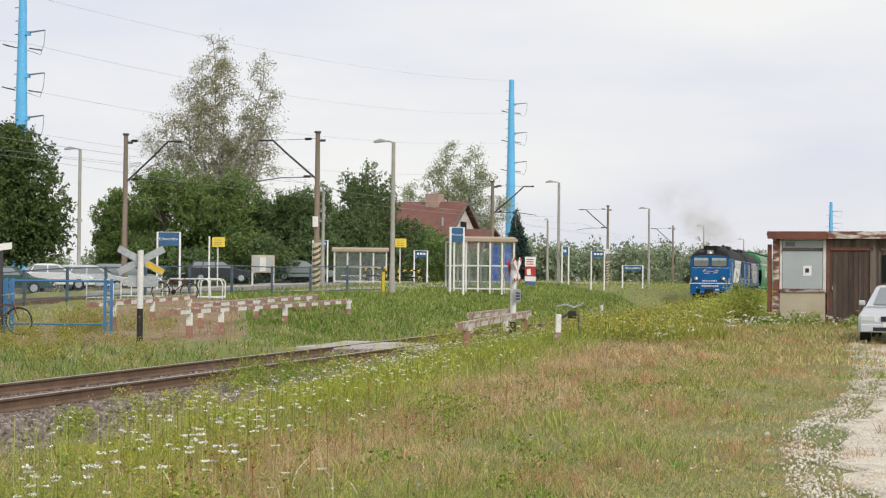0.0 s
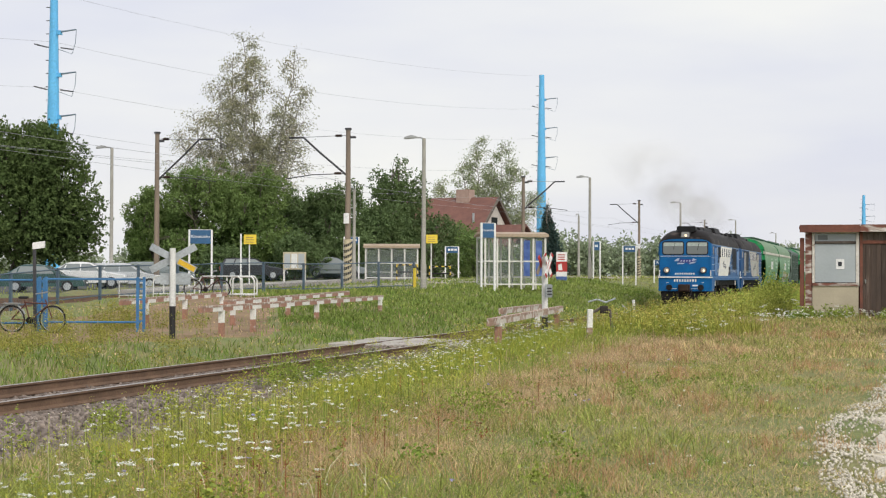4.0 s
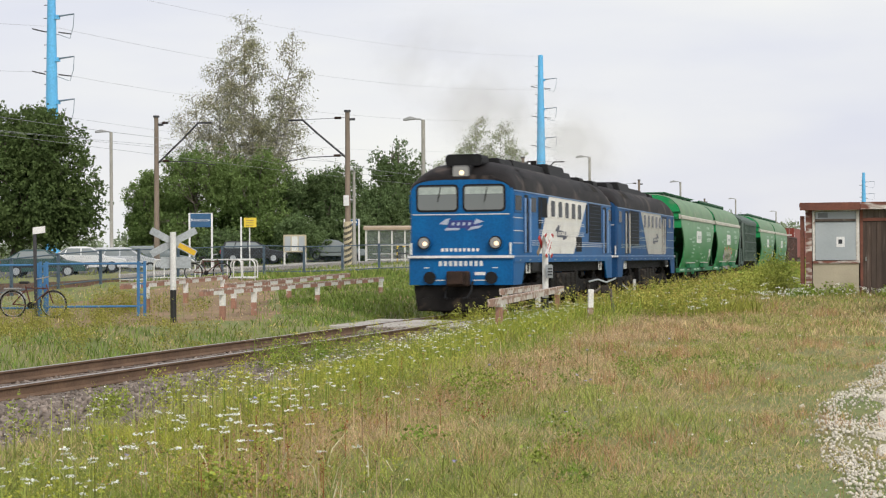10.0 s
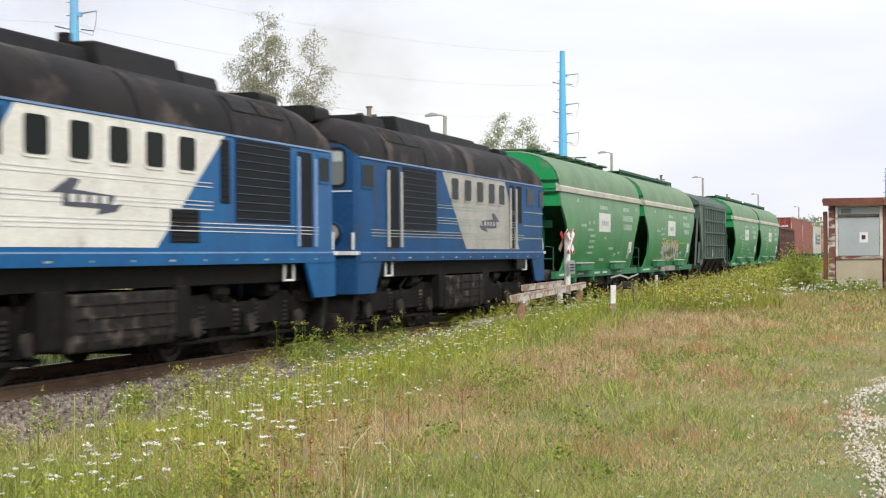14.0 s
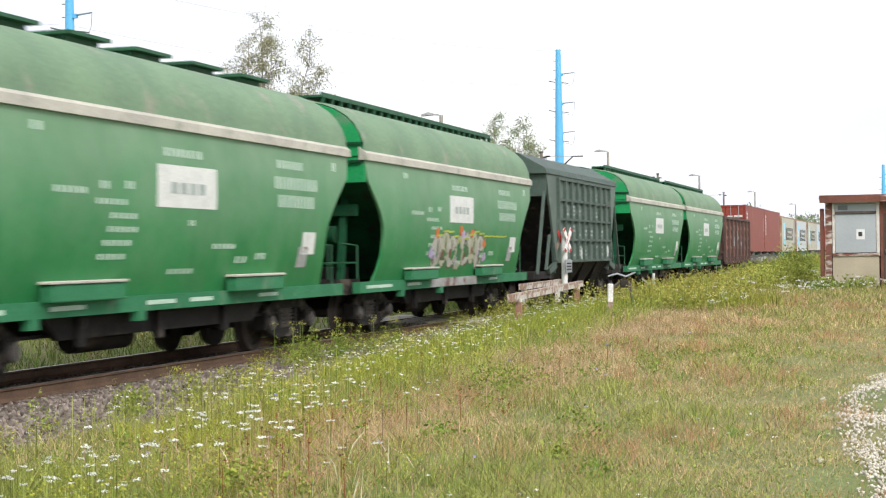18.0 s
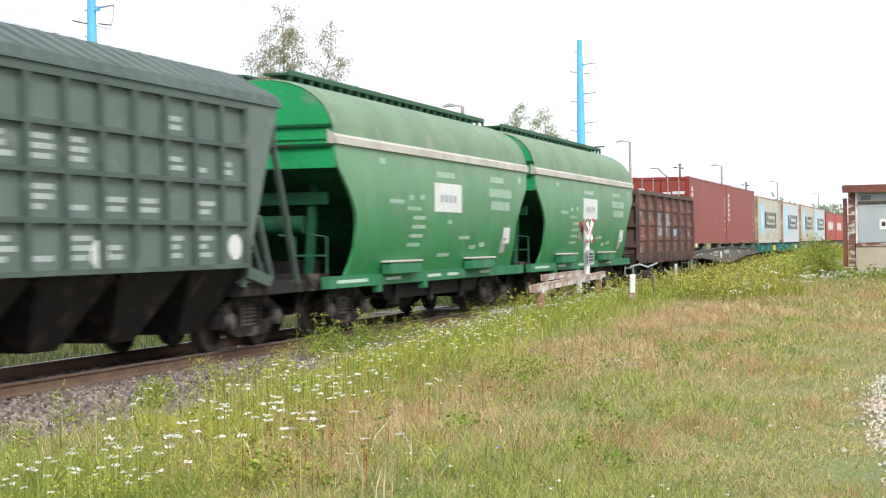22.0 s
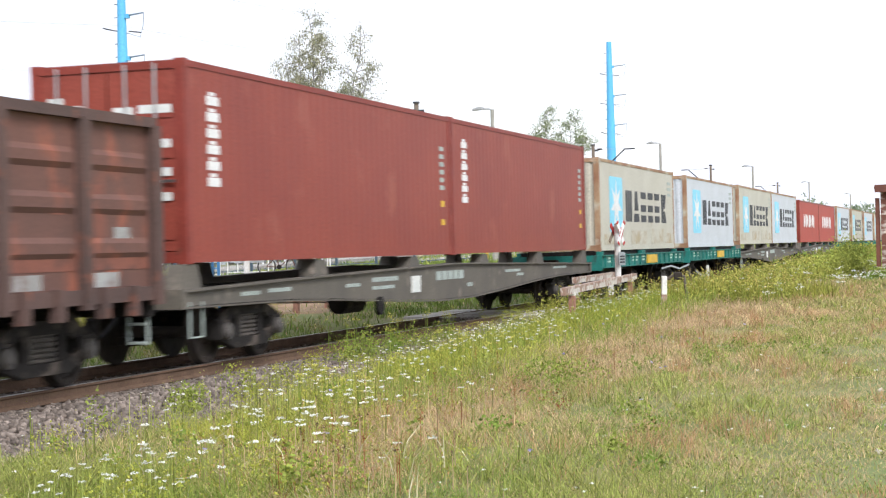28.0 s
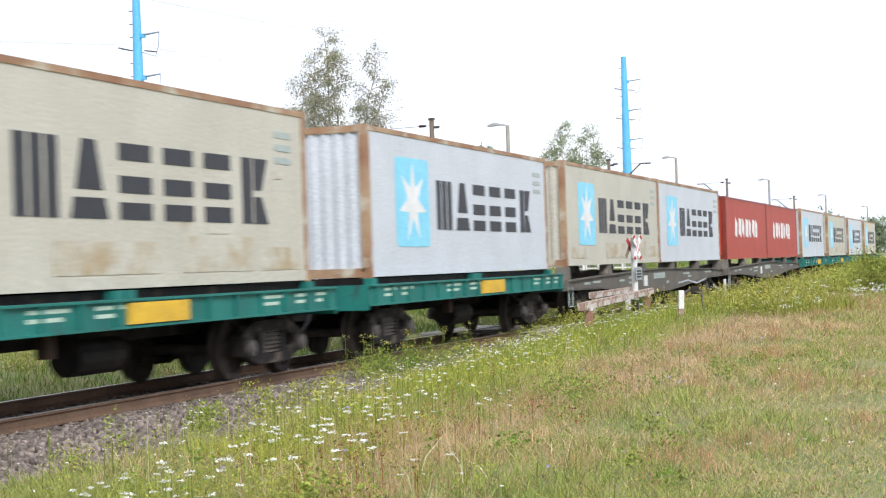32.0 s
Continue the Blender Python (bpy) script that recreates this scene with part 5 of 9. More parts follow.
def short_flat():
    L = 14.62
    fw = thing("container_flat_wagon", "teal green container flat wagon with yellow plates", "wagon", "container wagons of the train")
    for sx in (-1, 1):
        x = sx * 1.40
        part("side_beam", Shape().box(*sorted((x - sx * 0.12, x)), 0.62, L - 0.62, 0.98, 1.29), wagon_teal, fw, "teal green side beam")
        part("beam_flange", Shape().box(*sorted((x - sx * 0.2, x + sx * 0.05)), 0.62, L - 0.62, 1.29, 1.32).box(*sorted((x - sx * 0.2, x + sx * 0.05)), 0.62, L - 0.62, 0.95, 0.98), wagon_teal, fw)
        for k in range(16):
            y = 0.9 + k * (L - 1.9) / 15
            part("beam_rib", Shape().box(*sorted((x, x + sx * 0.05)), y, y + 0.05, 0.98, 1.29), wagon_teal, fw)
        fl = (lambda a, b: (a, b)) if sx > 0 else (lambda a, b: (L - b, L - a))
        for y0, y1 in ((7.15, 8.75),):
            a, b = fl(y0, y1)
            part("yellow_plate", Shape().box(*sorted((x, x + sx * 0.056)), a, b, 1.00, 1.27), yellow_paint, fw, "yellow side plate")
        mk = Shape()
        for y, w in ((1.4, 0.6), (2.3, 0.6), (4.9, 0.9), (6.4, 0.7), (11.2, 0.7), (12.4, 0.5), (13.2, 0.4)):
            a, b = fl(y, y + w)
            mk.box(*sorted((x, x + sx * 0.004)), a, b, 1.20, 1.25).box(*sorted((x, x + sx * 0.004)), a, b - 0.15, 1.10, 1.15)
        tagged(part("lettering", mk, mark_white, fw), "", "", "", "stuff")
        for y in (1.25, 7.2, 7.5, 13.3):
            part("container_spigot", Shape().box(*sorted((x - sx * 0.35, x - sx * 0.12)), y - 0.12, y + 0.12, 1.29, 1.428), wagon_teal, fw)
    part("deck", Shape().box(-1.28, 1.28, 0.62, L - 0.62, 1.21, 1.29), steel_grime, fw)
    # dark block added to keep the gap under the container shaded
    part("deck_beam", Shape().box(-1.12, 1.12, 1.0, L - 1.0, 1.29, 1.425), steel_dark, fw)
    part("centre_sill", Shape().box(-0.25, 0.25, 0.6, L - 0.6, 0.72, 1.26), steel_dark, fw)
    for d, y in ((1, 0.0), (-1, L)):
        part("headstock", Shape().box(-1.40, 1.40, min(y + d * 0.58, y + d * 0.64), max(y + d * 0.58, y + d * 0.64), 0.88, 1.32), wagon_teal, fw)
        coupler(fw, y, d)
    part("brake_tank", Shape().tube([(0.7, 6.8, 0.60), (0.7, 8.0, 0.60)], 0.24, 12), steel_dark, fw)
    part("brake_lever", Shape().box(1.05, 1.2, 5.6, 5.8, 0.66, 1.02), plow_rust, fw)
    bogie(fw, 2.45), bogie(fw, L - 2.45)
    return fw


# distance behind the leading end, whether it runs backwards, its length
TRAIN = []


def add_car(ob, u, turned=0.0, z=0.0):
    TRAIN.append((ob, u, turned, z))


add_car(locomotive("blue diesel locomotive with a cream slanted field", loco_blue, loco_white, True), -0.61)
add_car(locomotive("grimy blue diesel locomotive with a dirty cream field", loco_blue_old, loco_white_old, False), 33.33, 180.0)
add_car(grain_hopper("bright green grain hopper wagon with six roof hatches", "hatches"), 33.75)
add_car(grain_hopper("bright green grain hopper wagon with spray-painted letters", "walkway", True), 48.40)
add_car(ribbed_hopper(), 63.05)
green = grain_hopper("bright green grain hopper wagon with a roof walkway", "walkway")
add_car(green, 77.65)
g2 = copy_thing(green, pose(0, 0, 0))
add_car(g2, 92.20)
add_car(gondola(), 106.93)
lf = long_flat()
add_car(lf, 120.82)
RED0 = 121.75
red1 = container("brick red high shipping container with white bars", box_red, box_red_frame, 2.896, True, "column", "brick red containers")
add_car(red1, RED0, 0, 1.482)
red2 = copy_thing(red1, pose(0, 0, 0))
add_car(red2, RED0 + 12.25, 0, 1.482)
cream1 = container("dirty cream shipping container with dark bars and a star panel", box_cream, box_rust, 2.74, False, "star", "pale containers")
pale1 = container("pale grey shipping container with dark bars and a star panel", box_white, box_rust, 2.74, False, "star", "pale containers")
sf = short_flat()
add_car(sf, RED0 + 26.23 - 1.2)
add_car(cream1, RED0 + 26.23, 0, 1.43)
add_car(copy_thing(sf, pose(0, 0, 0)), RED0 + 41.14 - 1.2)
add_car(pale1, RED0 + 41.14, 0, 1.43)
add_car(copy_thing(lf, pose(0, 0, 0)), RED0 + 55.12 - 0.9)
add_car(copy_thing(cream1, pose(0, 0, 0)), RED0 + 55.12, 0, 1.482)
add_car(copy_thing(pale1, pose(0, 0, 0)), RED0 + 67.37, 0, 1.482)
orange = container("bright red shipping container with white script bars", box_orange, box_red_frame, 2.591, False, "script", "bright red containers")
add_car(copy_thing(lf, pose(0, 0, 0)), RED0 + 81.3 - 0.9)
add_car(orange, RED0 + 81.3, 0, 1.482)
add_car(copy_thing(orange, pose(0, 0, 0)), RED0 + 93.55, 0, 1.482)
for k, box in enumerate((pale1, cream1, pale1, cream1)):
    add_car(copy_thing(sf, pose(0, 0, 0)), RED0 + 108.0 + k * 14.9 - 1.2)
    add_car(copy_thing(box, pose(0, 0, 0)), RED0 + 108.0 + k * 14.9, 0, 1.43)

# ---- materials of the place ----
concrete = material("weathered_concrete", (0.40, 0.38, 0.34), (0.30, 0.285, 0.26), 0.85, 1.5, 25, 0.3, c3=(0.22, 0.20, 0.17), amount=0.38)
pole_concrete = material("pale_concrete_pole", (0.36, 0.35, 0.31), (0.28, 0.27, 0.24), 0.85, 1.0, 20, 0.2)
mast_brown = material("brown_stained_mast", (0.26, 0.205, 0.155), (0.165, 0.135, 0.108), 0.85, 0.8, 20, 0.3, stretch=(4, 4, 0.4))
stripe_black = material("black_stripe_paint", (0.02, 0.02, 0.02), None, 0.6, 5, 30, 0.1)
stripe_cream = material("cream_stripe_paint", (0.55, 0.48, 0.32), None, 0.6, 5, 30, 0.1)
sleeper_mat = material("stained_concrete_sleeper", (0.19, 0.155, 0.13), (0.13, 0.10, 0.085), 0.9, 3, 25, 0.3, rnd=0.3)
slab_mat = material("pale_concrete_slab", (0.43, 0.40, 0.36), (0.34, 0.32, 0.285), 0.9, 1.2, 20, 0.3, rnd=0.2, c3=(0.26, 0.24, 0.20), amount=0.36)
barrier_white = material("chipped_white_paint", (0.76, 0.75, 0.71), (0.66, 0.65, 0.61), 0.6, 4, 30, 0.1, c3=(0.40, 0.32, 0.26), amount=0.34, wear=6)
barrier_red = material("faded_red_paint", (0.37, 0.195, 0.135), (0.29, 0.155, 0.11), 0.65, 4, 30, 0.1, c3=(0.52, 0.47, 0.42), amount=0.40, wear=7)
barrier_worn = material("worn_brown_red_paint", (0.35, 0.24, 0.185), (0.28, 0.175, 0.13), 0.75, 6, 30, 0.15, c3=(0.60, 0.56, 0.50), amount=0.50, wear=9)
barrier_pale = material("weathered_pale_paint", (0.62, 0.59, 0.54), (0.52, 0.48, 0.43), 0.7, 6, 30, 0.12, c3=(0.36, 0.28, 0.22), amount=0.42, wear=8)
tube_white = material("white_tube_paint", (0.74, 0.74, 0.72), None, 0.45, 4, 30, 0.05, c3=(0.45, 0.40, 0.34), amount=0.27)
gate_blue = material("light_blue_gate_paint", (0.055, 0.185, 0.38), (0.045, 0.15, 0.31), 0.5, 4, 30, 0.1, c3=(0.12, 0.13, 0.14), amount=0.32)
fence_grey = material("grey_blue_fence_paint", (0.085, 0.125, 0.165), (0.06, 0.09, 0.12), 0.55, 4, 30, 0.1)
sign_blue = material("blue_sign_face", (0.038, 0.115, 0.235), (0.034, 0.10, 0.20), 0.4, 2, 20, 0.02)
sign_back = material("galvanised_sign_back", (0.45, 0.48, 0.50), (0.37, 0.40, 0.42), 0.4, 2, 20, 0.05, metal=0.4)
sign_red = material("red_sign_paint", (0.45, 0.045, 0.04), None, 0.45, 2, 20, 0.02, grain=0.15)
sign_yellow = material("yellow_sign_face", (0.80, 0.60, 0.06), None, 0.45, 2, 20, 0.02, grain=0.15)
pylon_blue = material("sky_blue_pylon_paint", (0.13, 0.47, 0.80), (0.115, 0.42, 0.74), 0.45, 0.3, 6, 0.05)
dark_metal = material("dark_fittings", (0.055, 0.055, 0.06), None, 0.55, 4, 20, 0.1)
pylon_arm = material("grey_blue_arm_paint", (0.17, 0.23, 0.29), None, 0.5, 4, 20, 0.1)
wire_mat = material("overhead_wire", (0.30, 0.31, 0.33), None, 0.5, 1, 10, 0.0)
lamp_grey = material("grey_lamp_housing", (0.42, 0.43, 0.43), None, 0.4, 4, 20, 0.05)
pane = glassy("shelter_pane", (0.26, 0.30, 0.29), 0.10, 0.86)
shelter_frame = material("white_shelter_frame", (0.70, 0.69, 0.64), (0.60, 0.59, 0.54), 0.45, 3, 20, 0.05)
shelter_roof = material("beige_shelter_roof", (0.42, 0.33, 0.24), (0.36, 0.28, 0.20), 0.6, 1, 12, 0.05)
poster_blue = material("blue_poster", (0.03, 0.07, 0.25), (0.10, 0.17, 0.40), 0.5, 3, 20, 0.02)
roof_tile = material("brown_roof_tiles", (0.185, 0.085, 0.065), (0.145, 0.068, 0.054), 0.7, 1.5, 14, 0.3)
render_wall = material("pale_house_render", (0.62, 0.58, 0.52), None, 0.85, 1, 12, 0.1)
brick_chim = material("pinkish_brick", (0.42, 0.30, 0.25), (0.34, 0.24, 0.20), 0.85, 3, 20, 0.2)
shed_wood = material("weathered_dark_brown_planks", (0.090, 0.062, 0.048), (0.060, 0.044, 0.036), 0.9, 2.0, 18, 0.5, stretch=(3, 3, 0.25), c3=(0.17, 0.135, 0.115), amount=0.40, wear=2.5, rnd=0.35)
shed_rust = material("rust_red_fascia", (0.20, 0.075, 0.048), (0.13, 0.052, 0.038), 0.8, 2, 18, 0.3, c3=(0.42, 0.34, 0.29), amount=0.36, wear=3.0)
shed_flaked = material("flaked_red_and_white_paint", (0.20, 0.080, 0.055), (0.14, 0.060, 0.045), 0.8, 2, 18, 0.3, c3=(0.56, 0.52, 0.47), amount=0.50, wear=2.6, stretch=(0.7, 1, 2.5))
shed_pale = material("greyed_plank", (0.155, 0.125, 0.10), (0.10, 0.078, 0.062), 0.9, 2.0, 18, 0.5, stretch=(3, 3, 0.25), c3=(0.27, 0.24, 0.205), amount=0.42, wear=2.5, rnd=0.5)
shed_frame = material("flaking_white_frame", (0.66, 0.63, 0.58), (0.54, 0.50, 0.44), 0.8, 4, 30, 0.3, c3=(0.20, 0.12, 0.08), amount=0.36, wear=6)
shed_pane = material("dusty_window_board", (0.40, 0.435, 0.45), (0.345, 0.38, 0.395), 0.35, 0.9, 14, 0.03, c3=(0.28, 0.30, 0.30), amount=0.34, wear=2.5, grain=0.12)
shed_beige = material("beige_lower_board", (0.45, 0.395, 0.29), (0.38, 0.335, 0.245), 0.75, 1.5, 20, 0.1, c3=(0.25, 0.22, 0.17), amount=0.30, grain=0.15)
tyre = material("tyre_rubber", (0.022, 0.022, 0.022), None, 0.85, 5, 30, 0.2)
car_trim = material("black_car_trim", (0.02, 0.02, 0.022), None, 0.5, 5, 30, 0.05)
car_glass = glassy("car_glass", (0.20, 0.225, 0.225), 0.08)
lens_clear = glassy("car_lamp_lens", (0.55, 0.57, 0.58), 0.1)
bike_frame = material("dark_red_bicycle_paint", (0.11, 0.040, 0.032), None, 0.45, 5, 30, 0.05)
twig_mat = material("grey_brown_bark", (0.17, 0.145, 0.12), (0.12, 0.10, 0.085), 0.9, 3, 25, 0.4)
birch_bark = material("pale_birch_bark", (0.42, 0.40, 0.36), (0.20, 0.185, 0.165), 0.85, 2.0, 18, 0.3, stretch=(1, 1, 2))
dirt = material("trodden_dirt", (0.28, 0.19, 0.115), (0.21, 0.145, 0.085), 0.95, 0.8, 14, 0.6, c3=(0.22, 0.18, 0.07), amount=0.46, wear=1.5)
lime = material("pale_limestone_gravel", (0.60, 0.55, 0.46), (0.47, 0.42, 0.34), 0.95, 2.5, 26, 1.0, c3=(0.44, 0.39, 0.27), amount=0.42, wear=3.0)
lime_stone = material("pale_loose_stones", (0.62, 0.575, 0.49), (0.48, 0.44, 0.36), 0.9, 6, 30, 0.3, island=0.5)
ballast_stone = material("loose_ballast_stone", (0.27, 0.225, 0.190), (0.130, 0.104, 0.086), 0.9, 6, 30, 0.3, island=0.9)
asphalt = material("grey_road_asphalt", (0.10, 0.10, 0.10), (0.075, 0.075, 0.075), 0.9, 1.0, 30, 0.3)
platform_mat = material("pale_platform_paving", (0.38, 0.34, 0.29), (0.31, 0.28, 0.24), 0.9, 0.8, 14, 0.2)


def leafy(name, c1, c2, spread, scale=0.35, c3=None, amount=0.4):
    m = material(name, c1, c2, 0.7, scale, 9, 0.0, island=spread, c3=c3, amount=amount, wear=scale * 2.2)
    b = m.node_tree.nodes["Principled BSDF"]
    b.inputs["Specular IOR Level"].default_value = 0.2
    n, l = m.node_tree.nodes, m.node_tree.links
    t, x = n.new("ShaderNodeBsdfTranslucent"), n.new("ShaderNodeMixShader")
    x.inputs[0].default_value = 0.30
    l.new(b.inputs["Base Color"].links[0].from_socket, t.inputs["Color"])
    l.new(b.outputs[0], x.inputs[1])
    l.new(t.outputs[0], x.inputs[2])
    l.new(x.outputs[0], n["Material Output"].inputs[0])
    return m


oak_leaf = leafy("dark_oak_leaves", (0.085, 0.132, 0.042), (0.120, 0.170, 0.055), 0.5)
shrub_leaf = leafy("mid_green_leaves", (0.152, 0.234, 0.071), (0.190, 0.265, 0.083), 0.5)
dark_leaf = leafy("deep_green_leaves", (0.115, 0.175, 0.068), (0.145, 0.205, 0.080), 0.5)
birch_leaf = leafy("grey_green_birch_leaves", (0.33, 0.345, 0.20), (0.40, 0.385, 0.24), 0.8, c3=(0.44, 0.35, 0.26), amount=0.40)
birch_leaf.node_tree.nodes["Mix Shader"].inputs[0].default_value = 0.5
poplar_leaf = leafy("olive_green_leaves", (0.27, 0.33, 0.17), (0.33, 0.37, 0.20), 0.8)
poplar_leaf.node_tree.nodes["Mix Shader"].inputs[0].default_value = 0.45
fir_leaf = leafy("blue_green_needles", (0.045, 0.080, 0.068), (0.062, 0.105, 0.092), 0.7)
# distance haze is mixed into this leaf colour
far_leaf = leafy("haze_paled_far_leaves", (0.25, 0.31, 0.195), (0.29, 0.34, 0.21), 0.6, 0.1)


def gz(x, y):
    return float(ground_z(x, y, False))


# ---- the crossing ----
slabs = thing("crossing_deck", "pale concrete slabs of the footpath crossing", "crossing")
for xs in ((-1.75, -0.87), (-0.72, 0.0), (0.02, 0.72), (0.87, 1.5)):
    for k in range(3):
        y = 38.0 + k * 1.4 + (0.25 if xs[0] < -0.8 else 0)
        part("slab", Shape().box(TRACK + xs[0], TRACK + xs[1], y, y + 1.36, -0.26, -0.012 - 0.008 * ((k + int(xs[0] * 10)) % 3)), slab_mat, slabs, bevel=0.02)


def striped(shape_fn, n, a, b, parent, name):
    for k in range(n):
        p, q = a + (b - a) * k / n, a + (b - a) * (k + 1) / n
        part(name, shape_fn(p, q), barrier_white if k % 2 else barrier_red, parent)


def barrier(p0, p1, posts, h=0.88, lean=0.0, foot=0.52, pale=False, label="low footpath barrier with a faded red and white rail"):
    """A striped rail on painted posts between two points of the ground."""
    p0, p1 = Vector(p0), Vector(p1)
    d = p1 - p0
    ln = d.length
    a = math.degrees(math.atan2(-d.x, d.y))
    base = gz(*p0)
    ba = thing("footpath_barrier", label, "barrier", "footpath barriers", pose(p0.x, p0.y, base, 0, 0, a))
    rise = gz(*p1) - base
    n = max(6, int(ln / 0.75))
    light, dark = (barrier_pale, barrier_worn) if pale else (barrier_white, barrier_red)
    for k in range(n):
        y0, y1 = ln * k / n, ln * (k + 1) / n
        z0, z1 = h + rise * k / n + lean * k / n, h + rise * (k + 1) / n + lean * (k + 1) / n
        part("rail_panel", Shape().loft([[(-0.05, y, z), (0.05, y, z), (0.05, y, z + 0.10), (-0.05, y, z + 0.10)] for y, z in ((y0, z0), (y1, z1))]), light if k % 2 else dark, ba)
        part("rail_cap", Shape().loft([[(-0.055, y, z), (0.055, y, z), (0.055, y, z + 0.05), (-0.055, y, z + 0.05)] for y, z in ((y0, z0 + 0.10), (y1, z1 + 0.10))]), barrier_worn, ba)
    for u in posts:
        zt = h + (rise + lean) * u
        y = ln * u
        zb = rise * u
        pp = part("post", Shape().box(-0.065, 0.065, y - 0.065, y + 0.065, zb - 0.4, zb + (zt - zb) * foot), barrier_red, ba, "faded red post foot")
        part("post_top", Shape().box(-0.064, 0.064, y - 0.064, y + 0.064, zb + (zt - zb) * foot, zt + 0.02), barrier_white, pp)
    return ba


barrier((-16.1, 36.4), (-17.5, 55.0), (0.085, 0.22, 0.55, 0.985), 0.62, -0.22)
barrier((-18.05, 42.5), (-18.9, 55.5), (0.05, 0.45, 0.9), 0.60, -0.20)
barrier((-19.4, 38.9), (-21.5, 50.7), (0.20, 0.55, 0.95), 0.70, 0.10 - (gz(-21.5, 50.7) - gz(-19.4, 38.9)))
barrier((-8.0, 32.2), (-8.45, 41.6), (0.10, 0.92), 0.69, 0.03, 0.94, True)
barrier((-9.65, 40.0), (-10.15, 46.9), (0.08, 0.92), 0.68 - gz(-9.65, 40.0), gz(-9.65, 40.0) - gz(-10.15, 46.9), 0.52, True)


def cross_sign(x, y, h, turn, front, label, rear=False, arms=1.15, post_w=0.075):
    cs = thing("crossing_sign", label, "sign", "", pose(x, y, gz(x, y), 0, 0, turn))
    split = h * (0.37 if rear else 0.30)
    part("post", Shape().tube([(0, 0, split), (0, 0, h)], post_w, 10), tube_white, cs, smooth=40)
    part("post_foot", Shape().tube([(0, 0, -0.4), (0, 0, split)], post_w, 10), stripe_black, cs, "black lower post")
    for s in (-1, 1):
        c = h * 0.89 + (0.0 if rear else 0.03)
        ang = radians(28) if rear else radians(56)
        u = Vector((math.cos(ang) * s, 0, math.sin(ang)))
        n = Vector((-math.sin(ang) * s, 0, math.cos(ang)))
        y0 = -0.085 - 0.02 * (s > 0) if not rear else 0.085 + 0.02 * (s > 0)
        for k in range(4 if front else 1):
            m = 4 if front else 1
            a, b = -arms / 2 + arms * k / m, -arms / 2 + arms * (k + 1) / m
            w = 0.085 if rear else 0.062
            q = [Vector((0, 0, c)) + u * t + n * v for t, v in ((a, -w), (b, -w), (b, w), (a, w))]
            mt = plain_white if front else sign_back
            part("cross_arm", Shape().loft([[(p.x, yy, p.z) for p in q] for yy in (y0 - 0.008, y0 + 0.008)]), mt, cs, "red and white arm" if front else "galvanised back of a cross arm")
        if front:
            for t0, t1 in ((-arms / 2, -arms * 0.40), (arms * 0.40, arms / 2), (-0.14, 0.14)):
                for v0, v1 in ((-0.062, 0.062),) if abs(t0) > 0.2 else ((0.046, 0.062), (-0.062, -0.046)):
                    q = [Vector((0, 0, c)) + u * t + n * v for t, v in ((t0, v0), (t1, v0), (t1, v1), (t0, v1))]
                    part("red_edge", Shape().loft([[(p.x, yy, p.z) for p in q] for yy in (y0 - 0.013, y0 - 0.0085)]), sign_red, cs)
        if not front and s < 0:
            q = [Vector((0, 0, c)) + u * t + n * v for t, v in ((-arms * 0.48, -0.06), (-arms * 0.12, -0.06), (-arms * 0.12, 0.06), (-arms * 0.48, 0.06))]
            part("reflector", Shape().loft([[(p.x, yy, p.z) for p in q] for yy in (y0 - 0.014, y0 - 0.009)]), yellow_paint, cs, "yellow reflective strip")
    return cs


cs = cross_sign(-16.9, 36.6, 2.20, 18, False, "white crossing sign seen from behind on a black-footed post", True, 1.22)
part("notice_plate", Shape().box(-0.30, 0.42, 0.06, 0.075, 1.33, 1.60), sign_back, cs, "blank grey back of a notice")
cs = cross_sign(-8.41, 39.4, 2.08, 76, True, "red and white crossing sign on a black-footed post", False, 0.66)
for s in (-1, 1):
    q = [(s * (0.22 * t) + v * 0.8, 1.88 + 0.25 * t + v * s * -0.7) for t, v in ((-0.85, -0.05), (0.85, -0.05), (0.85, 0.05), (-0.85, 0.05))]
    part("rear_arm", Shape().prism(q, "y", 0.09 + 0.02 * s, 0.105 + 0.02 * s), mast_brown if s > 0 else sign_red, cs, "dull back arm of the cross")
part("notice_plate", Shape().box(-0.16, 0.16, -0.10, -0.085, 1.12, 1.42), sign_back, cs)
pl = part("white_plate", Shape().box(-0.17, 0.17, -0.12, -0.105, 1.10, 1.40), sign_back, cs, "small white notice")
for z in (1.16, 1.23, 1.30):
    part("writing_bar", Shape().box(-0.12, 0.12, -0.126, -0.121, z, z + 0.035), ink, pl)

post = thing("marker_post", "leaning white and red concrete marker post", "post", "", pose(-6.95, 37.4, gz(-6.95, 37.4), 0, 2, 20))
part("foot", Shape().box(-0.062, 0.062, -0.062, 0.062, -0.3, 0.30), barrier_worn, post)
part("top", Shape().box(-0.06, 0.06, -0.06, 0.06, 0.30, 0.72), barrier_white, post, bevel=0.015)
post = thing("marker_post", "thin white marker post with a small cross", "post", "", pose(-9.6, 60.5, gz(-9.6, 60.5), 0, 0, 12))
part("pole", Shape().tube([(0, 0, -0.2), (0, 0, 1.15)], 0.055, 8), tube_white, post)
for s in (-1, 1):
    part("slat", Shape().prism([(-0.42, 0.72 - s * 0.2), (0.1, 0.72 + s * 0.2), (0.1, 0.79 + s * 0.2), (-0.42, 0.79 - s * 0.2)], "y", -0.03 * s, -0.03 * s + 0.02), sign_back, post)
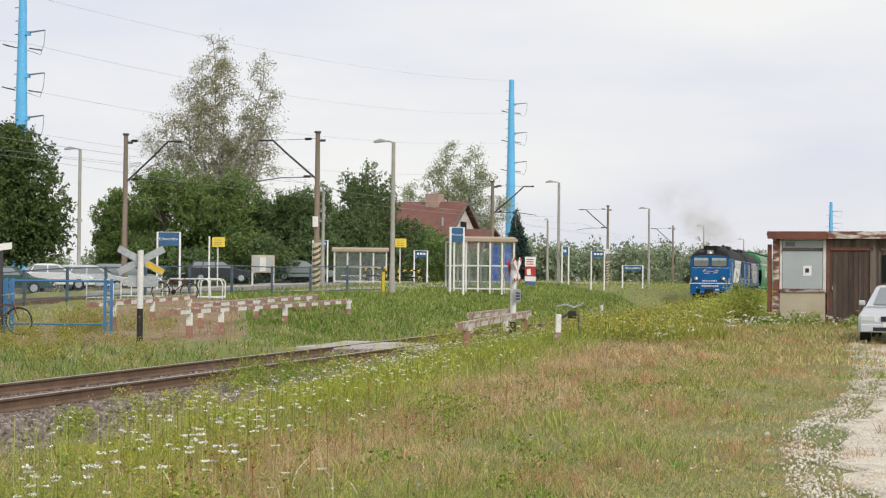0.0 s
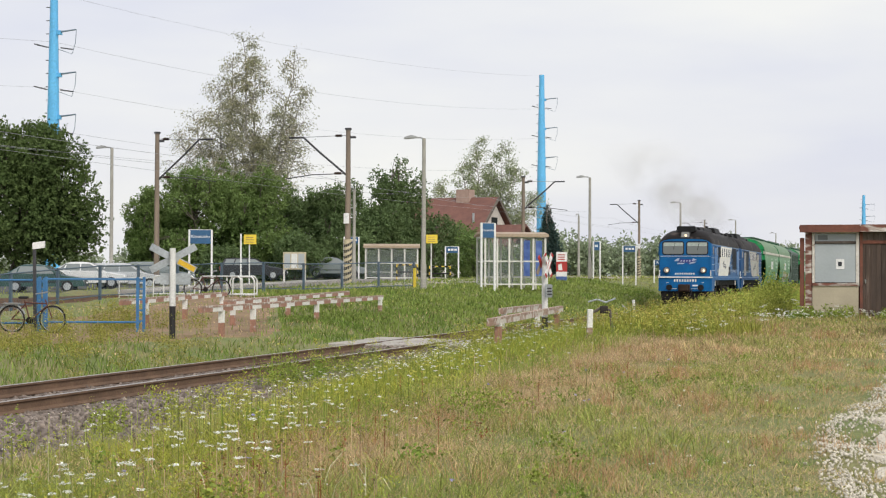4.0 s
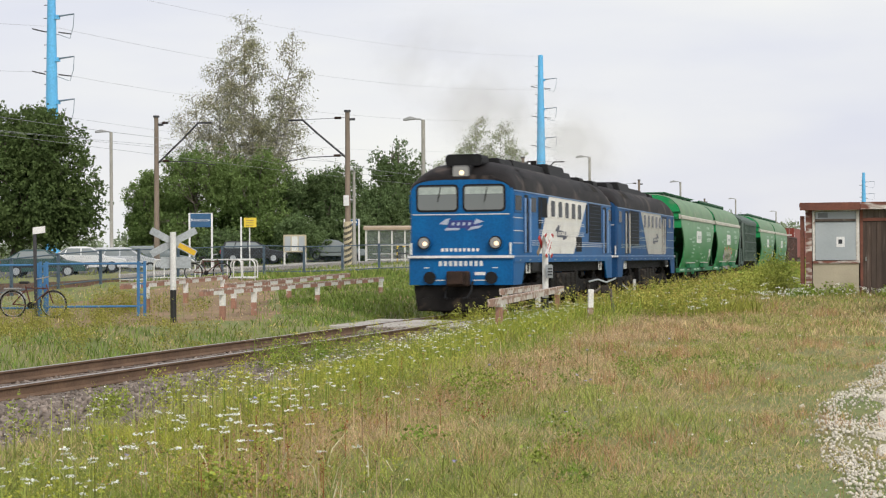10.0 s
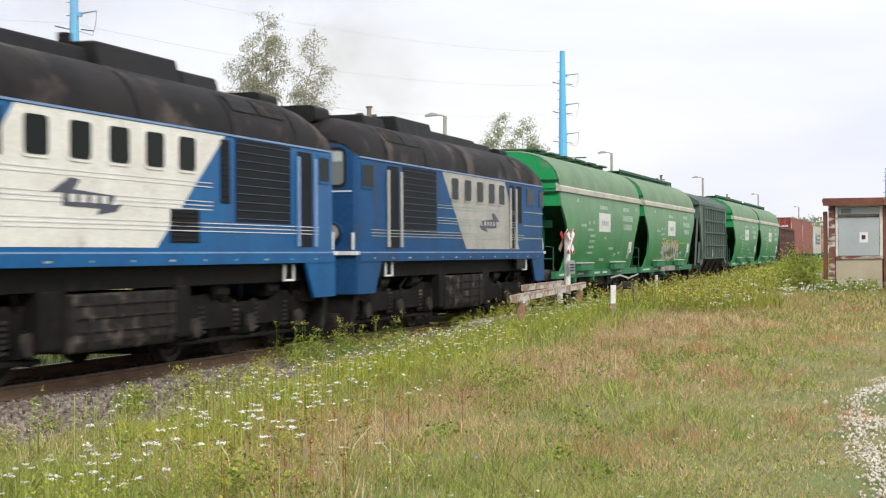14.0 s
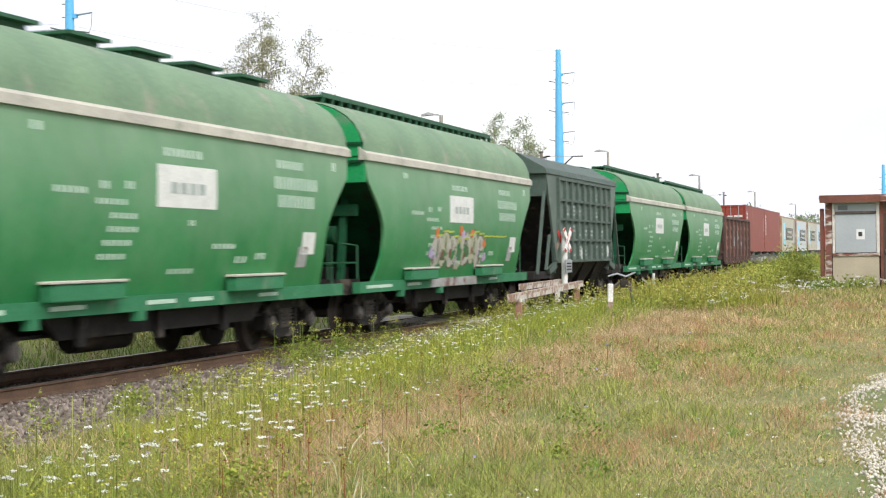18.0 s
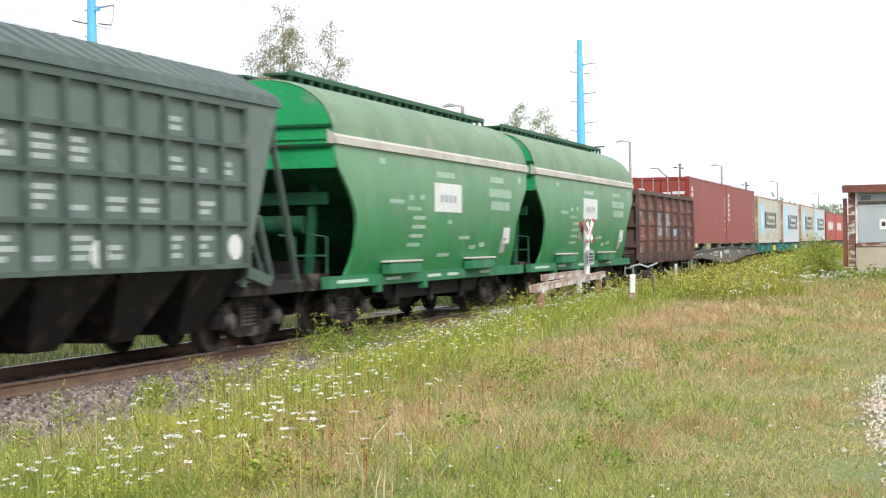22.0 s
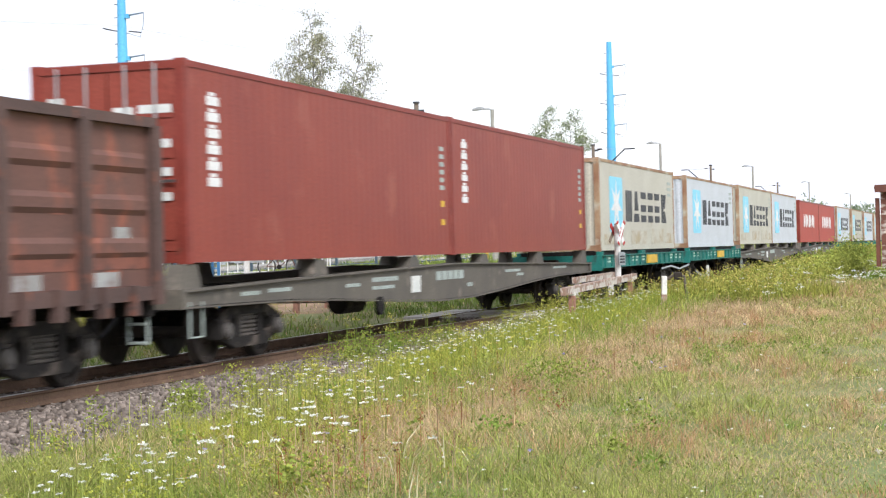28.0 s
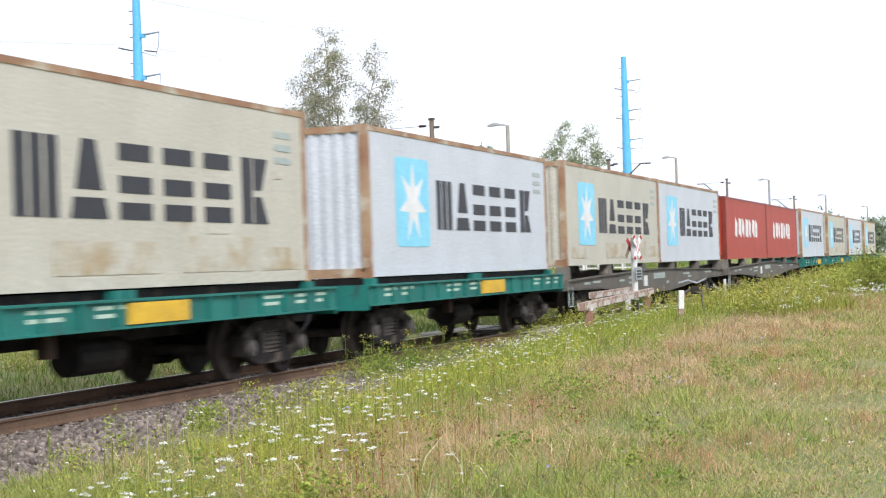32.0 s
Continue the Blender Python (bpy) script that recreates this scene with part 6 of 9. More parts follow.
tangle = thing("bent_rail_lever", "old bent metal lever lying over the weeds", "lever", "", pose(-6.95, 39.0, gz(-6.95, 39.0), 0, 0, 10))
part("upper_bar", Shape().tube([(-0.32, 0, 0.93), (-0.1, 0, 0.99), (0.1, 0, 0.92), (0.33, 0, 1.02)], 0.022, 6), sign_back, tangle)
part("lower_bar", Shape().tube([(-0.3, 0.05, 0.62), (0.0, 0, 0.80), (0.2, 0, 0.74), (0.26, 0, 0.2), (0.26, 0, -0.1)], 0.035, 6), twig_mat, tangle)
part("joint", Shape().box(-0.04, 0.16, -0.08, 0.08, 0.66, 0.84), wheel_steel, tangle, bevel=0.02)
part("stem", Shape().tube([(-0.28, 0, -0.1), (-0.3, 0, 0.62)], 0.03, 6), twig_mat, tangle)


# ---- gates, hoops, fence and bicycles ----
def bicycle(x, y, turn, lean, label):
    bi = thing("bicycle", label, "bicycle", "", pose(x, y, gz(x, y), lean, 0, turn))
    R = 0.33
    hubs = {}
    for nm, cx in (("rear", -0.52), ("front", 0.54)):
        w = part("wheel", Shape().tube([(cx + R * math.cos(a), 0, R + R * math.sin(a)) for a in [2 * math.pi * k / 28 for k in range(29)]], 0.022, 6), tyre, bi)
        part("rim", Shape().tube([(cx + (R - 0.03) * math.cos(a), 0, R + (R - 0.03) * math.sin(a)) for a in [2 * math.pi * k / 28 for k in range(29)]], 0.010, 5), chrome, w)
        sp = Shape()
        for k in range(14):
            a = 2 * math.pi * k / 14
            sp.tube([(cx, 0, R), (cx + (R - 0.03) * math.cos(a), 0, R + (R - 0.03) * math.sin(a))], 0.003, 4)
        part("spokes", sp, chrome, w)
    fr = Shape()
    for a, b in (((-0.52, 0.33), (-0.05, 0.30)), ((-0.05, 0.30), (-0.18, 0.80)), ((-0.18, 0.74), (0.38, 0.72)), ((-0.05, 0.30), (0.40, 0.66)), ((-0.52, 0.33), (-0.16, 0.70)), ((0.36, 0.82), (0.54, 0.33))):
        fr.tube([(a[0], 0, a[1]), (b[0], 0, b[1])], 0.018, 6)
    part("frame", fr, bike_frame, bi, "dark red tube frame")
    part("saddle", Shape().box(-0.32, -0.08, -0.06, 0.06, 0.84, 0.90), tyre, bi, bevel=0.02)
    part("handlebar", Shape().tube([(0.22, -0.28, 0.98), (0.36, -0.2, 1.0), (0.34, 0, 0.98), (0.36, 0.2, 1.0), (0.22, 0.28, 0.98)], 0.014, 6), chrome, bi)
    part("crank", Shape().tube([(-0.05, -0.02, 0.30), (-0.05, 0.02, 0.30)], 0.09, 14), steel_dark, bi)
    part("luggage_rack", Shape().box(-0.72, -0.30, -0.07, 0.07, 0.71, 0.73), chrome, bi)
    part("mudguard", Shape().tube([(-0.52 + 0.37 * math.cos(a), 0, R + 0.37 * math.sin(a)) for a in [radians(20 + 16 * k) for k in range(10)]], 0.02, 4), sign_back, bi)
    return bi


bicycle(-20.95, 37.15, 8, 4, "old dark red bicycle leaning by the blue gate")
bicycle(-25.2, 57.6, 20, 3, "dark bicycle parked behind the white hoop rails")


def blue_gate(x0, y0, x1, y1, closed):
    d = Vector((x1 - x0, y1 - y0))
    ln = d.length
    g = thing("footpath_gate", "light blue tubular footpath gate", "gate", "blue gates", pose(x0, y0, gz(x0, y0), 0, 0, math.degrees(math.atan2(d.y, d.x))))
    for z in (0.24, 1.32):
        part("rail", Shape().tube([(0, 0, z), (ln, 0, z)], 0.028, 8), gate_blue, g)
    for x in (0.0, ln):
        for dx in (-0.08, 0.08):
            part("post", Shape().box(x + dx - 0.035, x + dx + 0.035, -0.035, 0.035, -0.3, 1.38), gate_blue, g)
        for z in (0.25, 0.52, 0.79, 1.06, 1.26):
            part("post_rung", Shape().box(x - 0.08, x + 0.08, -0.02, 0.02, z, z + 0.04), gate_blue, g)
    return g


blue_gate(-24.3, 36.6, -20.95, 37.6, True)
blue_gate(-20.90, 37.6, -18.6, 38.4, True)


def hoop_rail(p0, p1, n):
    d = Vector(p1) - Vector(p0)
    w = d.length
    h = thing("hoop_rail", "white tubular hoop railing beside the path", "railing", "white hoop rails", pose(p0[0], p0[1], gz(*p0) - 0.10, 0, 0, math.degrees(math.atan2(d.y, d.x))))
    part("hoop", Shape().tube([(0, 0, -0.2), (0, 0, 0.74), (0.05, 0, 0.84), (0.15, 0, 0.90), (w - 0.15, 0, 0.90), (w - 0.05, 0, 0.84), (w, 0, 0.74), (w, 0, -0.2)], 0.030, 8), tube_white, h)
    part("lower_bar", Shape().tube([(0, 0, 0.22), (w, 0, 0.22)], 0.026, 6), tube_white, h)
    for k in range(1, n):
        part("upright", Shape().tube([(w * k / n, 0, 0.22), (w * k / n, 0, 0.90)], 0.022, 6), tube_white, h)
    return h


for hp0, hp1, hn in (((-29.2, 58.4), (-27.9, 58.0), 1), ((-28.0, 58.9), (-26.1, 58.5), 4), ((-25.9, 58.5), (-24.0, 58.0), 3), ((-24.7, 58.9), (-24.0, 59.6), 1), ((-24.6, 58.4), (-23.5, 58.1), 2)):
    hoop_rail(hp0, hp1, hn)


def fence(x0, y0, x1, y1, n, label):
    f = thing("railing_fence", label, "fence", "yard fences", pose(x0, y0, 0))
    for k in range(n + 1):
        x, y = (x1 - x0) * k / n, (y1 - y0) * k / n
        zb = gz(x0 + x, y0 + y)
        part("post", Shape().box(x - 0.045, x + 0.045, y - 0.045, y + 0.045, zb - 0.3, zb + 1.28), fence_grey, f)
        if k < n:
            xx, yy = (x1 - x0) * (k + 1) / n, (y1 - y0) * (k + 1) / n
            z2 = gz(x0 + xx, y0 + yy)
            for h in (1.24, 0.16):
                part("rail", Shape().tube([(x, y, zb + h), (xx, yy, z2 + h)], 0.024, 6), fence_grey, f)
            net, m = Shape(), int(math.hypot(xx - x, yy - y) / 0.16)
            q0, q1, rise = Vector((x, y, zb + 0.16)), Vector((xx, yy, z2 + 0.16)), 1.08
            for j in range(-7, m):
                for up in (0, 1):
                    a, b = max(0, j), min(m, j + 7)
                    za, zc = rise * (a - j) / 7, rise * (b - j) / 7
                    net.tube([q0.lerp(q1, a / m) + Vector((0, 0, rise - za if up else za)), q0.lerp(q1, b / m) + Vector((0, 0, rise - zc if up else zc))], 0.0035, 3)
            tagged(part("wire_mesh", net, fence_grey, f), "", "", "", "stuff")
    return f


slab = Shape().loft([[(-35.1, y, gz(-34, y) - 0.7), (-35.1, y, gz(-34, y)), (-32.9, y, gz(-34, y)), (-32.9, y, gz(-34, y) - 0.7)] for y in np.arange(70, 124, 4.0)])
tagged(part("island_platform", slab, concrete), "low concrete platform between the rear tracks", "platform", "", "structure")
fence(-28.7, 46.3, -28.6, 62.0, 5, "grey-blue wire mesh fence along the rear track")
fence(-28.5, 62.2, -22.0, 74.0, 6, "grey-blue wire mesh fence beside the platform path")
sg = thing("notice_post", "small white plate on a dark leaning post", "sign", "", pose(-21.0, 37.4, gz(-21.0, 37.4), 0, 0, 10))
part("pole", Shape().prism([(-0.035, -0.2), (0.035, -0.2), (-0.005, 2.24), (-0.075, 2.24)], "y", -0.03, 0.03), dark_metal, sg)
part("plate", Shape().prism([(-0.07, 2.06), (0.25, 2.10), (0.25, 2.27), (-0.07, 2.23)], "y", -0.05, -0.035), plain_white, sg)


# ---- the station beyond the track ----
def slab_thing(name, label, cat, x0, x1, y0, y1, z0, z1, mt):
    return tagged(part(name, Shape().box(x0, x1, y0, y1, z0, z1), mt), label, cat, "", "structure")


def strip(name, label, x0, x1, ys, lift, mt):
    """A sheet that follows the ground along the line."""
    s = Shape()
    s.loft([[(x0 + (x1 - x0) * k / 6, y, gz(x0 + (x1 - x0) * k / 6, y) + lift * (1 if 0 < k < 6 else 0.1)) for k in range(7)] for y in ys], closed=False)
    return tagged(part(name, s, mt), label, name.replace("_", " "), "", "structure")


def patch(name, label, outline_x, mt, lift=0.03, seed=1):
    """A ragged sheet over the ground; outline_x gives its two edges for every y."""
    rg = random.Random(seed)
    s = Shape()
    s.loft([[(a + (b - a) * k / 8 + (rg.uniform(-0.25, 0.25) if k in (0, 8) else 0), y, gz(a + (b - a) * k / 8, y) + (lift if 0 < k < 8 else -0.06)) for k in range(9)] for y, a, b in outline_x], closed=False)
    return tagged(part(name, s, mt), label, name.replace("_", " "), "", "structure")


patch("dirt_path", "trodden brown dirt path to the crossing", [(y, -25.5, np.interp(y, [30.5, 33, 36, 39, 42, 46, 58], [-19.0, -17.2, -15.8, -14.6, -15.2, -17.8, -22.0])) for y in np.arange(30.5, 60, 0.75)], dirt, 0.035, 3)
rear = thing("rear_track", "rear railway track with rusty rails on pale stones", "track")
part("bed", Shape().loft([[(x, y, z + gz(-33, y) - 0.52) for x, z in ((-38.2, 0.02), (-37.4, 0.14), (-29.9, 0.14), (-29.2, 0.02))] for y in np.arange(30, 240, 6.0)], closed=False), ballast_mat, rear)
for x in (-31.0, -32.44, -34.6, -36.04):
    part("rail", Shape().loft([[(x + a, y, gz(-33, y) - 0.20 + b) for a, b in ((-0.05, -0.16), (0.05, -0.16), (0.036, 0), (-0.036, 0))] for y in np.arange(30, 240, 6.0)]), rail_rust, rear)
plat = strip("platform", "low paved platform beside the rear track", -27.6, -21.6, np.arange(72, 170, 7.0), 0.08, platform_mat)
platf = strip("far_platform", "low paved platform behind the rear track", -41.5, -38.2, np.arange(114, 150, 6.0), 0.3, platform_mat)
strip("parking_yard", "grey asphalt parking yard", -62, -40.6, np.arange(60, 118, 6.0), 0.05, asphalt)


def lamp_post(x, y, h, turn, label="grey concrete street lamp with a flat arm", z=None):
    l = thing("street_lamp", label, "street lamp", "station lamps", pose(x, y, gz(x, y) if z is None else z, 0, 0, turn))
    part("pole", Shape().tube([(0, 0, -0.3), (0, 0, 1.2), (0, 0, 1.25), (0, 0, h)], 0.15, 10, 0.085), pole_concrete, l, smooth=40)
    part("arm", Shape().tube([(0, 0, h - 0.05), (-0.15, 0, h + 0.04), (-0.55, 0, h + 0.06)], 0.04, 6), lamp_grey, l)
    part("lamp_head", Shape().prism([(-0.95, -0.02), (-0.40, 0.02), (-0.38, 0.12), (-0.60, 0.17), (-0.92, 0.08)], "y", -0.12, 0.12).moved(pose(0, 0, h)), lamp_grey, l, bevel=0.02)
    return l


lamp_post(-21.33, 73.3, 7.0, 0)
lamp_post(-20.93, 112.8, 7.0, 0)
lamp_post(-19.45, 149.2, 6.9, 0)
lamp_post(-20.5, 210, 7.3, 0)
lamp_post(-19.4, 262, 7.2, 0)
lamp_post(-42.5, 84.0, 7.8, 0, z=0.9)
lamp_post(-32.0, 95.0, 5.6, 90, "thin grey lamp pole behind the mast")
lamp_post(-28.4, 147.6, 5.6, 90, "thin grey lamp pole far along the platform")


def mast(x, y, h, side, striped_foot, label, z=None):
    m = thing("catenary_mast", label, "mast", "catenary masts", pose(x, y, gz(x, y) if z is None else z))
    part("pole", Shape().tube([(0, 0, -0.4), (0, 0, h * 0.5), (0, 0, h)], 0.165, 12, 0.12), mast_brown, m, smooth=40)
    part("cap", Shape().tube([(0, 0, h), (0, 0, h + 0.1)], 0.18, 10), dark_metal, m)
    if striped_foot:
        for k in range(8):
            z0 = 0.02 + k * 0.30
            rings = []
            for j in range(13):
                a = 2 * math.pi * j / 12
                rings.append([(0.222 * math.cos(a), 0.222 * math.sin(a), z0 + 0.12 * math.sin(a + 0.6) + dz) for dz in (0.0, 0.15)])
            part("stripe", Shape().loft(rings, closed=False), stripe_black, m)
        part("cream_band", Shape().tube([(0, 0, 0.0), (0, 0, 2.42)], 0.217, 12), stripe_cream, m)
        part("notice", Shape().box(-0.15, 0.15, -0.26, -0.24, 3.25, 3.8), plain_white, m)
    s = side
    part("strut", Shape().tube([(0, 0, h * 0.70), (s * 1.6, 0, h * 0.86), (s * 2.5, 0, h * 0.957), (s * 3.3, 0, h * 0.957)], 0.055, 6), dark_metal, m, "dark cantilever arm")
    part("stay", Shape().tube([(0, 0, h * 0.965), (s * 3.0, 0, h * 0.957)], 0.018, 5), wire_mat, m)
    part("contact_arm", Shape().tube([(0, 0, h * 0.72), (s * 2.0, 0, h * 0.715), (s * 3.5, 0, h * 0.69)], 0.025, 5), dark_metal, m)
    for u, zz in ((0.35, 0.964), (0.4, 0.722)):
        part("insulator", Shape().tube([(s * u, 0, h * zz), (s * (u + 0.35), 0, h * zz)], 0.07, 8), plow_rust, m)
    part("side_peg", Shape().box(-0.04, 0.42, -0.03, 0.03, h * 0.945, h * 0.960), dark_metal, m)
    return m


mast(-28.24, 82.8, 8.18, -1, True, "brown catenary mast with a black striped foot")
mast(-39.85, 84.2, 8.68, 1, False, "brown catenary mast with a dark cantilever arm")
mast(-28.8, 126.8, 8.4, 1, False, "brown catenary mast with a dark cantilever arm", 1.0)
mast(-28.8, 185.4, 8.6, -1, True, "brown catenary mast with a black striped foot", 1.6)
mast(-29.0, 250, 8.6, -1, False, "brown catenary mast with a dark cantilever arm", 1.6)


def text_mesh(body, size, name):
    cu = bpy.data.curves.new(name, "FONT")
    cu.body, cu.size, cu.align_x, cu.align_y, cu.extrude = body, size, "CENTER", "CENTER", 0.003
    tmp = bpy.data.objects.new(name, cu)
    scene.collection.objects.link(tmp)
    me = bpy.data.meshes.new_from_object(tmp.evaluated_get(bpy.context.evaluated_depsgraph_get()))
    bpy.data.objects.remove(tmp)
    return me


name_text = text_mesh("Klimontów", 1.0, "station_name")
name_text.materials.append(plain_white)


def name_board(x, y, w, h, top, turn, text_size, label, z=None, bars_only=0):
    b = thing("station_sign", label, "sign", "station signs", pose(x, y, gz(x, y) if z is None else z, 0, 0, turn))
    for s in (-1, 1):
        part("post", Shape().box(s * w / 2 - 0.045, s * w / 2 + 0.045, -0.045, 0.045, -0.3, top), plain_white, b)
    p = part("board", Shape().box(-w / 2 + 0.045, w / 2 - 0.045, -0.03, 0.03, top - h, top - 0.02), sign_blue, b, "blue enamel board")
    part("board_edge", Shape().box(-w / 2 + 0.045, w / 2 - 0.045, -0.034, 0.034, top - 0.025, top), plain_white, p)
    if bars_only:
        for k in range(bars_only):
            part("writing_bar", Shape().box(-w * 0.3 + k * w * 0.24, -w * 0.3 + k * w * 0.24 + w * 0.17, -0.036, -0.031, top - h * 0.66, top - h * 0.36), plain_white, p)
    else:
        t = part("lettering", name_text, None, p)
        t.matrix_basis = Matrix.Translation((0, -0.034, top - h / 2)) @ Matrix.Rotation(radians(90), 4, "X") @ Matrix.Scale(text_size, 4)
    return b


name_board(-33.6, 76.0, 1.10, 0.70, 2.86, 18, 0.21, "blue station name board on white posts")
name_board(-19.36, 77.6, 0.72, 0.72, 3.26, 42, 0.14, "blue station name board on tall white posts")
name_board(-28.4, 104.2, 0.85, 0.42, 2.2, 14, 0, "small blue platform sign on white posts", None, 3)
name_board(-20.4, 112.5, 0.50, 0.60, 2.6, 35, 0, "small blue platform sign on white posts", None, 2)
name_board(-17.9, 111.0, 0.88, 0.42, 2.35, 10, 0, "small blue platform sign on white posts", 1.4, 3)
name_board(-15.6, 111.4, 1.35, 0.36, 1.25, 10, 0.23, "low wide blue station name board", 1.55)
name_board(-34.6, 102.2, 0.95, 0.42, 2.8, 14, 0, "small blue platform sign on white posts", None, 3)
ad = thing("advertising_banner", "white red and blue advertising banner on a stand", "banner", "", pose(-20.7, 102.0, gz(-20.7, 102), 0, 0, 8))
for z0, z1, mt in ((0.0, 0.32, poster_blue), (0.32, 0.62, plain_white), (0.62, 1.25, sign_red), (1.25, 1.85, plain_white)):
    part("field", Shape().box(-0.34, 0.34, -0.03, 0.03, z0, z1), mt, ad)
part("print_shape", Shape().prism([(-0.2, 0.7), (0.05, 0.72), (0.0, 1.12), (-0.22, 1.05)], "y", -0.036, -0.031), plain_white, ad)
for z in (1.36, 1.50, 1.64):
    part("writing_bar", Shape().box(-0.24, 0.20, -0.036, -0.031, z, z + 0.06), sign_red, ad)


def yellow_sign(x, y, h, n):
    s = thing("timetable_sign", "yellow timetable board on a slim post", "sign", "yellow boards", pose(x, y, gz(x, y), 0, 0, 14))
    part("post", Shape().tube([(-0.02, 0.05, -0.2), (-0.02, 0.05, h)], 0.04, 6), tube_white, s)
    part("second_post", Shape().box(-0.52, -0.44, 0.0, 0.08, -0.2, h + 0.05), plain_white, s)
    p = part("board", Shape().box(-0.32, 0.36, -0.03, 0.03, h - 0.52, h), sign_yellow, s)
    for k in range(3):
        part("writing_bar", Shape().box(-0.20, 0.22, -0.036, -0.031, h - 0.42 + k * 0.13, h - 0.395 + k * 0.13), mast_brown, p)


yellow_sign(-34.3, 84.1, 2.74, 2)
yellow_sign(-27.5, 96.2, 2.77, 2)
ib = thing("notice_board", "white framed notice board with papers on posts", "notice board", "", pose(-33.7, 89.4, gz(-33.7, 89.4), 0, 0, 14))
part("case", Shape().box(-0.66, 0.66, -0.06, 0.06, 0.75, 1.75), stripe_cream, ib, bevel=0.02)
for k in range(3):
    part("paper", Shape().box(-0.58 + k * 0.4, -0.24 + k * 0.4, -0.068, -0.062, 0.83, 1.66), shed_pane if k != 1 else mark_panel, ib)
for x in (-0.6, 0.6):
    part("post", Shape().box(x - 0.05, x + 0.05, -0.04, 0.04, -0.2, 0.75), shelter_frame, ib)


def shelter(x, y, w, d, h, turn, label, posters, bays):
    s = thing("waiting_shelter", label, "shelter", "waiting shelters", pose(x, y, gz(x, y) + 0.05, 0, 0, turn))
    roof = []
    for k in range(9):
        a = -0.12 + (d + 0.24) * k / 8
        roof.append((a, h + 0.16 * math.sin(math.pi * k / 8)))
    roof += [(p[0], p[1] - 0.10) for p in reversed(roof)]
    part("roof", Shape().prism(roof, "x", -0.15, w + 0.15), shelter_roof, s, "curved beige roof")
    part("roof_edge", Shape().box(-0.16, w + 0.16, -0.14, -0.10, h - 0.12, h + 0.03), shelter_roof, s)
    for yy in (0.0, d):
        for k in range(bays + 1):
            xx = w * k / bays
            part("post", Shape().box(xx - 0.045, xx + 0.045, yy - 0.045, yy + 0.045, -0.2, h), shelter_frame, s)
        for z in (0.08, h * 0.48, h - 0.12):
            part("rail", Shape().box(0, w, yy - 0.03, yy + 0.03, z - 0.035, z + 0.035), shelter_frame, s)
        for k in range(bays):
            for z0, z1 in ((0.12, h * 0.48 - 0.04), (h * 0.48 + 0.04, h - 0.16)):
                o = part("pane", Shape().box(w * k / bays + 0.05, w * (k + 1) / bays - 0.05, yy - 0.006, yy + 0.006, z0, z1), pane, s)
                o.visible_shadow = False
    for xx in (0.0, w):
        for z in (0.08, h * 0.48, h - 0.12):
            part("rail", Shape().box(xx - 0.03, xx + 0.03, 0, d, z - 0.035, z + 0.035), shelter_frame, s)
        o = part("pane", Shape().box(xx - 0.006, xx + 0.006, 0.06, d - 0.06, 0.12, h - 0.16), pane, s)
        o.visible_shadow = False
    part("bench", Shape().box(0.4, w - 0.4, d - 0.5, d - 0.15, 0.42, 0.48), shelter_frame, s)
    for k in range(posters):
        xx = w * (bays - posters + k) / bays + 0.12
        part("poster", Shape().box(xx, xx + w / bays - 0.3, -0.016, -0.010, 0.5, h - 0.3), poster_blue, s, "blue poster")
    return s


shelter(-20.5, 81.6, 3.1, 2.4, 2.6, 24, "white framed glass waiting shelter with blue posters", 2, 5)
shelter(-34.1, 103.6, 3.4, 1.6, 2.15, 16, "white framed glass waiting shelter with a beige roof", 0, 4)
for x, y in ((-31.0, 100.5), (-29.0, 101.0)):
    yr = thing("crossing_guard_rail", "low yellow and black guard rail", "railing", "yellow guard rails", pose(x, y, gz(x, y), 0, 0, 14))
    part("frame", Shape().tube([(0, 0, -0.7), (0, 0, 0.9), (1.3, 0, 0.9), (1.3, 0, -0.7)], 0.045, 6), sign_yellow, yr)
    part("lower_bar", Shape().tube([(0, 0, 0.45), (1.3, 0, 0.45)], 0.04, 6), stripe_black, yr)
    for k in range(3):
        part("black_band", Shape().box(0.12 + k * 0.42, 0.34 + k * 0.42, -0.05, 0.05, 0.85, 0.95), stripe_black, yr)
    for xx in (0.0, 1.3):
        for z in (0.15, 0.55):
            part("black_band", Shape().box(xx - 0.05, xx + 0.05, -0.05, 0.05, z, z + 0.2), stripe_black, yr)
yb = thing("bollard", "yellow bollard beside the lamp", "bollard", "", pose(-21.9, 73.8, gz(-21.9, 73.8)))
part("body", Shape().tube([(0, 0, -0.2), (0, 0, 1.0)], 0.075, 10), sign_yellow, yb)
part("cap", Shape().tube([(0, 0, 1.0), (0, 0, 1.05)], 0.08, 10, 0.04), stripe_black, yb)


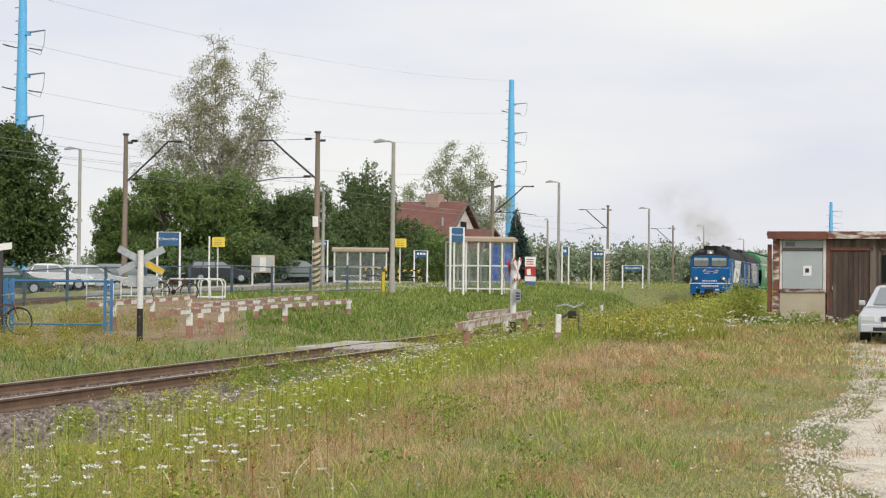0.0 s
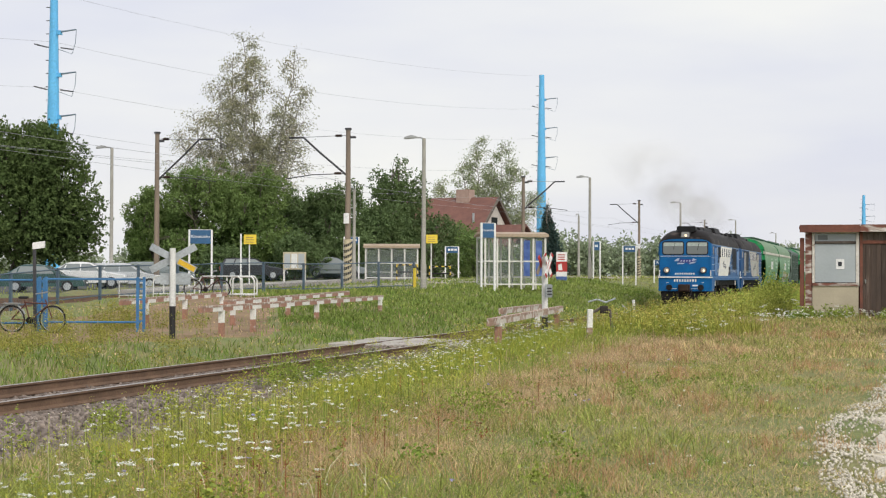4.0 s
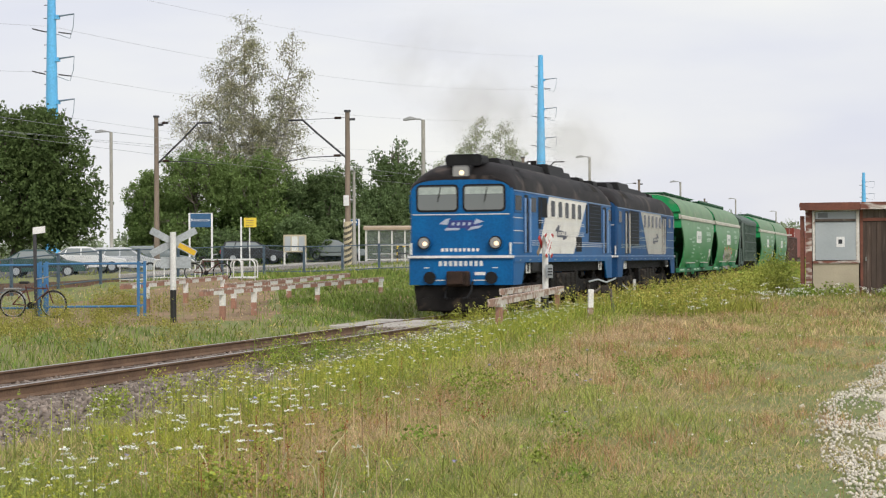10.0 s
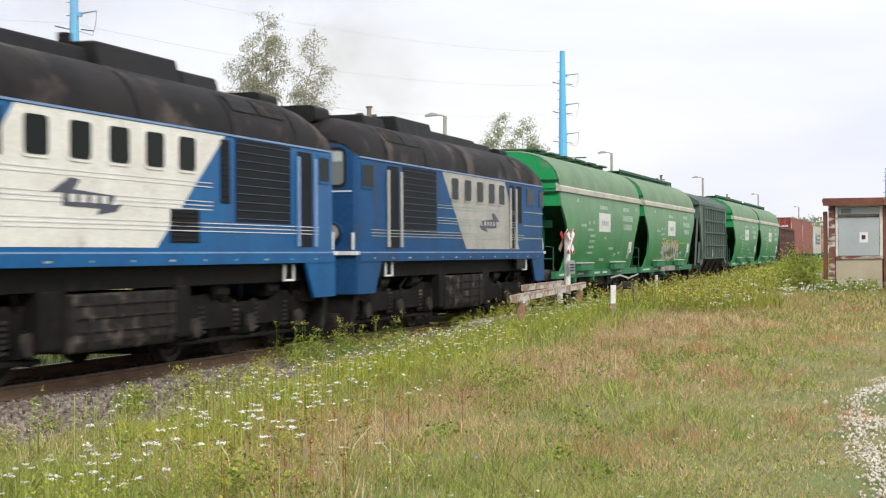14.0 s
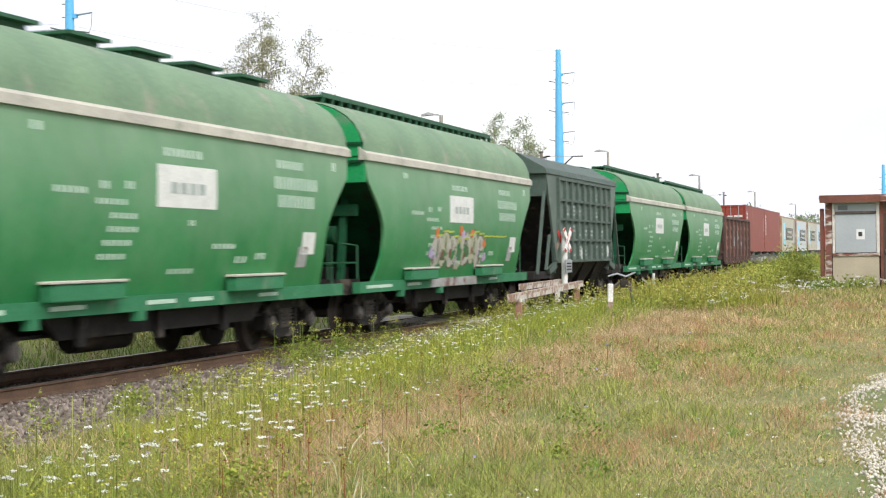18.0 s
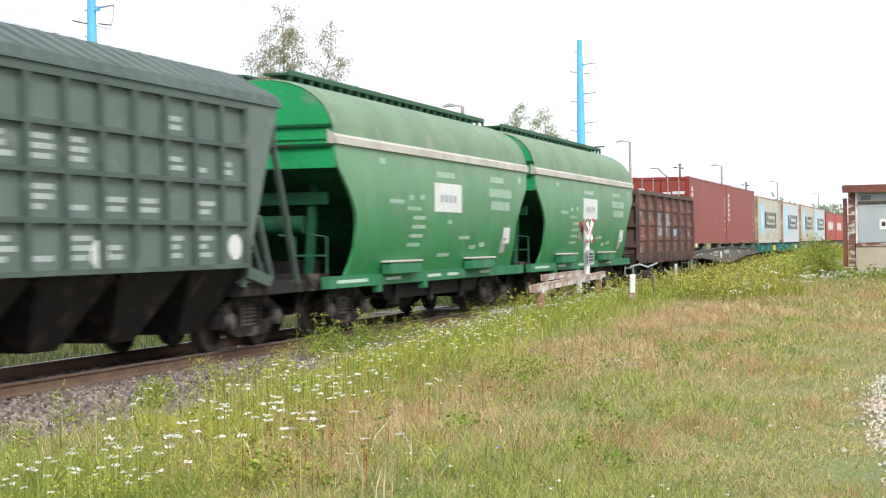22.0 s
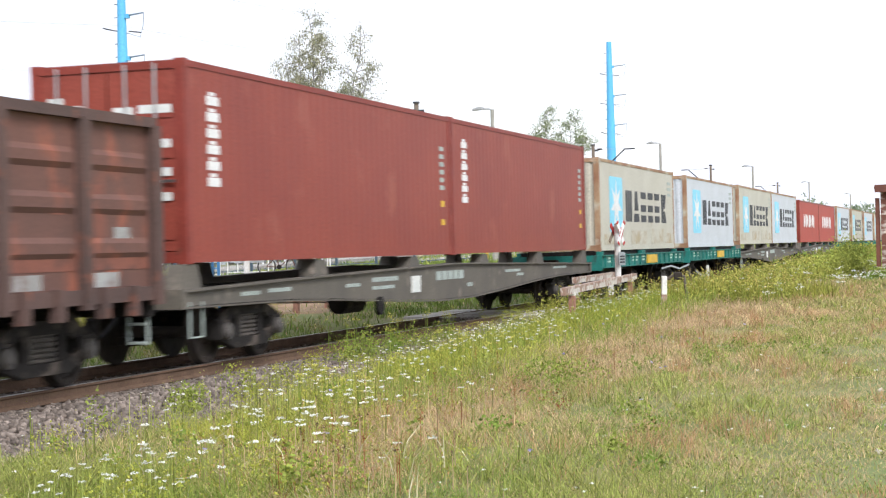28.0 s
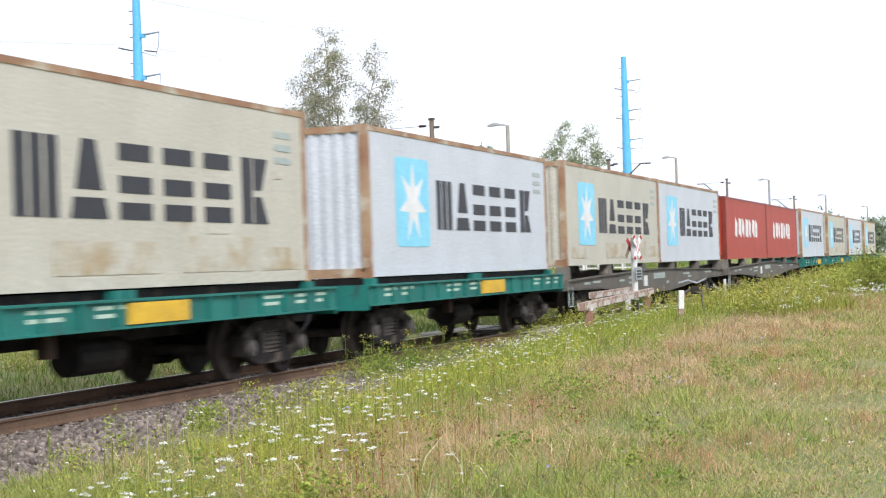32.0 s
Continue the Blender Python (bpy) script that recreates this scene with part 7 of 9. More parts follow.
# ---- parked cars ----
def car(x, y, turn, paint, label, estate=False, z=None):
    c = thing("parked_car", label, "car", "parked cars", pose(x, y, gz(x, y) + 0.06 if z is None else z, 0, 0, turn))
    # side outline from front (0) to rear
    Lc, W = 4.25, 0.86
    low = [(0.05, 0.30), (0.0, 0.55), (0.10, 0.72), (1.0, 0.86), (1.25, 0.92), (4.0, 0.96), (4.22, 0.85), (4.25, 0.50), (4.18, 0.28)]
    roofx = (2.05, 3.95 if estate else 3.25, 4.15 if estate else 3.95)
    rings = []
    for wx in (-1, -0.93, 0.93, 1):
        s = 0.0 if abs(wx) < 0.95 else 0.06
        rings.append([(wx * W, yy + (s if yy < 1 else -s if yy > 3.5 else 0), zz - s * 0.6 if zz > 0.5 else zz) for yy, zz in low])
    part("body", Shape().loft(rings), paint, c, smooth=40)
    cab = [(1.12, 0.90), (roofx[0] - 0.15, 1.36), (roofx[0] + 0.25, 1.43), (roofx[1] - 0.2, 1.42), (roofx[1], 1.36), (roofx[2], 0.94)]
    cr = []
    for wx, k in ((-0.80, 1.0), (-0.66, 1.0), (0.66, 1.0), (0.80, 1.0)):
        cr.append([(wx if zz < 1 else wx * 0.82, yy, zz - (0.03 if abs(wx) > 0.7 and zz > 1.2 else 0)) for yy, zz in cab])
    part("cabin", Shape().loft(cr), paint, c, smooth=40)
    part("windscreen", Shape().face((-0.62, 1.17, 0.945), (0.62, 1.17, 0.945), (0.53, roofx[0] - 0.16, 1.365), (-0.53, roofx[0] - 0.16, 1.365)).moved(pose(0, -0.012, 0.008)), car_glass, c)
    part("rear_window", Shape().face((-0.6, roofx[2] - 0.06, 0.99), (0.6, roofx[2] - 0.06, 0.99), (0.52, roofx[1] + 0.03, 1.345), (-0.52, roofx[1] + 0.03, 1.345)).moved(pose(0, 0.012, 0.008)), car_glass, c)
    for s in (-1, 1):
        xs = lambda zz: s * (np.interp(zz, [0.9, 1.36], [0.81, 0.668]) + 0.004)
        for a0, a1, b0, b1 in ((1.42, 2.45, 1.98, 2.45), (2.52, 3.35, 2.52, 3.2), (3.42, roofx[2] - 0.18, 3.27, roofx[1] - 0.1)):
            part("side_window", Shape().face((xs(0.95), a0, 0.95), (xs(0.95), a1, 0.95), (xs(1.32), b1, 1.32), (xs(1.32), b0, 1.32)), car_glass, c)
        part("mirror", Shape().box(*sorted((s * 0.84, s * 1.0)), 1.38, 1.50, 0.92, 1.05), paint, c, bevel=0.03)
        part("headlight", Shape().box(*sorted((s * 0.45, s * 0.80)), -0.012, 0.10, 0.56, 0.70), lens_clear, c, bevel=0.02)
        part("rear_lamp", Shape().box(*sorted((s * 0.6, s * 0.82)), 4.2, 4.262, 0.6, 0.84), sign_red, c)
        part("side_strip", Shape().box(*sorted((s * 0.855, s * 0.872)), 0.9, 3.5, 0.50, 0.56), car_trim, c)
        for yy in (0.82, 3.42):
            w = part("wheel", Shape().tube([(s * 0.66, yy, 0.30), (s * 0.865, yy, 0.30)], 0.30, 18), tyre, c, smooth=40)
            part("hub", Shape().tube([(s * 0.866, yy, 0.30), (s * 0.878, yy, 0.30)], 0.19, 14), sign_back, w)
    part("bumper", Shape().box(-0.80, 0.80, -0.05, 0.12, 0.30, 0.50), paint, c, bevel=0.03)
    part("grille", Shape().box(-0.32, 0.32, -0.02, 0.05, 0.56, 0.68), car_trim, c)
    part("air_intake", Shape().box(-0.50, 0.50, -0.056, 0.0, 0.33, 0.42), car_trim, c)
    part("number_plate", Shape().box(-0.26, 0.26, -0.062, -0.052, 0.43, 0.54), plain_white, c)
    return c


def paint(name, c):
    return material(name, c, tuple(v * 0.9 for v in c), 0.22, 1, 30, 0.0, spec=0.6, grain=0.04)


silver, teal_p, white_p, dark_p, grey_p = paint("silver_car_paint", (0.50, 0.52, 0.54)), paint("dark_teal_car_paint", (0.030, 0.075, 0.068)), paint("white_car_paint", (0.70, 0.71, 0.71)), paint("black_car_paint", (0.022, 0.024, 0.028)), paint("grey_car_paint", (0.20, 0.235, 0.235))
car(0.52, 41.0, -6, silver, "silver parked car with a low front bumper")
for cx, cy, trn, pt, est, lab in (
    (-42.7, 76.9, 110, teal_p, False, "dark teal parked saloon car in the yard"),
    (-43.3, 82.9, 112, white_p, False, "white parked hatchback car in the yard"),
    (-41.6, 84.2, 110, silver, True, "silver parked estate car in the yard"),
    (-43.8, 93.0, 112, grey_p, True, "grey parked estate car in the yard"),
    (-46.2, 96.0, 114, white_p, False, "white parked car at the yard's edge"),
    (-40.9, 101.0, 108, dark_p, True, "black parked hatchback car by the hedge"),
    (-38.4, 109.9, 106, grey_p, False, "dark grey parked saloon car by the hedge"),
):
    a = radians(trn)
    car(cx + 2.12 * math.sin(a), cy - 2.12 * math.cos(a), trn, pt, lab, est)


# ---- the shed ----
SX, SY = -2.83, 50.0
shed = thing("wooden_shed", "old dark plank shed with a rust-red roof edge", "shed", "", pose(SX, SY, gz(SX + 1, SY) - 0.02, 0, 0, -2.0))
part("back_wall", Shape().box(0, 7.0, 3.4, 3.5, -0.2, 2.55), shed_wood, shed)
for x in (0.0, 6.92):
    part("side_wall", Shape().box(x, x + 0.08, 0.06, 3.4, -0.2, 2.55), shed_wood, shed)
part("roof", Shape().prism([(-0.22, 2.56), (3.7, 2.42), (3.7, 2.50), (-0.22, 2.64)], "x", -0.18, 7.2), shed_rust, shed)
part("fascia", Shape().box(-0.16, 1.56, -0.26, -0.22, 2.46, 2.68), shed_rust, shed, "rust-red fascia board")
part("fascia", Shape().box(1.57, 7.2, -0.265, -0.22, 2.47, 2.68), shed_flaked, shed, "flaking rust-red fascia board")
part("corner_post", Shape().box(-0.02, 0.16, -0.03, 0.10, -0.2, 2.5), shed_flaked, shed)
part("corner_board", Shape().box(-0.18, -0.06, 0.02, 0.12, 0.3, 2.3), shed_rust, shed)
part("lower_board", Shape().box(0.18, 1.50, 0.0, 0.05, -0.2, 0.90), shed_beige, shed, "plain beige lower panel")
part("window_board", Shape().box(0.26, 1.42, -0.01, 0.03, 1.0, 2.12), shed_pane, shed, "dusty grey boarded window")
part("upper_light", Shape().box(0.26, 1.42, 0.0, 0.04, 2.20, 2.42), shed_pane, shed)
part("broken_pane", Shape().box(0.34, 0.62, -0.006, 0.0, 2.24, 2.38), window_grey, shed, "dark gap in the upper light")
part("paper_notice", Shape().box(0.86, 1.10, -0.02, -0.012, 1.38, 1.68), plain_white, shed, "white paper notice")
part("paper_print", Shape().box(0.92, 1.03, -0.024, -0.021, 1.47, 1.60), ink, shed)
for nm, b in (("window_rail", (0.18, 1.50, -0.04, 0.05, 0.90, 0.98)), ("roller_rail", (0.27, 1.41, -0.05, 0.0, 2.135, 2.205)), ("window_post", (0.18, 0.25, -0.03, 0.06, 0.90, 2.46)), ("window_post", (1.43, 1.52, -0.03, 0.06, 0.90, 2.46)), ("window_rail", (0.18, 1.52, -0.03, 0.05, 2.43, 2.50))):
    part(nm, Shape().box(*b), shed_frame if nm == "window_post" or b[4] > 2.4 else shed_pale if nm == "roller_rail" else shed_flaked, shed)
rg = random.Random(5)
for k in range(36):
    x0 = 1.56 + k * 0.148
    z1 = 2.12 if 1.6 < x0 < 2.75 else 2.5
    part("plank", Shape().box(x0, x0 + 0.140, 0.0 + rg.uniform(-0.006, 0.006), 0.035, -0.2 + rg.uniform(0, 0.05), z1), shed_wood if x0 < 2.75 else shed_pale, shed)
for x0, x1, z0, z1 in ((1.54, 1.62, -0.2, 2.5), (2.76, 2.92, -0.2, 2.5), (1.56, 2.86, 2.13, 2.22), (3.02, 4.2, 2.13, 2.2), (3.0, 3.06, 0.2, 2.2)):
    part("door_frame", Shape().box(x0, x1, -0.035, 0.0, z0, z1), shed_pale if x0 > 2.7 else shed_rust, shed)
for k in range(9):
    x0 = 1.62 + k * 0.148
    part("upper_plank", Shape().box(x0, x0 + 0.14, 0.0, 0.03, 2.14, 2.5), shed_pale, shed)
part("latch", Shape().tube([(1.70, -0.03, 0.98), (1.70, -0.06, 1.08)], 0.02, 6), sign_back, shed)
part("side_window", Shape().box(3.10, 3.9, -0.02, 0.0, 1.2, 2.0), window_dark, shed)


# ---- the house ----
house = thing("house", "pale house with a steep brown tiled roof", "house", "", pose(-45.4, 143.8, 1.4, 0, 0, -11))
part("walls", Shape().box(0, 8.9, 0.2, 7.8, 0, 3.9), render_wall, house)
part("main_roof", Shape().prism([(-0.5, 3.7), (4.0, 7.45), (8.5, 3.7), (8.5, 3.5), (4.0, 7.25), (-0.5, 3.5)], "x", -0.6, 9.35), roof_tile, house, "brown tiled roof")
part("gable_wall", Shape().prism([(0.2, 3.8), (4.0, 7.0), (7.8, 3.8)], "x", 8.85, 8.95), render_wall, house)
part("gable_wall", Shape().prism([(0.2, 3.8), (4.0, 7.0), (7.8, 3.8)], "x", 0.0, 0.1), render_wall, house)
part("barge_board", Shape().prism([(-0.6, 3.6), (4.0, 7.5), (8.6, 3.6), (8.6, 3.3), (4.0, 7.15), (-0.6, 3.3)], "x", 9.35, 9.45), twig_mat, house, "dark barge board")
part("porch_wall", Shape().box(8.9, 12.2, 0.6, 5.4, 0, 3.1), render_wall, house)
part("porch_roof", Shape().prism([(-0.1, 3.0), (3.0, 4.9), (6.1, 3.0), (6.1, 2.85), (3.0, 4.75), (-0.1, 2.85)], "x", 8.9, 12.6), roof_tile, house)
part("chimney", Shape().box(5.4, 6.7, 3.4, 4.6, 6.4, 8.15), brick_chim, house, "pinkish chimney block")
part("roof_vent", Shape().tube([(8.2, 1.2, 4.9), (8.2, 1.2, 5.9)], 0.10, 8), sign_back, house)
part("gable_window", Shape().box(8.95, 9.0, 3.4, 4.6, 4.6, 5.6), window_dark, house)
for x in (1.5, 5.0):
    w = part("window", Shape().box(x, x + 1.2, 0.12, 0.22, 1.0, 2.4), shelter_frame, house)
    part("glass", Shape().box(x + 0.08, x + 1.12, 0.10, 0.13, 1.08, 2.32), window_dark, w)


# ---- pylons and wires ----
def pylon(x, y, top, arms, arm_l, w, label, z=0.5):
    p = thing("power_pylon", label, "pylon", "power pylons", pose(x, y, z))
    part("mast", Shape().loft([[(q * r * math.cos(a) if True else 0, q * r * math.sin(a), h) for a in [2 * math.pi * k / 12 for k in range(12)] for r in [1]] for h, q in ((-1, w), (top * 0.5, w * 0.78), (top, w * 0.45))]), pylon_blue, p, "sky blue tapered steel mast", smooth=40)
    for h in arms:
        part("arm", Shape().tube([(0, 0, h), (arm_l, 0, h + 0.25)], 0.12, 6, 0.07), pylon_arm, p, "grey-blue steel arm")
        part("arm_root", Shape().box(-0.1, 0.9, -0.25, 0.25, h - 0.25, h + 0.2), pylon_blue, p)
        part("jumper", Shape().tube([(arm_l, 0, h + 0.2), (arm_l - 0.1, 0, h - 1.2), (arm_l - 0.5, 0, h - 2.4), (arm_l * 0.3, 0, h - 1.9), (-2.0, 0, h - 1.3)], 0.035, 5), pylon_arm, p)
        for s in (-1, 1):
            part("insulator", Shape().tube([(s * 0.6, s * 0.4, h - 1.6), (s * 1.7, s * 1.2, h - 1.52 - 0.2 * s)], 0.07, 6), dark_metal, p)
    for k in range(12):
        part("climbing_step", Shape().box(-w * 0.75 - 0.25, -w * 0.5, -0.04, 0.04, top * (0.45 + 0.045 * k), top * (0.45 + 0.045 * k) + 0.08), dark_metal, p)
    return p


pylon(-89.2, 162.4, 32.0, (27.5, 22.9, 18.3), 2.7, 0.88, "sky blue tubular power pylon with three arms")
pylon(-69.5, 322.2, 41.2, (36.3, 30.5, 24.7), 3.2, 1.12, "sky blue tubular power pylon with three arms")
pylon(-17.0, 718.0, 36.0, (32.0, 27.0, 22.0), 4.5, 1.3, "far sky blue tubular power pylon")


def wire(pts, sag, r, label, group="overhead wires"):
    w = Shape()
    for a, b in zip(pts[:-1], pts[1:]):
        a, b = Vector(a), Vector(b)
        w.tube([a.lerp(b, k / 16) - Vector((0, 0, sag * 4 * (k / 16) * (1 - k / 16))) for k in range(17)], r, 4)
    return tagged(part("overhead_wire", w, wire_mat), label, "wire", group)


for h1, h2 in ((27.0, 35.0), (22.0, 29.2), (17.4, 23.5)):
    wire([(-160, 20, h1), (-89.2, 162.4, h1), (-69.5, 322.2, h2)], 2.2, 0.016, "sagging grey power line between pylons")
wire([(-89.2, 162.4, 32.3), (-69.5, 322.2, 41.5)], 2.0, 0.014, "thin earth wire between pylons")
wire([(-32, 20, 7.3), (-31.8, 83, 7.4), (-31.6, 127, 7.9), (-31.8, 185, 8.3), (-32, 250, 8.5)], 0.5, 0.010, "dark catenary wire over the rear track")
wire([(-32, 20, 6.2), (-31.8, 83, 6.3), (-31.6, 127, 6.9), (-31.8, 185, 7.3), (-32, 250, 7.5)], 0.05, 0.008, "dark contact wire over the rear track")
wire([(-37, 20, 7.3), (-37, 84, 7.7), (-37, 127, 8.2), (-37, 250, 8.6)], 0.5, 0.010, "dark catenary wire over the rear track")
wire([(-75, 62, 12.5), (-42, 120, 9.0), (-30, 160, 8.0)], 0.6, 0.013, "thin feeder wire beyond the masts")


# ---- trees ----
def leaf_faces(c, u, size, rg):
    """Pointed leaf faces at the places c, their length along u."""
    n = len(c)
    u = u / (np.linalg.norm(u, axis=1)[:, None] + 1e-9)
    w = np.cross(u, rg.normal(size=(n, 3)))
    w /= np.linalg.norm(w, axis=1)[:, None] + 1e-9
    s = size * (0.6 + 0.8 * rg.random(n))[:, None]
    v = np.stack([c - u * s * 0.6, c + w * s * 0.36, c + u * s * 0.6, c - w * s * 0.36], 1).reshape(-1, 3)
    return v, np.arange(n * 4).reshape(n, 4)


def leaf_cloud(blobs, n, size, rg, shell=0.55, droop=0.0, sprig=0):
    """Leaf faces scattered through the clumps of a crown; with sprig, gathered on short shoots that leave gaps."""
    m = max(1, n // sprig) if sprig else n
    vol = np.array([b[3] * b[4] * b[5] for b in blobs]) ** 0.75
    b = np.array(blobs)[rg.choice(len(blobs), m, p=vol / vol.sum())]
    d = rg.normal(size=(m, 3))
    d /= np.linalg.norm(d, axis=1)[:, None]
    rad = (shell + (1 - shell) * rg.random(m) ** 0.6) * (1 + 0.16 * rg.normal(size=m).clip(-1.5, 1.8))
    c = b[:, :3] + d * b[:, 3:6] * rad[:, None]
    if sprig:
        # each shoot runs outwards and a little up, its leaves thin towards the tip
        way = d + rg.normal(size=(m, 3)) * 0.45 + np.array([0, 0, 0.25])
        way *= (size * (1.8 + 2.6 * rg.random(m)) / np.linalg.norm(way, axis=1))[:, None]
        t = rg.random((m, sprig)) ** 1.2
        c = (c[:, None] + way[:, None] * t[..., None] + rg.normal(size=(m, sprig, 3)) * (size * 0.62 * (1.1 - 0.6 * t))[..., None]).reshape(-1, 3)
    else:
        c = c + rg.normal(size=(m, 3)) * size * 0.5
    k = len(c)
    c[:, 2] -= droop * rg.random(k) ** 2
    u = rg.normal(size=(k, 3))
    u[:, 2] -= droop * 0.5
    return leaf_faces(c, u, size, rg)


def tree(name, label, cat, x, y, blobs, n, size, leaf, bark, trunk_r, seed, droop=0.0, shell=0.5, z=None, group="", sprig=12):
    """blobs: clumps of the crown, x, y, z from the foot and three radii."""
    rg = np.random.default_rng(seed)
    t = thing(name, label, cat, group, pose(x, y, gz(x, y) if z is None else z))
    top = max(b[2] for b in blobs)
    tr = Shape()
    mid = min(b[2] for b in blobs) * 0.8
    bend = rg.normal(size=2) * 0.25
    main = [(0, 0, -0.3), (bend[0] * 0.4, bend[1] * 0.4, mid * 0.5), (bend[0], bend[1], mid), (bend[0] * 1.4, bend[1] * 1.4, top * 0.97)]
    tr.tube(main, trunk_r, 9, trunk_r * 0.22)
    for b in blobs:
        s = Vector((bend[0], bend[1], max(0.4, min(b[2] * 0.62, top * 0.7))))
        e = Vector(b[:3]) + Vector((0, 0, b[5] * 0.5))
        m = s.lerp(e, 0.5) + Vector(rg.normal(size=3) * 0.3)
        tr.tube([s, m, e], trunk_r * 0.38, 6, 0.025)
        for _ in range(4):
            q = Vector(b[:3]) + Vector(rg.normal(size=3)) * 0.55 * min(b[3:6])
            tr.tube([m, m.lerp(q, 0.5) + Vector((0, 0, 0.2)), q], trunk_r * 0.14, 4, 0.015)
    part("trunk", tr, bark, t)
    v, f = leaf_cloud(blobs, n, size, rg, shell, droop, sprig)
    tagged(part("crown", raw_mesh("crown", v, f, leaf), None, t), "", "", "", "stuff")
    return t


def clumps(seed, n, w, d, z0, z1, r, taper=0.3):
    rg = random.Random(seed)
    out = []
    for k in range(n):
        u = (k + 0.5) / n
        z = z0 + (z1 - z0) * u
        q = 1 - taper * abs(u - 0.35) * 1.6
        a = rg.uniform(0, 2 * math.pi)
        rr = r * rg.uniform(0.75, 1.2)
        out.append((w * q * math.cos(a) * rg.uniform(0.3, 1), d * q * math.sin(a) * rg.uniform(0.3, 1), z, rr, rr, rr * rg.uniform(0.7, 0.95)))
    return out


tree("oak_tree", "large dark green oak tree with a wide dense crown", "tree", -57.5, 99.5, clumps(2, 46, 5.3, 4.8, 2.4, 9.8, 1.45, 0.45) + [(5.6, 0, 5.4, 0.9, 0.9, 0.8), (5.3, 0, 6.4, 0.8, 0.8, 0.6), (4.4, 0, 8.6, 0.9, 0.9, 0.6), (2.6, 0, 9.9, 0.9, 0.9, 0.6), (4.6, 0, 4.2, 1.5, 1.5, 1.6), (3.6, 0, 7.4, 1.6, 1.6, 1.4), (5.0, 0, 2.6, 1.1, 1.2, 1.2)], 80000, 0.19, oak_leaf, twig_mat, 0.45, 1, 0.2, 0.55)
def branching_tree(name, label, x, y, leaders, fork, trunk_r, reach, step, twigs, leaves, size, leaf, bark, seed, sag=0.5, spread=0.12, group=""):
    """Stems that fan out from a fork, side branches that rise and droop at the tip, twigs with leaves.
    leaders: tip of each stem from the foot, then how leafy it is."""
    rg = np.random.default_rng(seed)
    t = thing(name, label, "tree", group, pose(x, y, gz(x, y)))
    wood, c, u = Shape(), [], []
    wood.tube([(0, 0, -0.3), (0.1, 0, fork * 0.5), (0.0, 0.05, fork + 0.4)], trunk_r, 8, trunk_r * 0.7)
    for lx, ly, lz, full in leaders:
        a, e = Vector((0, 0, fork)), Vector((lx, ly, lz))
        mid = a.lerp(e, 0.5) + Vector((lx * 0.16, ly * 0.16, -0.04 * abs(lx) - 0.2)) + Vector(rg.normal(size=3) * 0.25)
        ln = (e - a).length
        stem = [a.lerp(mid, v / 4) if v < 4 else mid.lerp(e, v / 4 - 1) for v in range(9)]
        stem = [q + Vector(rg.normal(size=3) * 0.10) if 0 < k < 8 else q for k, q in enumerate(stem)]
        wood.tube(stem, trunk_r * 0.62, 6, 0.02)
        n = int(ln / step)
        for k in range(n):
            f = 0.12 + 0.88 * (k + rg.random()) / n
            q = min(7.999, f * 8)
            p0 = stem[int(q)].lerp(stem[int(q) + 1], q - int(q))
            r = reach * (0.35 + 0.65 * min(1, (1.04 - f) * 2.2)) * rg.uniform(0.6, 1.15)
            g = rg.uniform(0, 2 * math.pi)
            out = Vector((math.cos(g), math.sin(g) * 0.8, rg.uniform(0.25, 0.95)))
            out.normalize()
            p1 = p0 + out * r * 0.6
            p2 = p0 + out * r + Vector((0, 0, -sag * r * 0.35))
            wood.tube([p0, p1, p2], 0.03 + 0.006 * r, 4, 0.010)
            for j in range(twigs):
                w = 0.30 + 0.70 * (j + rg.random()) / twigs
                s0 = p0.lerp(p1, w / 0.6) if w < 0.6 else p1.lerp(p2, (w - 0.6) / 0.4)
                way = Vector(rg.normal(size=3)) * 0.6 + out * 0.5 + Vector((0, 0, 0.25 - sag * 0.9))
                way.normalize()
                tl = rg.uniform(0.45, 1.1) * min(1.3, 0.5 + 0.28 * r)
                s1 = s0 + way * tl * 0.55
                s2 = s0 + way * tl + Vector((0, 0, -sag * tl * 0.45))
                wood.tube([s0, s1, s2], 0.011, 3, 0.005)
                m = rg.poisson(leaves * full * tl)
                if m:
                    v = rg.random(m)
                    pts = np.array(s0)[None] * ((1 - v) ** 2)[:, None] + np.array(s1)[None] * (2 * v * (1 - v))[:, None] + np.array(s2)[None] * (v ** 2)[:, None]
                    c.append(pts + rg.normal(size=(m, 3)) * spread)
                    d = rg.normal(size=(m, 3))
                    d[:, 2] -= sag
                    u.append(d)
    part("trunk", wood, bark, t)
    v, f = leaf_faces(np.concatenate(c), np.concatenate(u), size, rg)
    tagged(part("crown", raw_mesh("crown", v, f, leaf), None, t), "", "", "", "stuff")
    return t


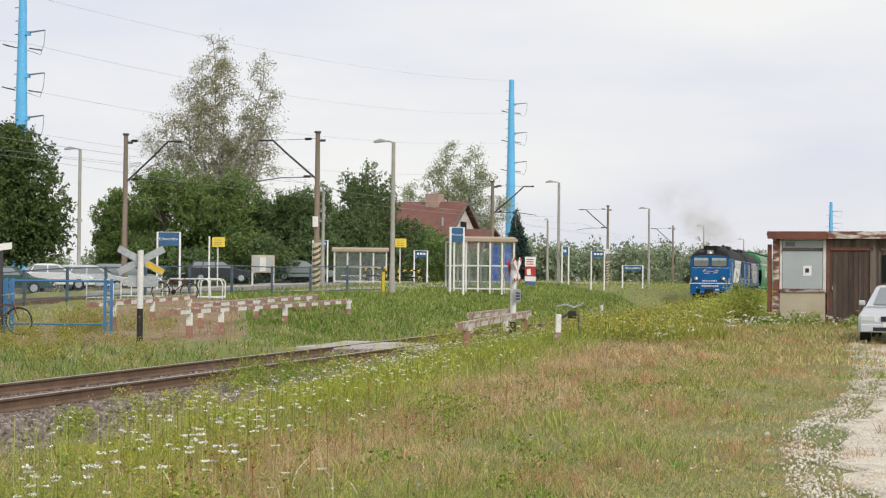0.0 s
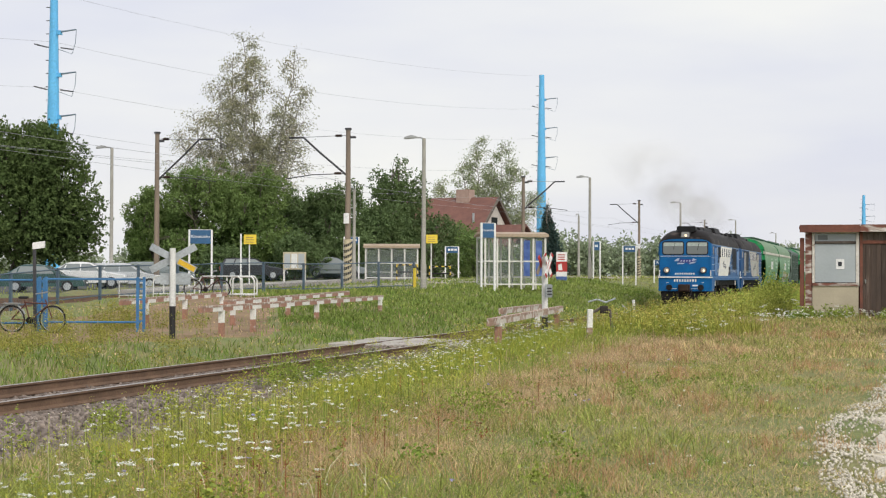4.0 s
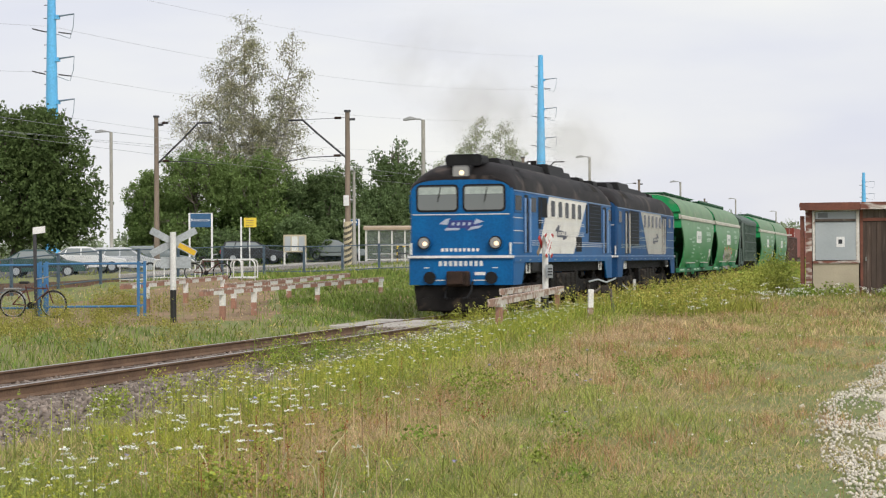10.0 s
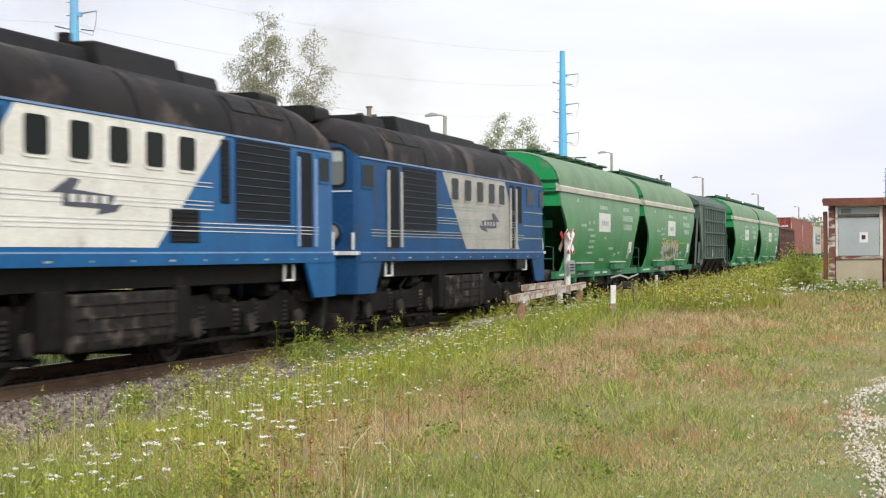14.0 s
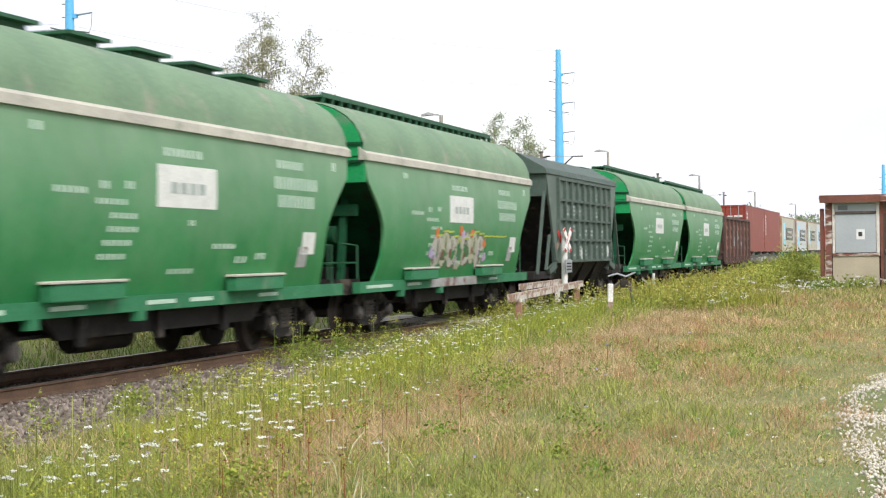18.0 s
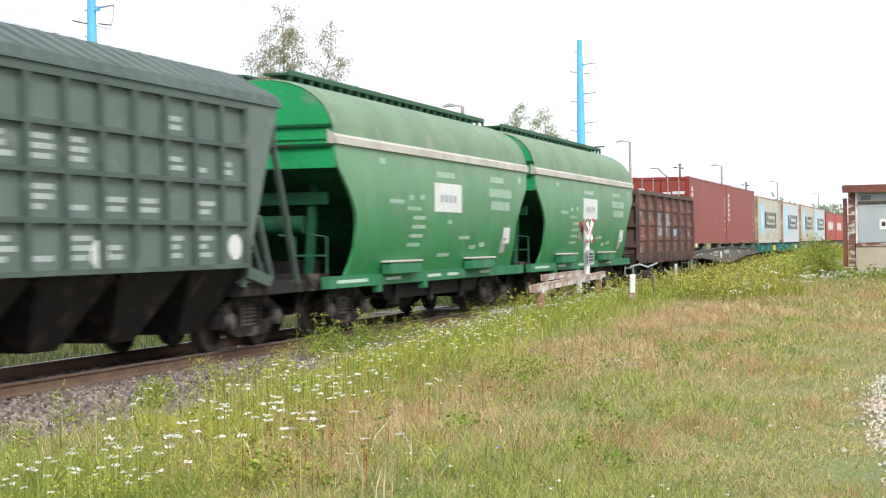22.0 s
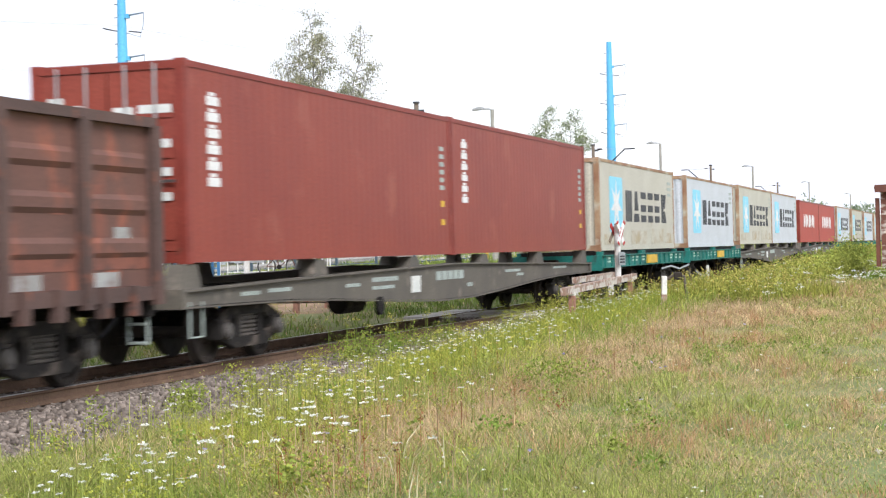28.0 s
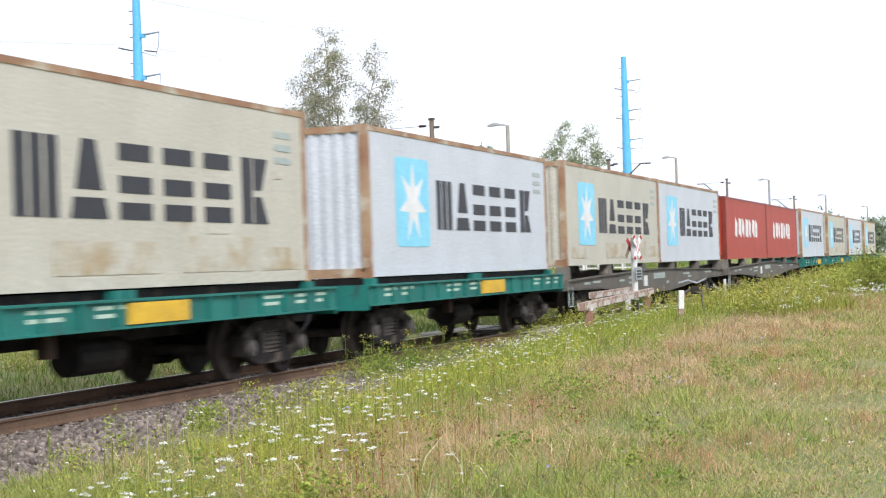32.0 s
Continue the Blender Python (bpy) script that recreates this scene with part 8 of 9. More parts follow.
branching_tree("birch_tree", "tall thin birch tree with a sparse drooping crown", -49.6, 121.0, ((-0.4, 0, 18.7, 0.9), (-1.5, 0.6, 17.2, 0.8), (-2.8, 0.6, 15.2, 0.8), (0.9, -0.6, 16.8, 0.8), (3.9, 0, 17.4, 0.6), (4.6, 0.4, 14.6, 0.5), (2.9, 0.8, 13.2, 0.9), (1.6, -0.4, 11.0, 1.5), (-4.4, -0.5, 12.8, 0.5), (-6.0, 0.3, 11.4, 0.38), (-6.2, 0.3, 9.0, 0.30), (-3.4, 0.6, 10.4, 0.5), (4.4, -0.3, 10.0, 0.6)), 3.6, 0.20, 2.3, 0.30, 8, 25, 0.112, birch_leaf, birch_bark, 3, 0.75, 0.20)
branching_tree("birch_tree", "tall thin birch tree with a sparse crown behind the house", -46.6, 184.0, ((-0.6, 0, 15.6, 0.9), (2.2, 0.5, 15.0, 0.9), (-2.6, 0.4, 13.0, 0.9), (4.3, -0.4, 12.2, 0.9), (-5.2, 0, 10.8, 0.8), (6.0, 0.3, 9.4, 0.8), (0.8, -0.6, 11.5, 1.0), (-3.6, -0.3, 8.4, 0.9), (5.0, 0.2, 7.0, 0.9)), 3.4, 0.20, 2.6, 0.30, 8, 19, 0.155, poplar_leaf, birch_bark, 4, 0.6, 0.26)
shrubs = ((-52.4, 109, 5.9, 1.15), (-50.7, 110, 4.4, 1.5), (-48.6, 108.5, 8.0, 2.6), (-45.6, 110, 7.0, 2.5), (-43.8, 109, 7.6, 2.3), (-41.6, 112, 6.0, 2.2), (-39.4, 113, 6.4, 2.2), (-37.3, 116, 5.0, 2.0))
for k, (x, y, h, r) in enumerate(shrubs):
    tree("shrub", "dense mid-green leafy shrub behind the station" if k not in (5, 6, 7) else "dark green leafy shrub behind the shelter", "shrub", x, y, clumps(20 + k, 24, r * 1.12, r, 0.8, h - 0.5, r * 0.40, 0.5) + [(r * 0.7 * math.sin(j * 2.4 + k), r * 0.5 * math.cos(j * 1.7), h - 0.6 + 0.5 * math.sin(j * 1.9 + k), 0.42, 0.42, 0.75) for j in range(5)], 30000, 0.138, shrub_leaf if k not in (5, 6, 7) else dark_leaf, twig_mat, 0.14, 30 + k, 0.2, 0.6, group="shrubs behind the station")
tree("ash_tree", "dark green tree with an uneven crown", "tree", -37.2, 121.0, clumps(41, 16, 1.9, 2.0, 1.4, 7.0, 1.15, 0.6) + [(0.2, 0, 8.4, 0.6, 0.6, 0.8), (-1.6, 0, 7.4, 0.5, 0.5, 0.9), (1.5, 0, 7.2, 0.5, 0.5, 0.8)], 24000, 0.16, dark_leaf, twig_mat, 0.2, 42, 0.2, 0.5)
for k, (x, y, h, r, mt) in enumerate(((-34.8, 122, 4.6, 2.0, dark_leaf), (-33.0, 128, 3.6, 1.9, shrub_leaf), (-36.0, 136, 4.4, 2.2, shrub_leaf), (-30.6, 133, 2.6, 1.8, shrub_leaf), (-44.5, 104.5, 2.6, 1.4, dark_leaf), (-40.6, 108, 3.4, 1.5, dark_leaf), (-38.0, 112.5, 3.2, 1.6, dark_leaf))):
    tree("shrub", "low leafy shrub by the platform", "shrub", x, y, clumps(60 + k, 8, r, r, 0.5, h - 0.7, r * 0.6, 0.3), 9000, 0.16, mt, twig_mat, 0.1, 70 + k, 0.1, 0.6, group="low shrubs")
fb = []
for k in range(16):
    u = k / 15
    for j in range(3):
        a = k * 2.1 + j * 2.1
        rr = 1.75 * (1 - u) + 0.1
        fb.append((rr * 0.62 * math.cos(a), rr * 0.62 * math.sin(a), 0.8 + 6.5 * u, rr * 0.6, rr * 0.6, 0.28))
tree("spruce_tree", "dark blue-green conical spruce tree", "tree", -35.2, 166.0, fb, 11000, 0.22, fir_leaf, twig_mat, 0.16, 80, 0.25, 0.3, sprig=0)
for k in range(30):
    rgk = random.Random(500 + k)
    u = k / 29
    d = 300 + 110 * u + rgk.uniform(-10, 10)
    x = -78 + 48 * u + rgk.uniform(-2, 2) if k % 3 else -60 + 34 * u
    h = rgk.uniform(6.0, 8.8) * (1 - 0.30 * max(0, u - 0.8))
    tree("far_tree", "green tree of the distant wood, paled for haze", "tree", x, d, clumps(510 + k, 8, 3.4, 3.0, 1.2, h - 1.4, 2.3, 0.3), 2000, 0.50, far_leaf, twig_mat, 0.25, 540 + k, 0.2, 0.5, z=1.2, group="distant wood", sprig=6)
for k in range(26):
    rgk = random.Random(700 + k)
    x = -330 + k * 8.5 + rgk.uniform(-3, 3)
    tree("far_tree", "green tree of the distant wood, paled for haze", "tree", x, 430 + rgk.uniform(-30, 30), clumps(710 + k, 7, 4.0, 3.0, 1.0, rgk.uniform(3.5, 6), 2.6, 0.3), 1700, 0.6, far_leaf, twig_mat, 0.25, 740 + k, 0.2, 0.5, z=1.0, group="distant wood", sprig=6)


# ---- sleepers, stones, grass and flowers ----
SLEEPER = Shape().box(-1.35, 1.35, -0.13, 0.13, -0.20, 0.0).mesh("sleeper", sleeper_mat)
for k in range(150):
    y = 9.0 + k * 0.56
    if not 37.3 < y < 42.8:
        o = part("sleeper", SLEEPER, None, trackbed)
        o.location = (TRACK, y, -0.178)

nrg = np.random.default_rng(12)


def stones(name, label, xs, ys, size, mt, lift=0.0, bed_fn=None):
    n = len(xs)
    base = np.array([(1, 0, 0), (-1, 0, 0), (0, 1, 0), (0, -1, 0), (0, 0, 1), (0, 0, -1)], float)
    tri = np.array([(0, 2, 4), (2, 1, 4), (1, 3, 4), (3, 0, 4), (2, 0, 5), (1, 2, 5), (3, 1, 5), (0, 3, 5)])
    q = nrg.normal(size=(n, 3, 3))
    q, _ = np.linalg.qr(q)
    v = np.einsum("kj,nij->nki", base * 1.0, q) * (size * (0.6 + 0.8 * nrg.random(n)))[:, None, None] * (0.7 + 0.6 * nrg.random((n, 6, 1)))
    z = ground_z(xs, ys) if bed_fn is None else bed_fn(xs, ys)
    v += np.stack([xs, ys, z + lift], -1)[:, None, :]
    f = (np.arange(n)[:, None, None] * 6 + tri[None]).reshape(-1, 3)
    return tagged(part(name, raw_mesh(name, v.reshape(-1, 3), f, mt), None), label, "stones", "", "stuff")


def bed_top(xs, ys):
    return np.interp(np.abs(xs - TRACK), [1.75, 2.75], [-0.22, -0.42])


def bank_top(xs, ys):
    return np.maximum(bed_top(xs, ys), ground_z(xs, ys) - 0.01)


n = 26000
ys = 11 + 32 * nrg.random(n) ** 1.4
xs = TRACK + np.where(nrg.random(n) < 0.80, 0.85 + 3.3 * nrg.random(n), -0.7 + 1.4 * nrg.random(n))
stones("ballast_stones", "loose brown-grey ballast stones along the rails", xs, ys, 0.044, ballast_stone, 0.014, bank_top)

gravel_edge = lambda y: 0.14 + np.interp(y, [7, 9, 11.5, 12.6, 13.5, 15, 17.5, 18.5, 21, 23, 29.5, 38, 46], [-0.2, -0.25, -0.35, -0.45, -0.55, -0.72, -0.85, -0.85, -0.6, -0.42, -0.2, -0.55, -0.2])
grg = random.Random(8)
s = Shape()
cols = [0, 0.03, 0.08, 0.14, 0.2, 0.27, 0.35, 0.43, 0.52, 0.62, 0.73, 0.86, 1.0]
s.loft([[(e + (3.2 - e) * k, y, gz(e + (3.2 - e) * k, y) + (0.03 if 0 < k < 1 else -0.06)) for k in cols] for y in np.arange(7, 47, 0.35) for e in (float(gravel_edge(y)) + 0.34 + grg.uniform(-0.22, 0.16),)], closed=False)
tagged(part("gravel_track", s, lime), "pale limestone gravel track with worn edges", "gravel track", "", "structure")
n = 12000
ys = 9 + 34 * nrg.random(n) ** 1.5
xs = gravel_edge(ys) - 0.05 + np.where(nrg.random(n) < 0.22, 0.09 * nrg.normal(size=n), 1.6 * nrg.random(n))
stones("gravel_stones", "loose pale limestone pieces on the gravel track", xs, ys, 0.014, lime_stone, 0.028)
stones("pale_stone_heap", "small heap of pale stones in the grass", -6.9 + 0.9 * nrg.normal(size=260) * 0.5, 55.3 + 0.8 * nrg.normal(size=260), 0.06, lime_stone, 0.05)
stones("flat_stones", "few larger pale stones in the short grass", np.array([-0.82, -0.7, -1.1]), np.array([13.2, 15.8, 18.5]), 0.035, lime_stone, 0.01)


def wave(x, y, s):
    return 0.5 + 0.25 * (np.sin(x * s + 1.3 * np.sin(y * s * 0.7)) + np.sin(y * s * 0.8 + 1.7 * np.sin(x * s * 0.6 + 2)))


def blades(name, label, xs, ys, h, width, lean, mt, bend=0.5):
    n = len(xs)
    z = ground_z(xs, ys) - 0.02
    a = nrg.random(n) * 2 * math.pi
    dx, dy = np.cos(a), np.sin(a)
    b = nrg.random(n) * 2 * math.pi
    hh = (h(xs, ys) if callable(h) else h) * (0.55 + 0.75 * nrg.random(n))
    ln = hh * lean * nrg.random(n)
    w = width * (0.7 + 0.6 * nrg.random(n)) * np.clip(0.55 + ys / 30, 0.8, 2.4)
    sx, sy = np.cos(b) * w, np.sin(b) * w
    p = []
    for u, ww in ((0.0, 1.0), (0.55, 0.8), (1.0, 0.12)):
        off = ln * (bend * u + (1 - bend) * u * u)
        zz = z + hh * u * (1 - 0.12 * lean * u)
        for s in (-1, 1):
            p.append(np.stack([xs + dx * off + s * sx * ww, ys + dy * off + s * sy * ww, zz], -1))
    v = np.stack(p, 1).reshape(-1, 3)
    f = (np.arange(n)[:, None, None] * 6 + np.array([[0, 1, 3, 2], [2, 3, 5, 4]])[None]).reshape(-1, 4)
    return tagged(part(name, raw_mesh(name, v, f, mt), None), label, "grass", "", "stuff")


def spots(n, x0, x1, y0, y1, power=1.6, keep=None, fan=False):
    """Random places, thicker towards the near end; keep is a chance for each place."""
    y = y0 + (y1 - y0) * nrg.random(n) ** power
    if fan:
        x0, x1 = np.maximum(x0, -0.66 * y - 0.4), np.minimum(x1, 0.9)
    x = x0 + (x1 - x0) * nrg.random(n)
    if keep is not None:
        k = nrg.random(n) < keep(x, y)
        x, y = x[k], y[k]
    return x, y


def tufts(n, k, r, x0, x1, y0, y1, power, keep):
    """Clumps of k blades round random places."""
    cx, cy = spots(n, x0, x1, y0, y1, power, keep, True)
    m = len(cx)
    a = nrg.normal(size=(m, k, 2)) * (r * (0.5 + nrg.random(m)))[:, None, None]
    return (cx[:, None] + a[:, :, 0]).ravel(), (cy[:, None] + a[:, :, 1]).ravel()


def off_gravel(x, y):
    edge = gravel_edge(y) + 0.7 * (wave(x, y, 2.2) - 0.5)
    return np.where(x < edge, 1.0, np.where(wave(x + 3, y, 4.5) > 0.45 + 0.35 * np.clip(x - edge, 0, 1), 0.6, 0.04))


def off_bed(x, y):
    edge = np.interp(y, [0, 14, 17, 20, 24, 28, 32], [-7.6, -7.7, -7.95, -8.6, -9.5, -10.1, -10.5])
    return np.clip((x - edge) / 0.6, 0, 1)


def bare(x, y):
    """Trodden ground round the footpath beyond the track."""
    return np.where((x < -15.4 - np.clip((y - 40) * 0.4, 0, 5.5)) & (y > 33) & (y < 58), 0.07, 1.0)


grass_green = leafy("fresh_grass", (0.265, 0.322, 0.072), (0.360, 0.372, 0.108), 1.1, 0.5)
verge_green = leafy("verge_grass", (0.158, 0.236, 0.050), (0.225, 0.285, 0.070), 1.0, 0.4)
grass_dry = leafy("straw_dry_grass", (0.60, 0.455, 0.260), (0.48, 0.360, 0.19), 1.1, 0.6)
grass_red = leafy("reddish_seed_grass", (0.55, 0.385, 0.245), (0.60, 0.46, 0.30), 1.0, 0.8)
lush_green = leafy("lush_grass", (0.185, 0.300, 0.060), (0.250, 0.350, 0.08), 0.9, 0.5)
grass_rusty = leafy("rusty_grass", (0.42, 0.225, 0.12), (0.50, 0.30, 0.16), 0.9, 0.8)
grass_pale = leafy("pale_seed_heads", (0.68, 0.64, 0.46), (0.60, 0.58, 0.36), 0.4, 0.8)
weed_green = leafy("weed_leaves", (0.195, 0.285, 0.050), (0.290, 0.34, 0.066), 0.9, 0.6)
verge_leaf = leafy("verge_weed_leaves", (0.25, 0.255, 0.056), (0.33, 0.305, 0.068), 0.9, 0.8, c3=(0.29, 0.19, 0.09), amount=0.34)
olive_leaf = leafy("olive_weed_leaves", (0.275, 0.30, 0.060), (0.36, 0.345, 0.075), 0.9, 0.8, c3=(0.36, 0.25, 0.11), amount=0.28)
bank_leaf = leafy("light_weed_leaves", (0.30, 0.37, 0.070), (0.42, 0.43, 0.095), 0.9, 0.6)
lime_leaf = leafy("yellow_green_leaves", (0.34, 0.38, 0.060), (0.44, 0.43, 0.075), 0.8, 0.8)
dock_red = leafy("rusty_dock_seed", (0.26, 0.085, 0.040), (0.34, 0.14, 0.06), 0.6, 0.9)
head_brown = leafy("dark_plantain_heads", (0.095, 0.060, 0.035), (0.15, 0.10, 0.06), 0.5, 0.9)
petal_white = leafy("white_petals", (0.86, 0.86, 0.80), (0.76, 0.77, 0.70), 0.3, 1.0)
petal_yellow = leafy("yellow_petals", (0.54, 0.49, 0.10), (0.47, 0.47, 0.12), 0.5, 1.0)
petal_blue = leafy("pale_blue_petals", (0.42, 0.40, 0.68), (0.50, 0.46, 0.70), 0.3, 1.0)

white_row = lambda y: np.interp(y, [9, 11, 13.5, 17, 20, 25, 32, 46], [-5.1, -5.2, -6.3, -6.5, -7.0, -7.5, -8.2, -8.6])
meadow = lambda x, y: off_gravel(x, y) * off_bed(x, y)
red_line = lambda y: np.interp(y, [9, 11, 14, 17, 20, 24, 35, 46], [-4.0, -4.6, -5.5, -5.2, -5.0, -5.2, -5.8, -5.4])
ridge = lambda x, y: np.exp(-((x - red_line(y)) / (0.55 + 0.016 * y)) ** 2)
left_side = lambda x, y: smooth(0.3, -0.9, x - red_line(y))
green_patch = lambda x, y: np.exp(-((x + 2.9) / 1.1) ** 2 - ((y - 10.2) / 3.0) ** 2) + 0.7 * np.exp(-((x + 3.6) / 0.9) ** 2 - ((y - 20) / 2.2) ** 2)
dry_zone = lambda x, y: np.clip(0.18 + 0.50 * (1 - left_side(x, y)) + (wave(x, y, 0.75) - 0.5) * 0.62 + 0.3 * (wave(x + 7, y, 2.1) - 0.5) - 0.65 * green_patch(x, y), 0.03, 1)
tall = lambda x, y: 0.075 + 0.06 * (1 - left_side(x, y)) * (1 - smooth(-2.6, -0.6, x)) + 0.085 * left_side(x, y) + 0.05 * ridge(x, y)
x, y = spots(33000, -8.6, 1.4, 32, 60, 1.1, lambda x, y: meadow(x, y) * (0.25 + 0.75 * dry_zone(x, y)))
blades("far_dry_grass", "dry grass on the far meadow", x, y, lambda x, y: 0.12 + 0.10 * wave(x, y, 0.9), 0.0054, 1.3, grass_dry)
x, y = spots(46000, -8.6, 1.4, 32, 60, 1.1, lambda x, y: meadow(x, y) * (1 - 0.8 * dry_zone(x, y)))
blades("far_meadow_grass", "green grass on the far meadow", x, y, lambda x, y: 0.11 + 0.09 * wave(x, y, 0.9), 0.0042, 1.3, grass_green)
x, y = spots(34000, -7.0, 0.9, 13, 34, 1.2, lambda x, y: meadow(x, y) * (0.2 + 0.8 * dry_zone(x, y)), True)
blades("fine_dry_grass", "fine pale dry grass of the meadow", x, y, lambda x, y: tall(x, y) * 1.0 + 0.02, 0.0019, 1.5, grass_dry)
x, y = tufts(1500, 22, 0.07, -7.5, 0.5, 8.8, 46, 1.5, lambda x, y: meadow(x, y) * np.clip(0.35 * (wave(x + 11, y, 1.7) > 0.5) + green_patch(x, y), 0, 1))
blades("lush_tufts", "lush darker green tufts in the meadow", x, y, lambda x, y: 0.09 + 0.08 * wave(x, y, 1.1), 0.0034, 1.3, lush_green)
x, y = tufts(640, 26, 0.09, -7.0, 0.3, 10, 46, 1.3, lambda x, y: meadow(x, y) * (wave(x + 21, y, 1.2) > 0.5))
blades("rusty_tufts", "rusty brown seeding grass tufts", x, y, lambda x, y: 0.17 + 0.10 * wave(x, y, 1.1), 0.0022, 1.0, grass_rusty)
x, y = spots(500, -5.6, -3.2, 8.8, 16, 1.2, lambda x, y: np.exp(-((x - red_line(y)) / 0.55) ** 2))
blades("dock_stems", "reddish brown dock stems on the ridge", x, y, 0.27, 0.0022, 0.8, dock_red)
# a low mat, then tufts, then long fine stems
x, y = spots(118000, -10.6, 0.9, 8.6, 62, 2.1, lambda x, y: meadow(x, y) * (1 - 0.75 * dry_zone(x, y)), True)
blades("meadow_grass", "fresh green meadow grass", x, y, lambda x, y: tall(x, y) * 0.75, 0.0039, 1.5, grass_green)
x, y = tufts(7400, 14, 0.045, -10.6, 0.9, 8.6, 62, 2.0, lambda x, y: meadow(x, y) * (1.1 - 0.8 * dry_zone(x, y)))
blades("grass_tufts", "tufts of fresh green grass", x, y, lambda x, y: tall(x, y) * (0.5 + 1.6 * wave(x, y, 1.6) ** 2), 0.0034, 1.2, grass_green)
x, y = spots(170000, -10.2, 0.9, 8.6, 62, 2.1, lambda x, y: meadow(x, y) * (0.06 + 0.94 * dry_zone(x, y)), True)
blades("dry_grass", "straw-coloured dry meadow grass", x, y, lambda x, y: tall(x, y) * 0.8, 0.0026, 1.7, grass_dry)
x, y = tufts(6500, 14, 0.05, -10.2, 0.9, 8.6, 62, 2.0, lambda x, y: meadow(x, y) * (0.1 + 0.9 * dry_zone(x, y)) * (wave(x + 2, y, 1.1) > 0.4))
blades("straw_tufts", "clumps of straw-coloured grass", x, y, lambda x, y: tall(x, y) * (0.6 + 1.5 * wave(x + 5, y, 1.3) ** 2), 0.0026, 1.5, grass_dry)
x, y = spots(42000, -9.8, 0.6, 8.6, 56, 1.5, lambda x, y: meadow(x, y) * (0.12 + 0.5 * wave(x + 9, y, 0.9)) * smooth(0.2, -1.4, x), True)
blades("brown_stems", "fine brownish seed stems over the meadow", x, y, lambda x, y: tall(x, y) * 1.1 + 0.03, 0.0015, 1.3, grass_red)
x, y = spots(60000, -8.6, -1.6, 10.5, 50, 1.35, lambda x, y: meadow(x, y) * ridge(x, y) * (0.35 + wave(x, y, 0.9)) * (0.35 + 0.65 * smooth(10.5, 15, y)), True)
blades("seed_grass", "reddish flowering meadow grass", x, y, 0.25, 0.0016, 1.3, grass_red)
x, y = spots(70000, -10.9, -4.0, 8.6, 66, 1.9, lambda x, y: meadow(x, y) * left_side(x, y) * (0.25 + wave(x, y, 1.1)), True)
blades("tall_weeds", "tall green weeds beside the track", x, y, lambda x, y: (0.17 + 0.20 * smooth(13, 34, y)) * (0.25 + 0.75 * off_bed(x - 0.8, y)), 0.0038, 1.3, weed_green)
lime_line = lambda y: np.interp(y, [12, 15.7, 18, 24, 31, 40, 60], [-6.6, -6.9, -7.1, -7.7, -8.1, -8.3, -8.3])
x, y = spots(60000, -10.6, -5.0, 13, 60, 1.3, lambda x, y: meadow(x, y) * off_bed(x - 0.7, y) * np.exp(-((x - lime_line(y)) / 1.3) ** 2) * (0.3 + wave(x, y, 0.9)), True)
blades("lime_weeds", "yellow-green feathery weeds along the track", x, y, lambda x, y: 0.24 + 0.14 * smooth(16, 34, y), 0.0046, 1.3, lime_leaf)
x, y = spots(70, -6.4, -3.6, 8.8, 12.5, 1.3)
blades("pale_grass_heads", "pale drooping grass heads in the near meadow", x, y, 0.34, 0.005, 1.3, grass_pale, 0.1)
x, y = spots(30000, -10.6, -3.2, 40, 130, 1.2, lambda x, y: np.where(x < -3.6 - 0.02 * (y - 42), 1, 0.1) * off_bed(x, y) * (0.3 + wave(x, y, 0.8)))
blades("weed_bank", "tall olive weeds on the bank by the shed", x, y, lambda x, y: 0.18 + 0.36 * wave(x, y, 0.6), 0.008, 0.8, olive_leaf)


def weed_clumps(name, label, places, leaf, n, size):
    """Low leafy plants: each place is x, y, radius, height."""
    rg = np.random.default_rng(len(places) * 7 + n)
    bl = [(px, py, gz(px, py) + h * 0.45, r, r, h * 0.62) for px, py, r, h in places]
    v, f = leaf_cloud(bl, n, size, rg, 0.35, 0.0)
    return tagged(part(name, raw_mesh(name, v, f, leaf), None), label, "weeds", "", "stuff")


prg = random.Random(77)
bank = [(prg.uniform(-5.4, -3.6), prg.uniform(48.5, 62), prg.uniform(0.3, 0.55), prg.uniform(0.4, 0.8)) for _ in range(22)]
bank += [(prg.uniform(-4.5, -3.3), prg.uniform(50.0, 54), prg.uniform(0.35, 0.55), prg.uniform(0.8, 1.4)) for _ in range(13)]
weed_clumps("bank_weeds", "bushy green weeds on the bank by the shed", bank, bank_leaf, 12000, 0.05)
olive = [(prg.uniform(-10.2, -4.4), prg.uniform(38, 64), prg.uniform(0.25, 0.6), prg.uniform(0.3, 0.7)) for _ in range(130)]
weed_clumps("olive_weeds", "yellowish green weeds between the crossing and the shed", olive, olive_leaf, 14000, 0.060)
far_bank = [(prg.uniform(-10.0, -3.0), prg.uniform(66, 130), prg.uniform(0.6, 1.3), prg.uniform(0.5, 0.9)) for _ in range(90)]
weed_clumps("far_bank_weeds", "bushy weeds along the far bank", far_bank, weed_green, 7000, 0.14)
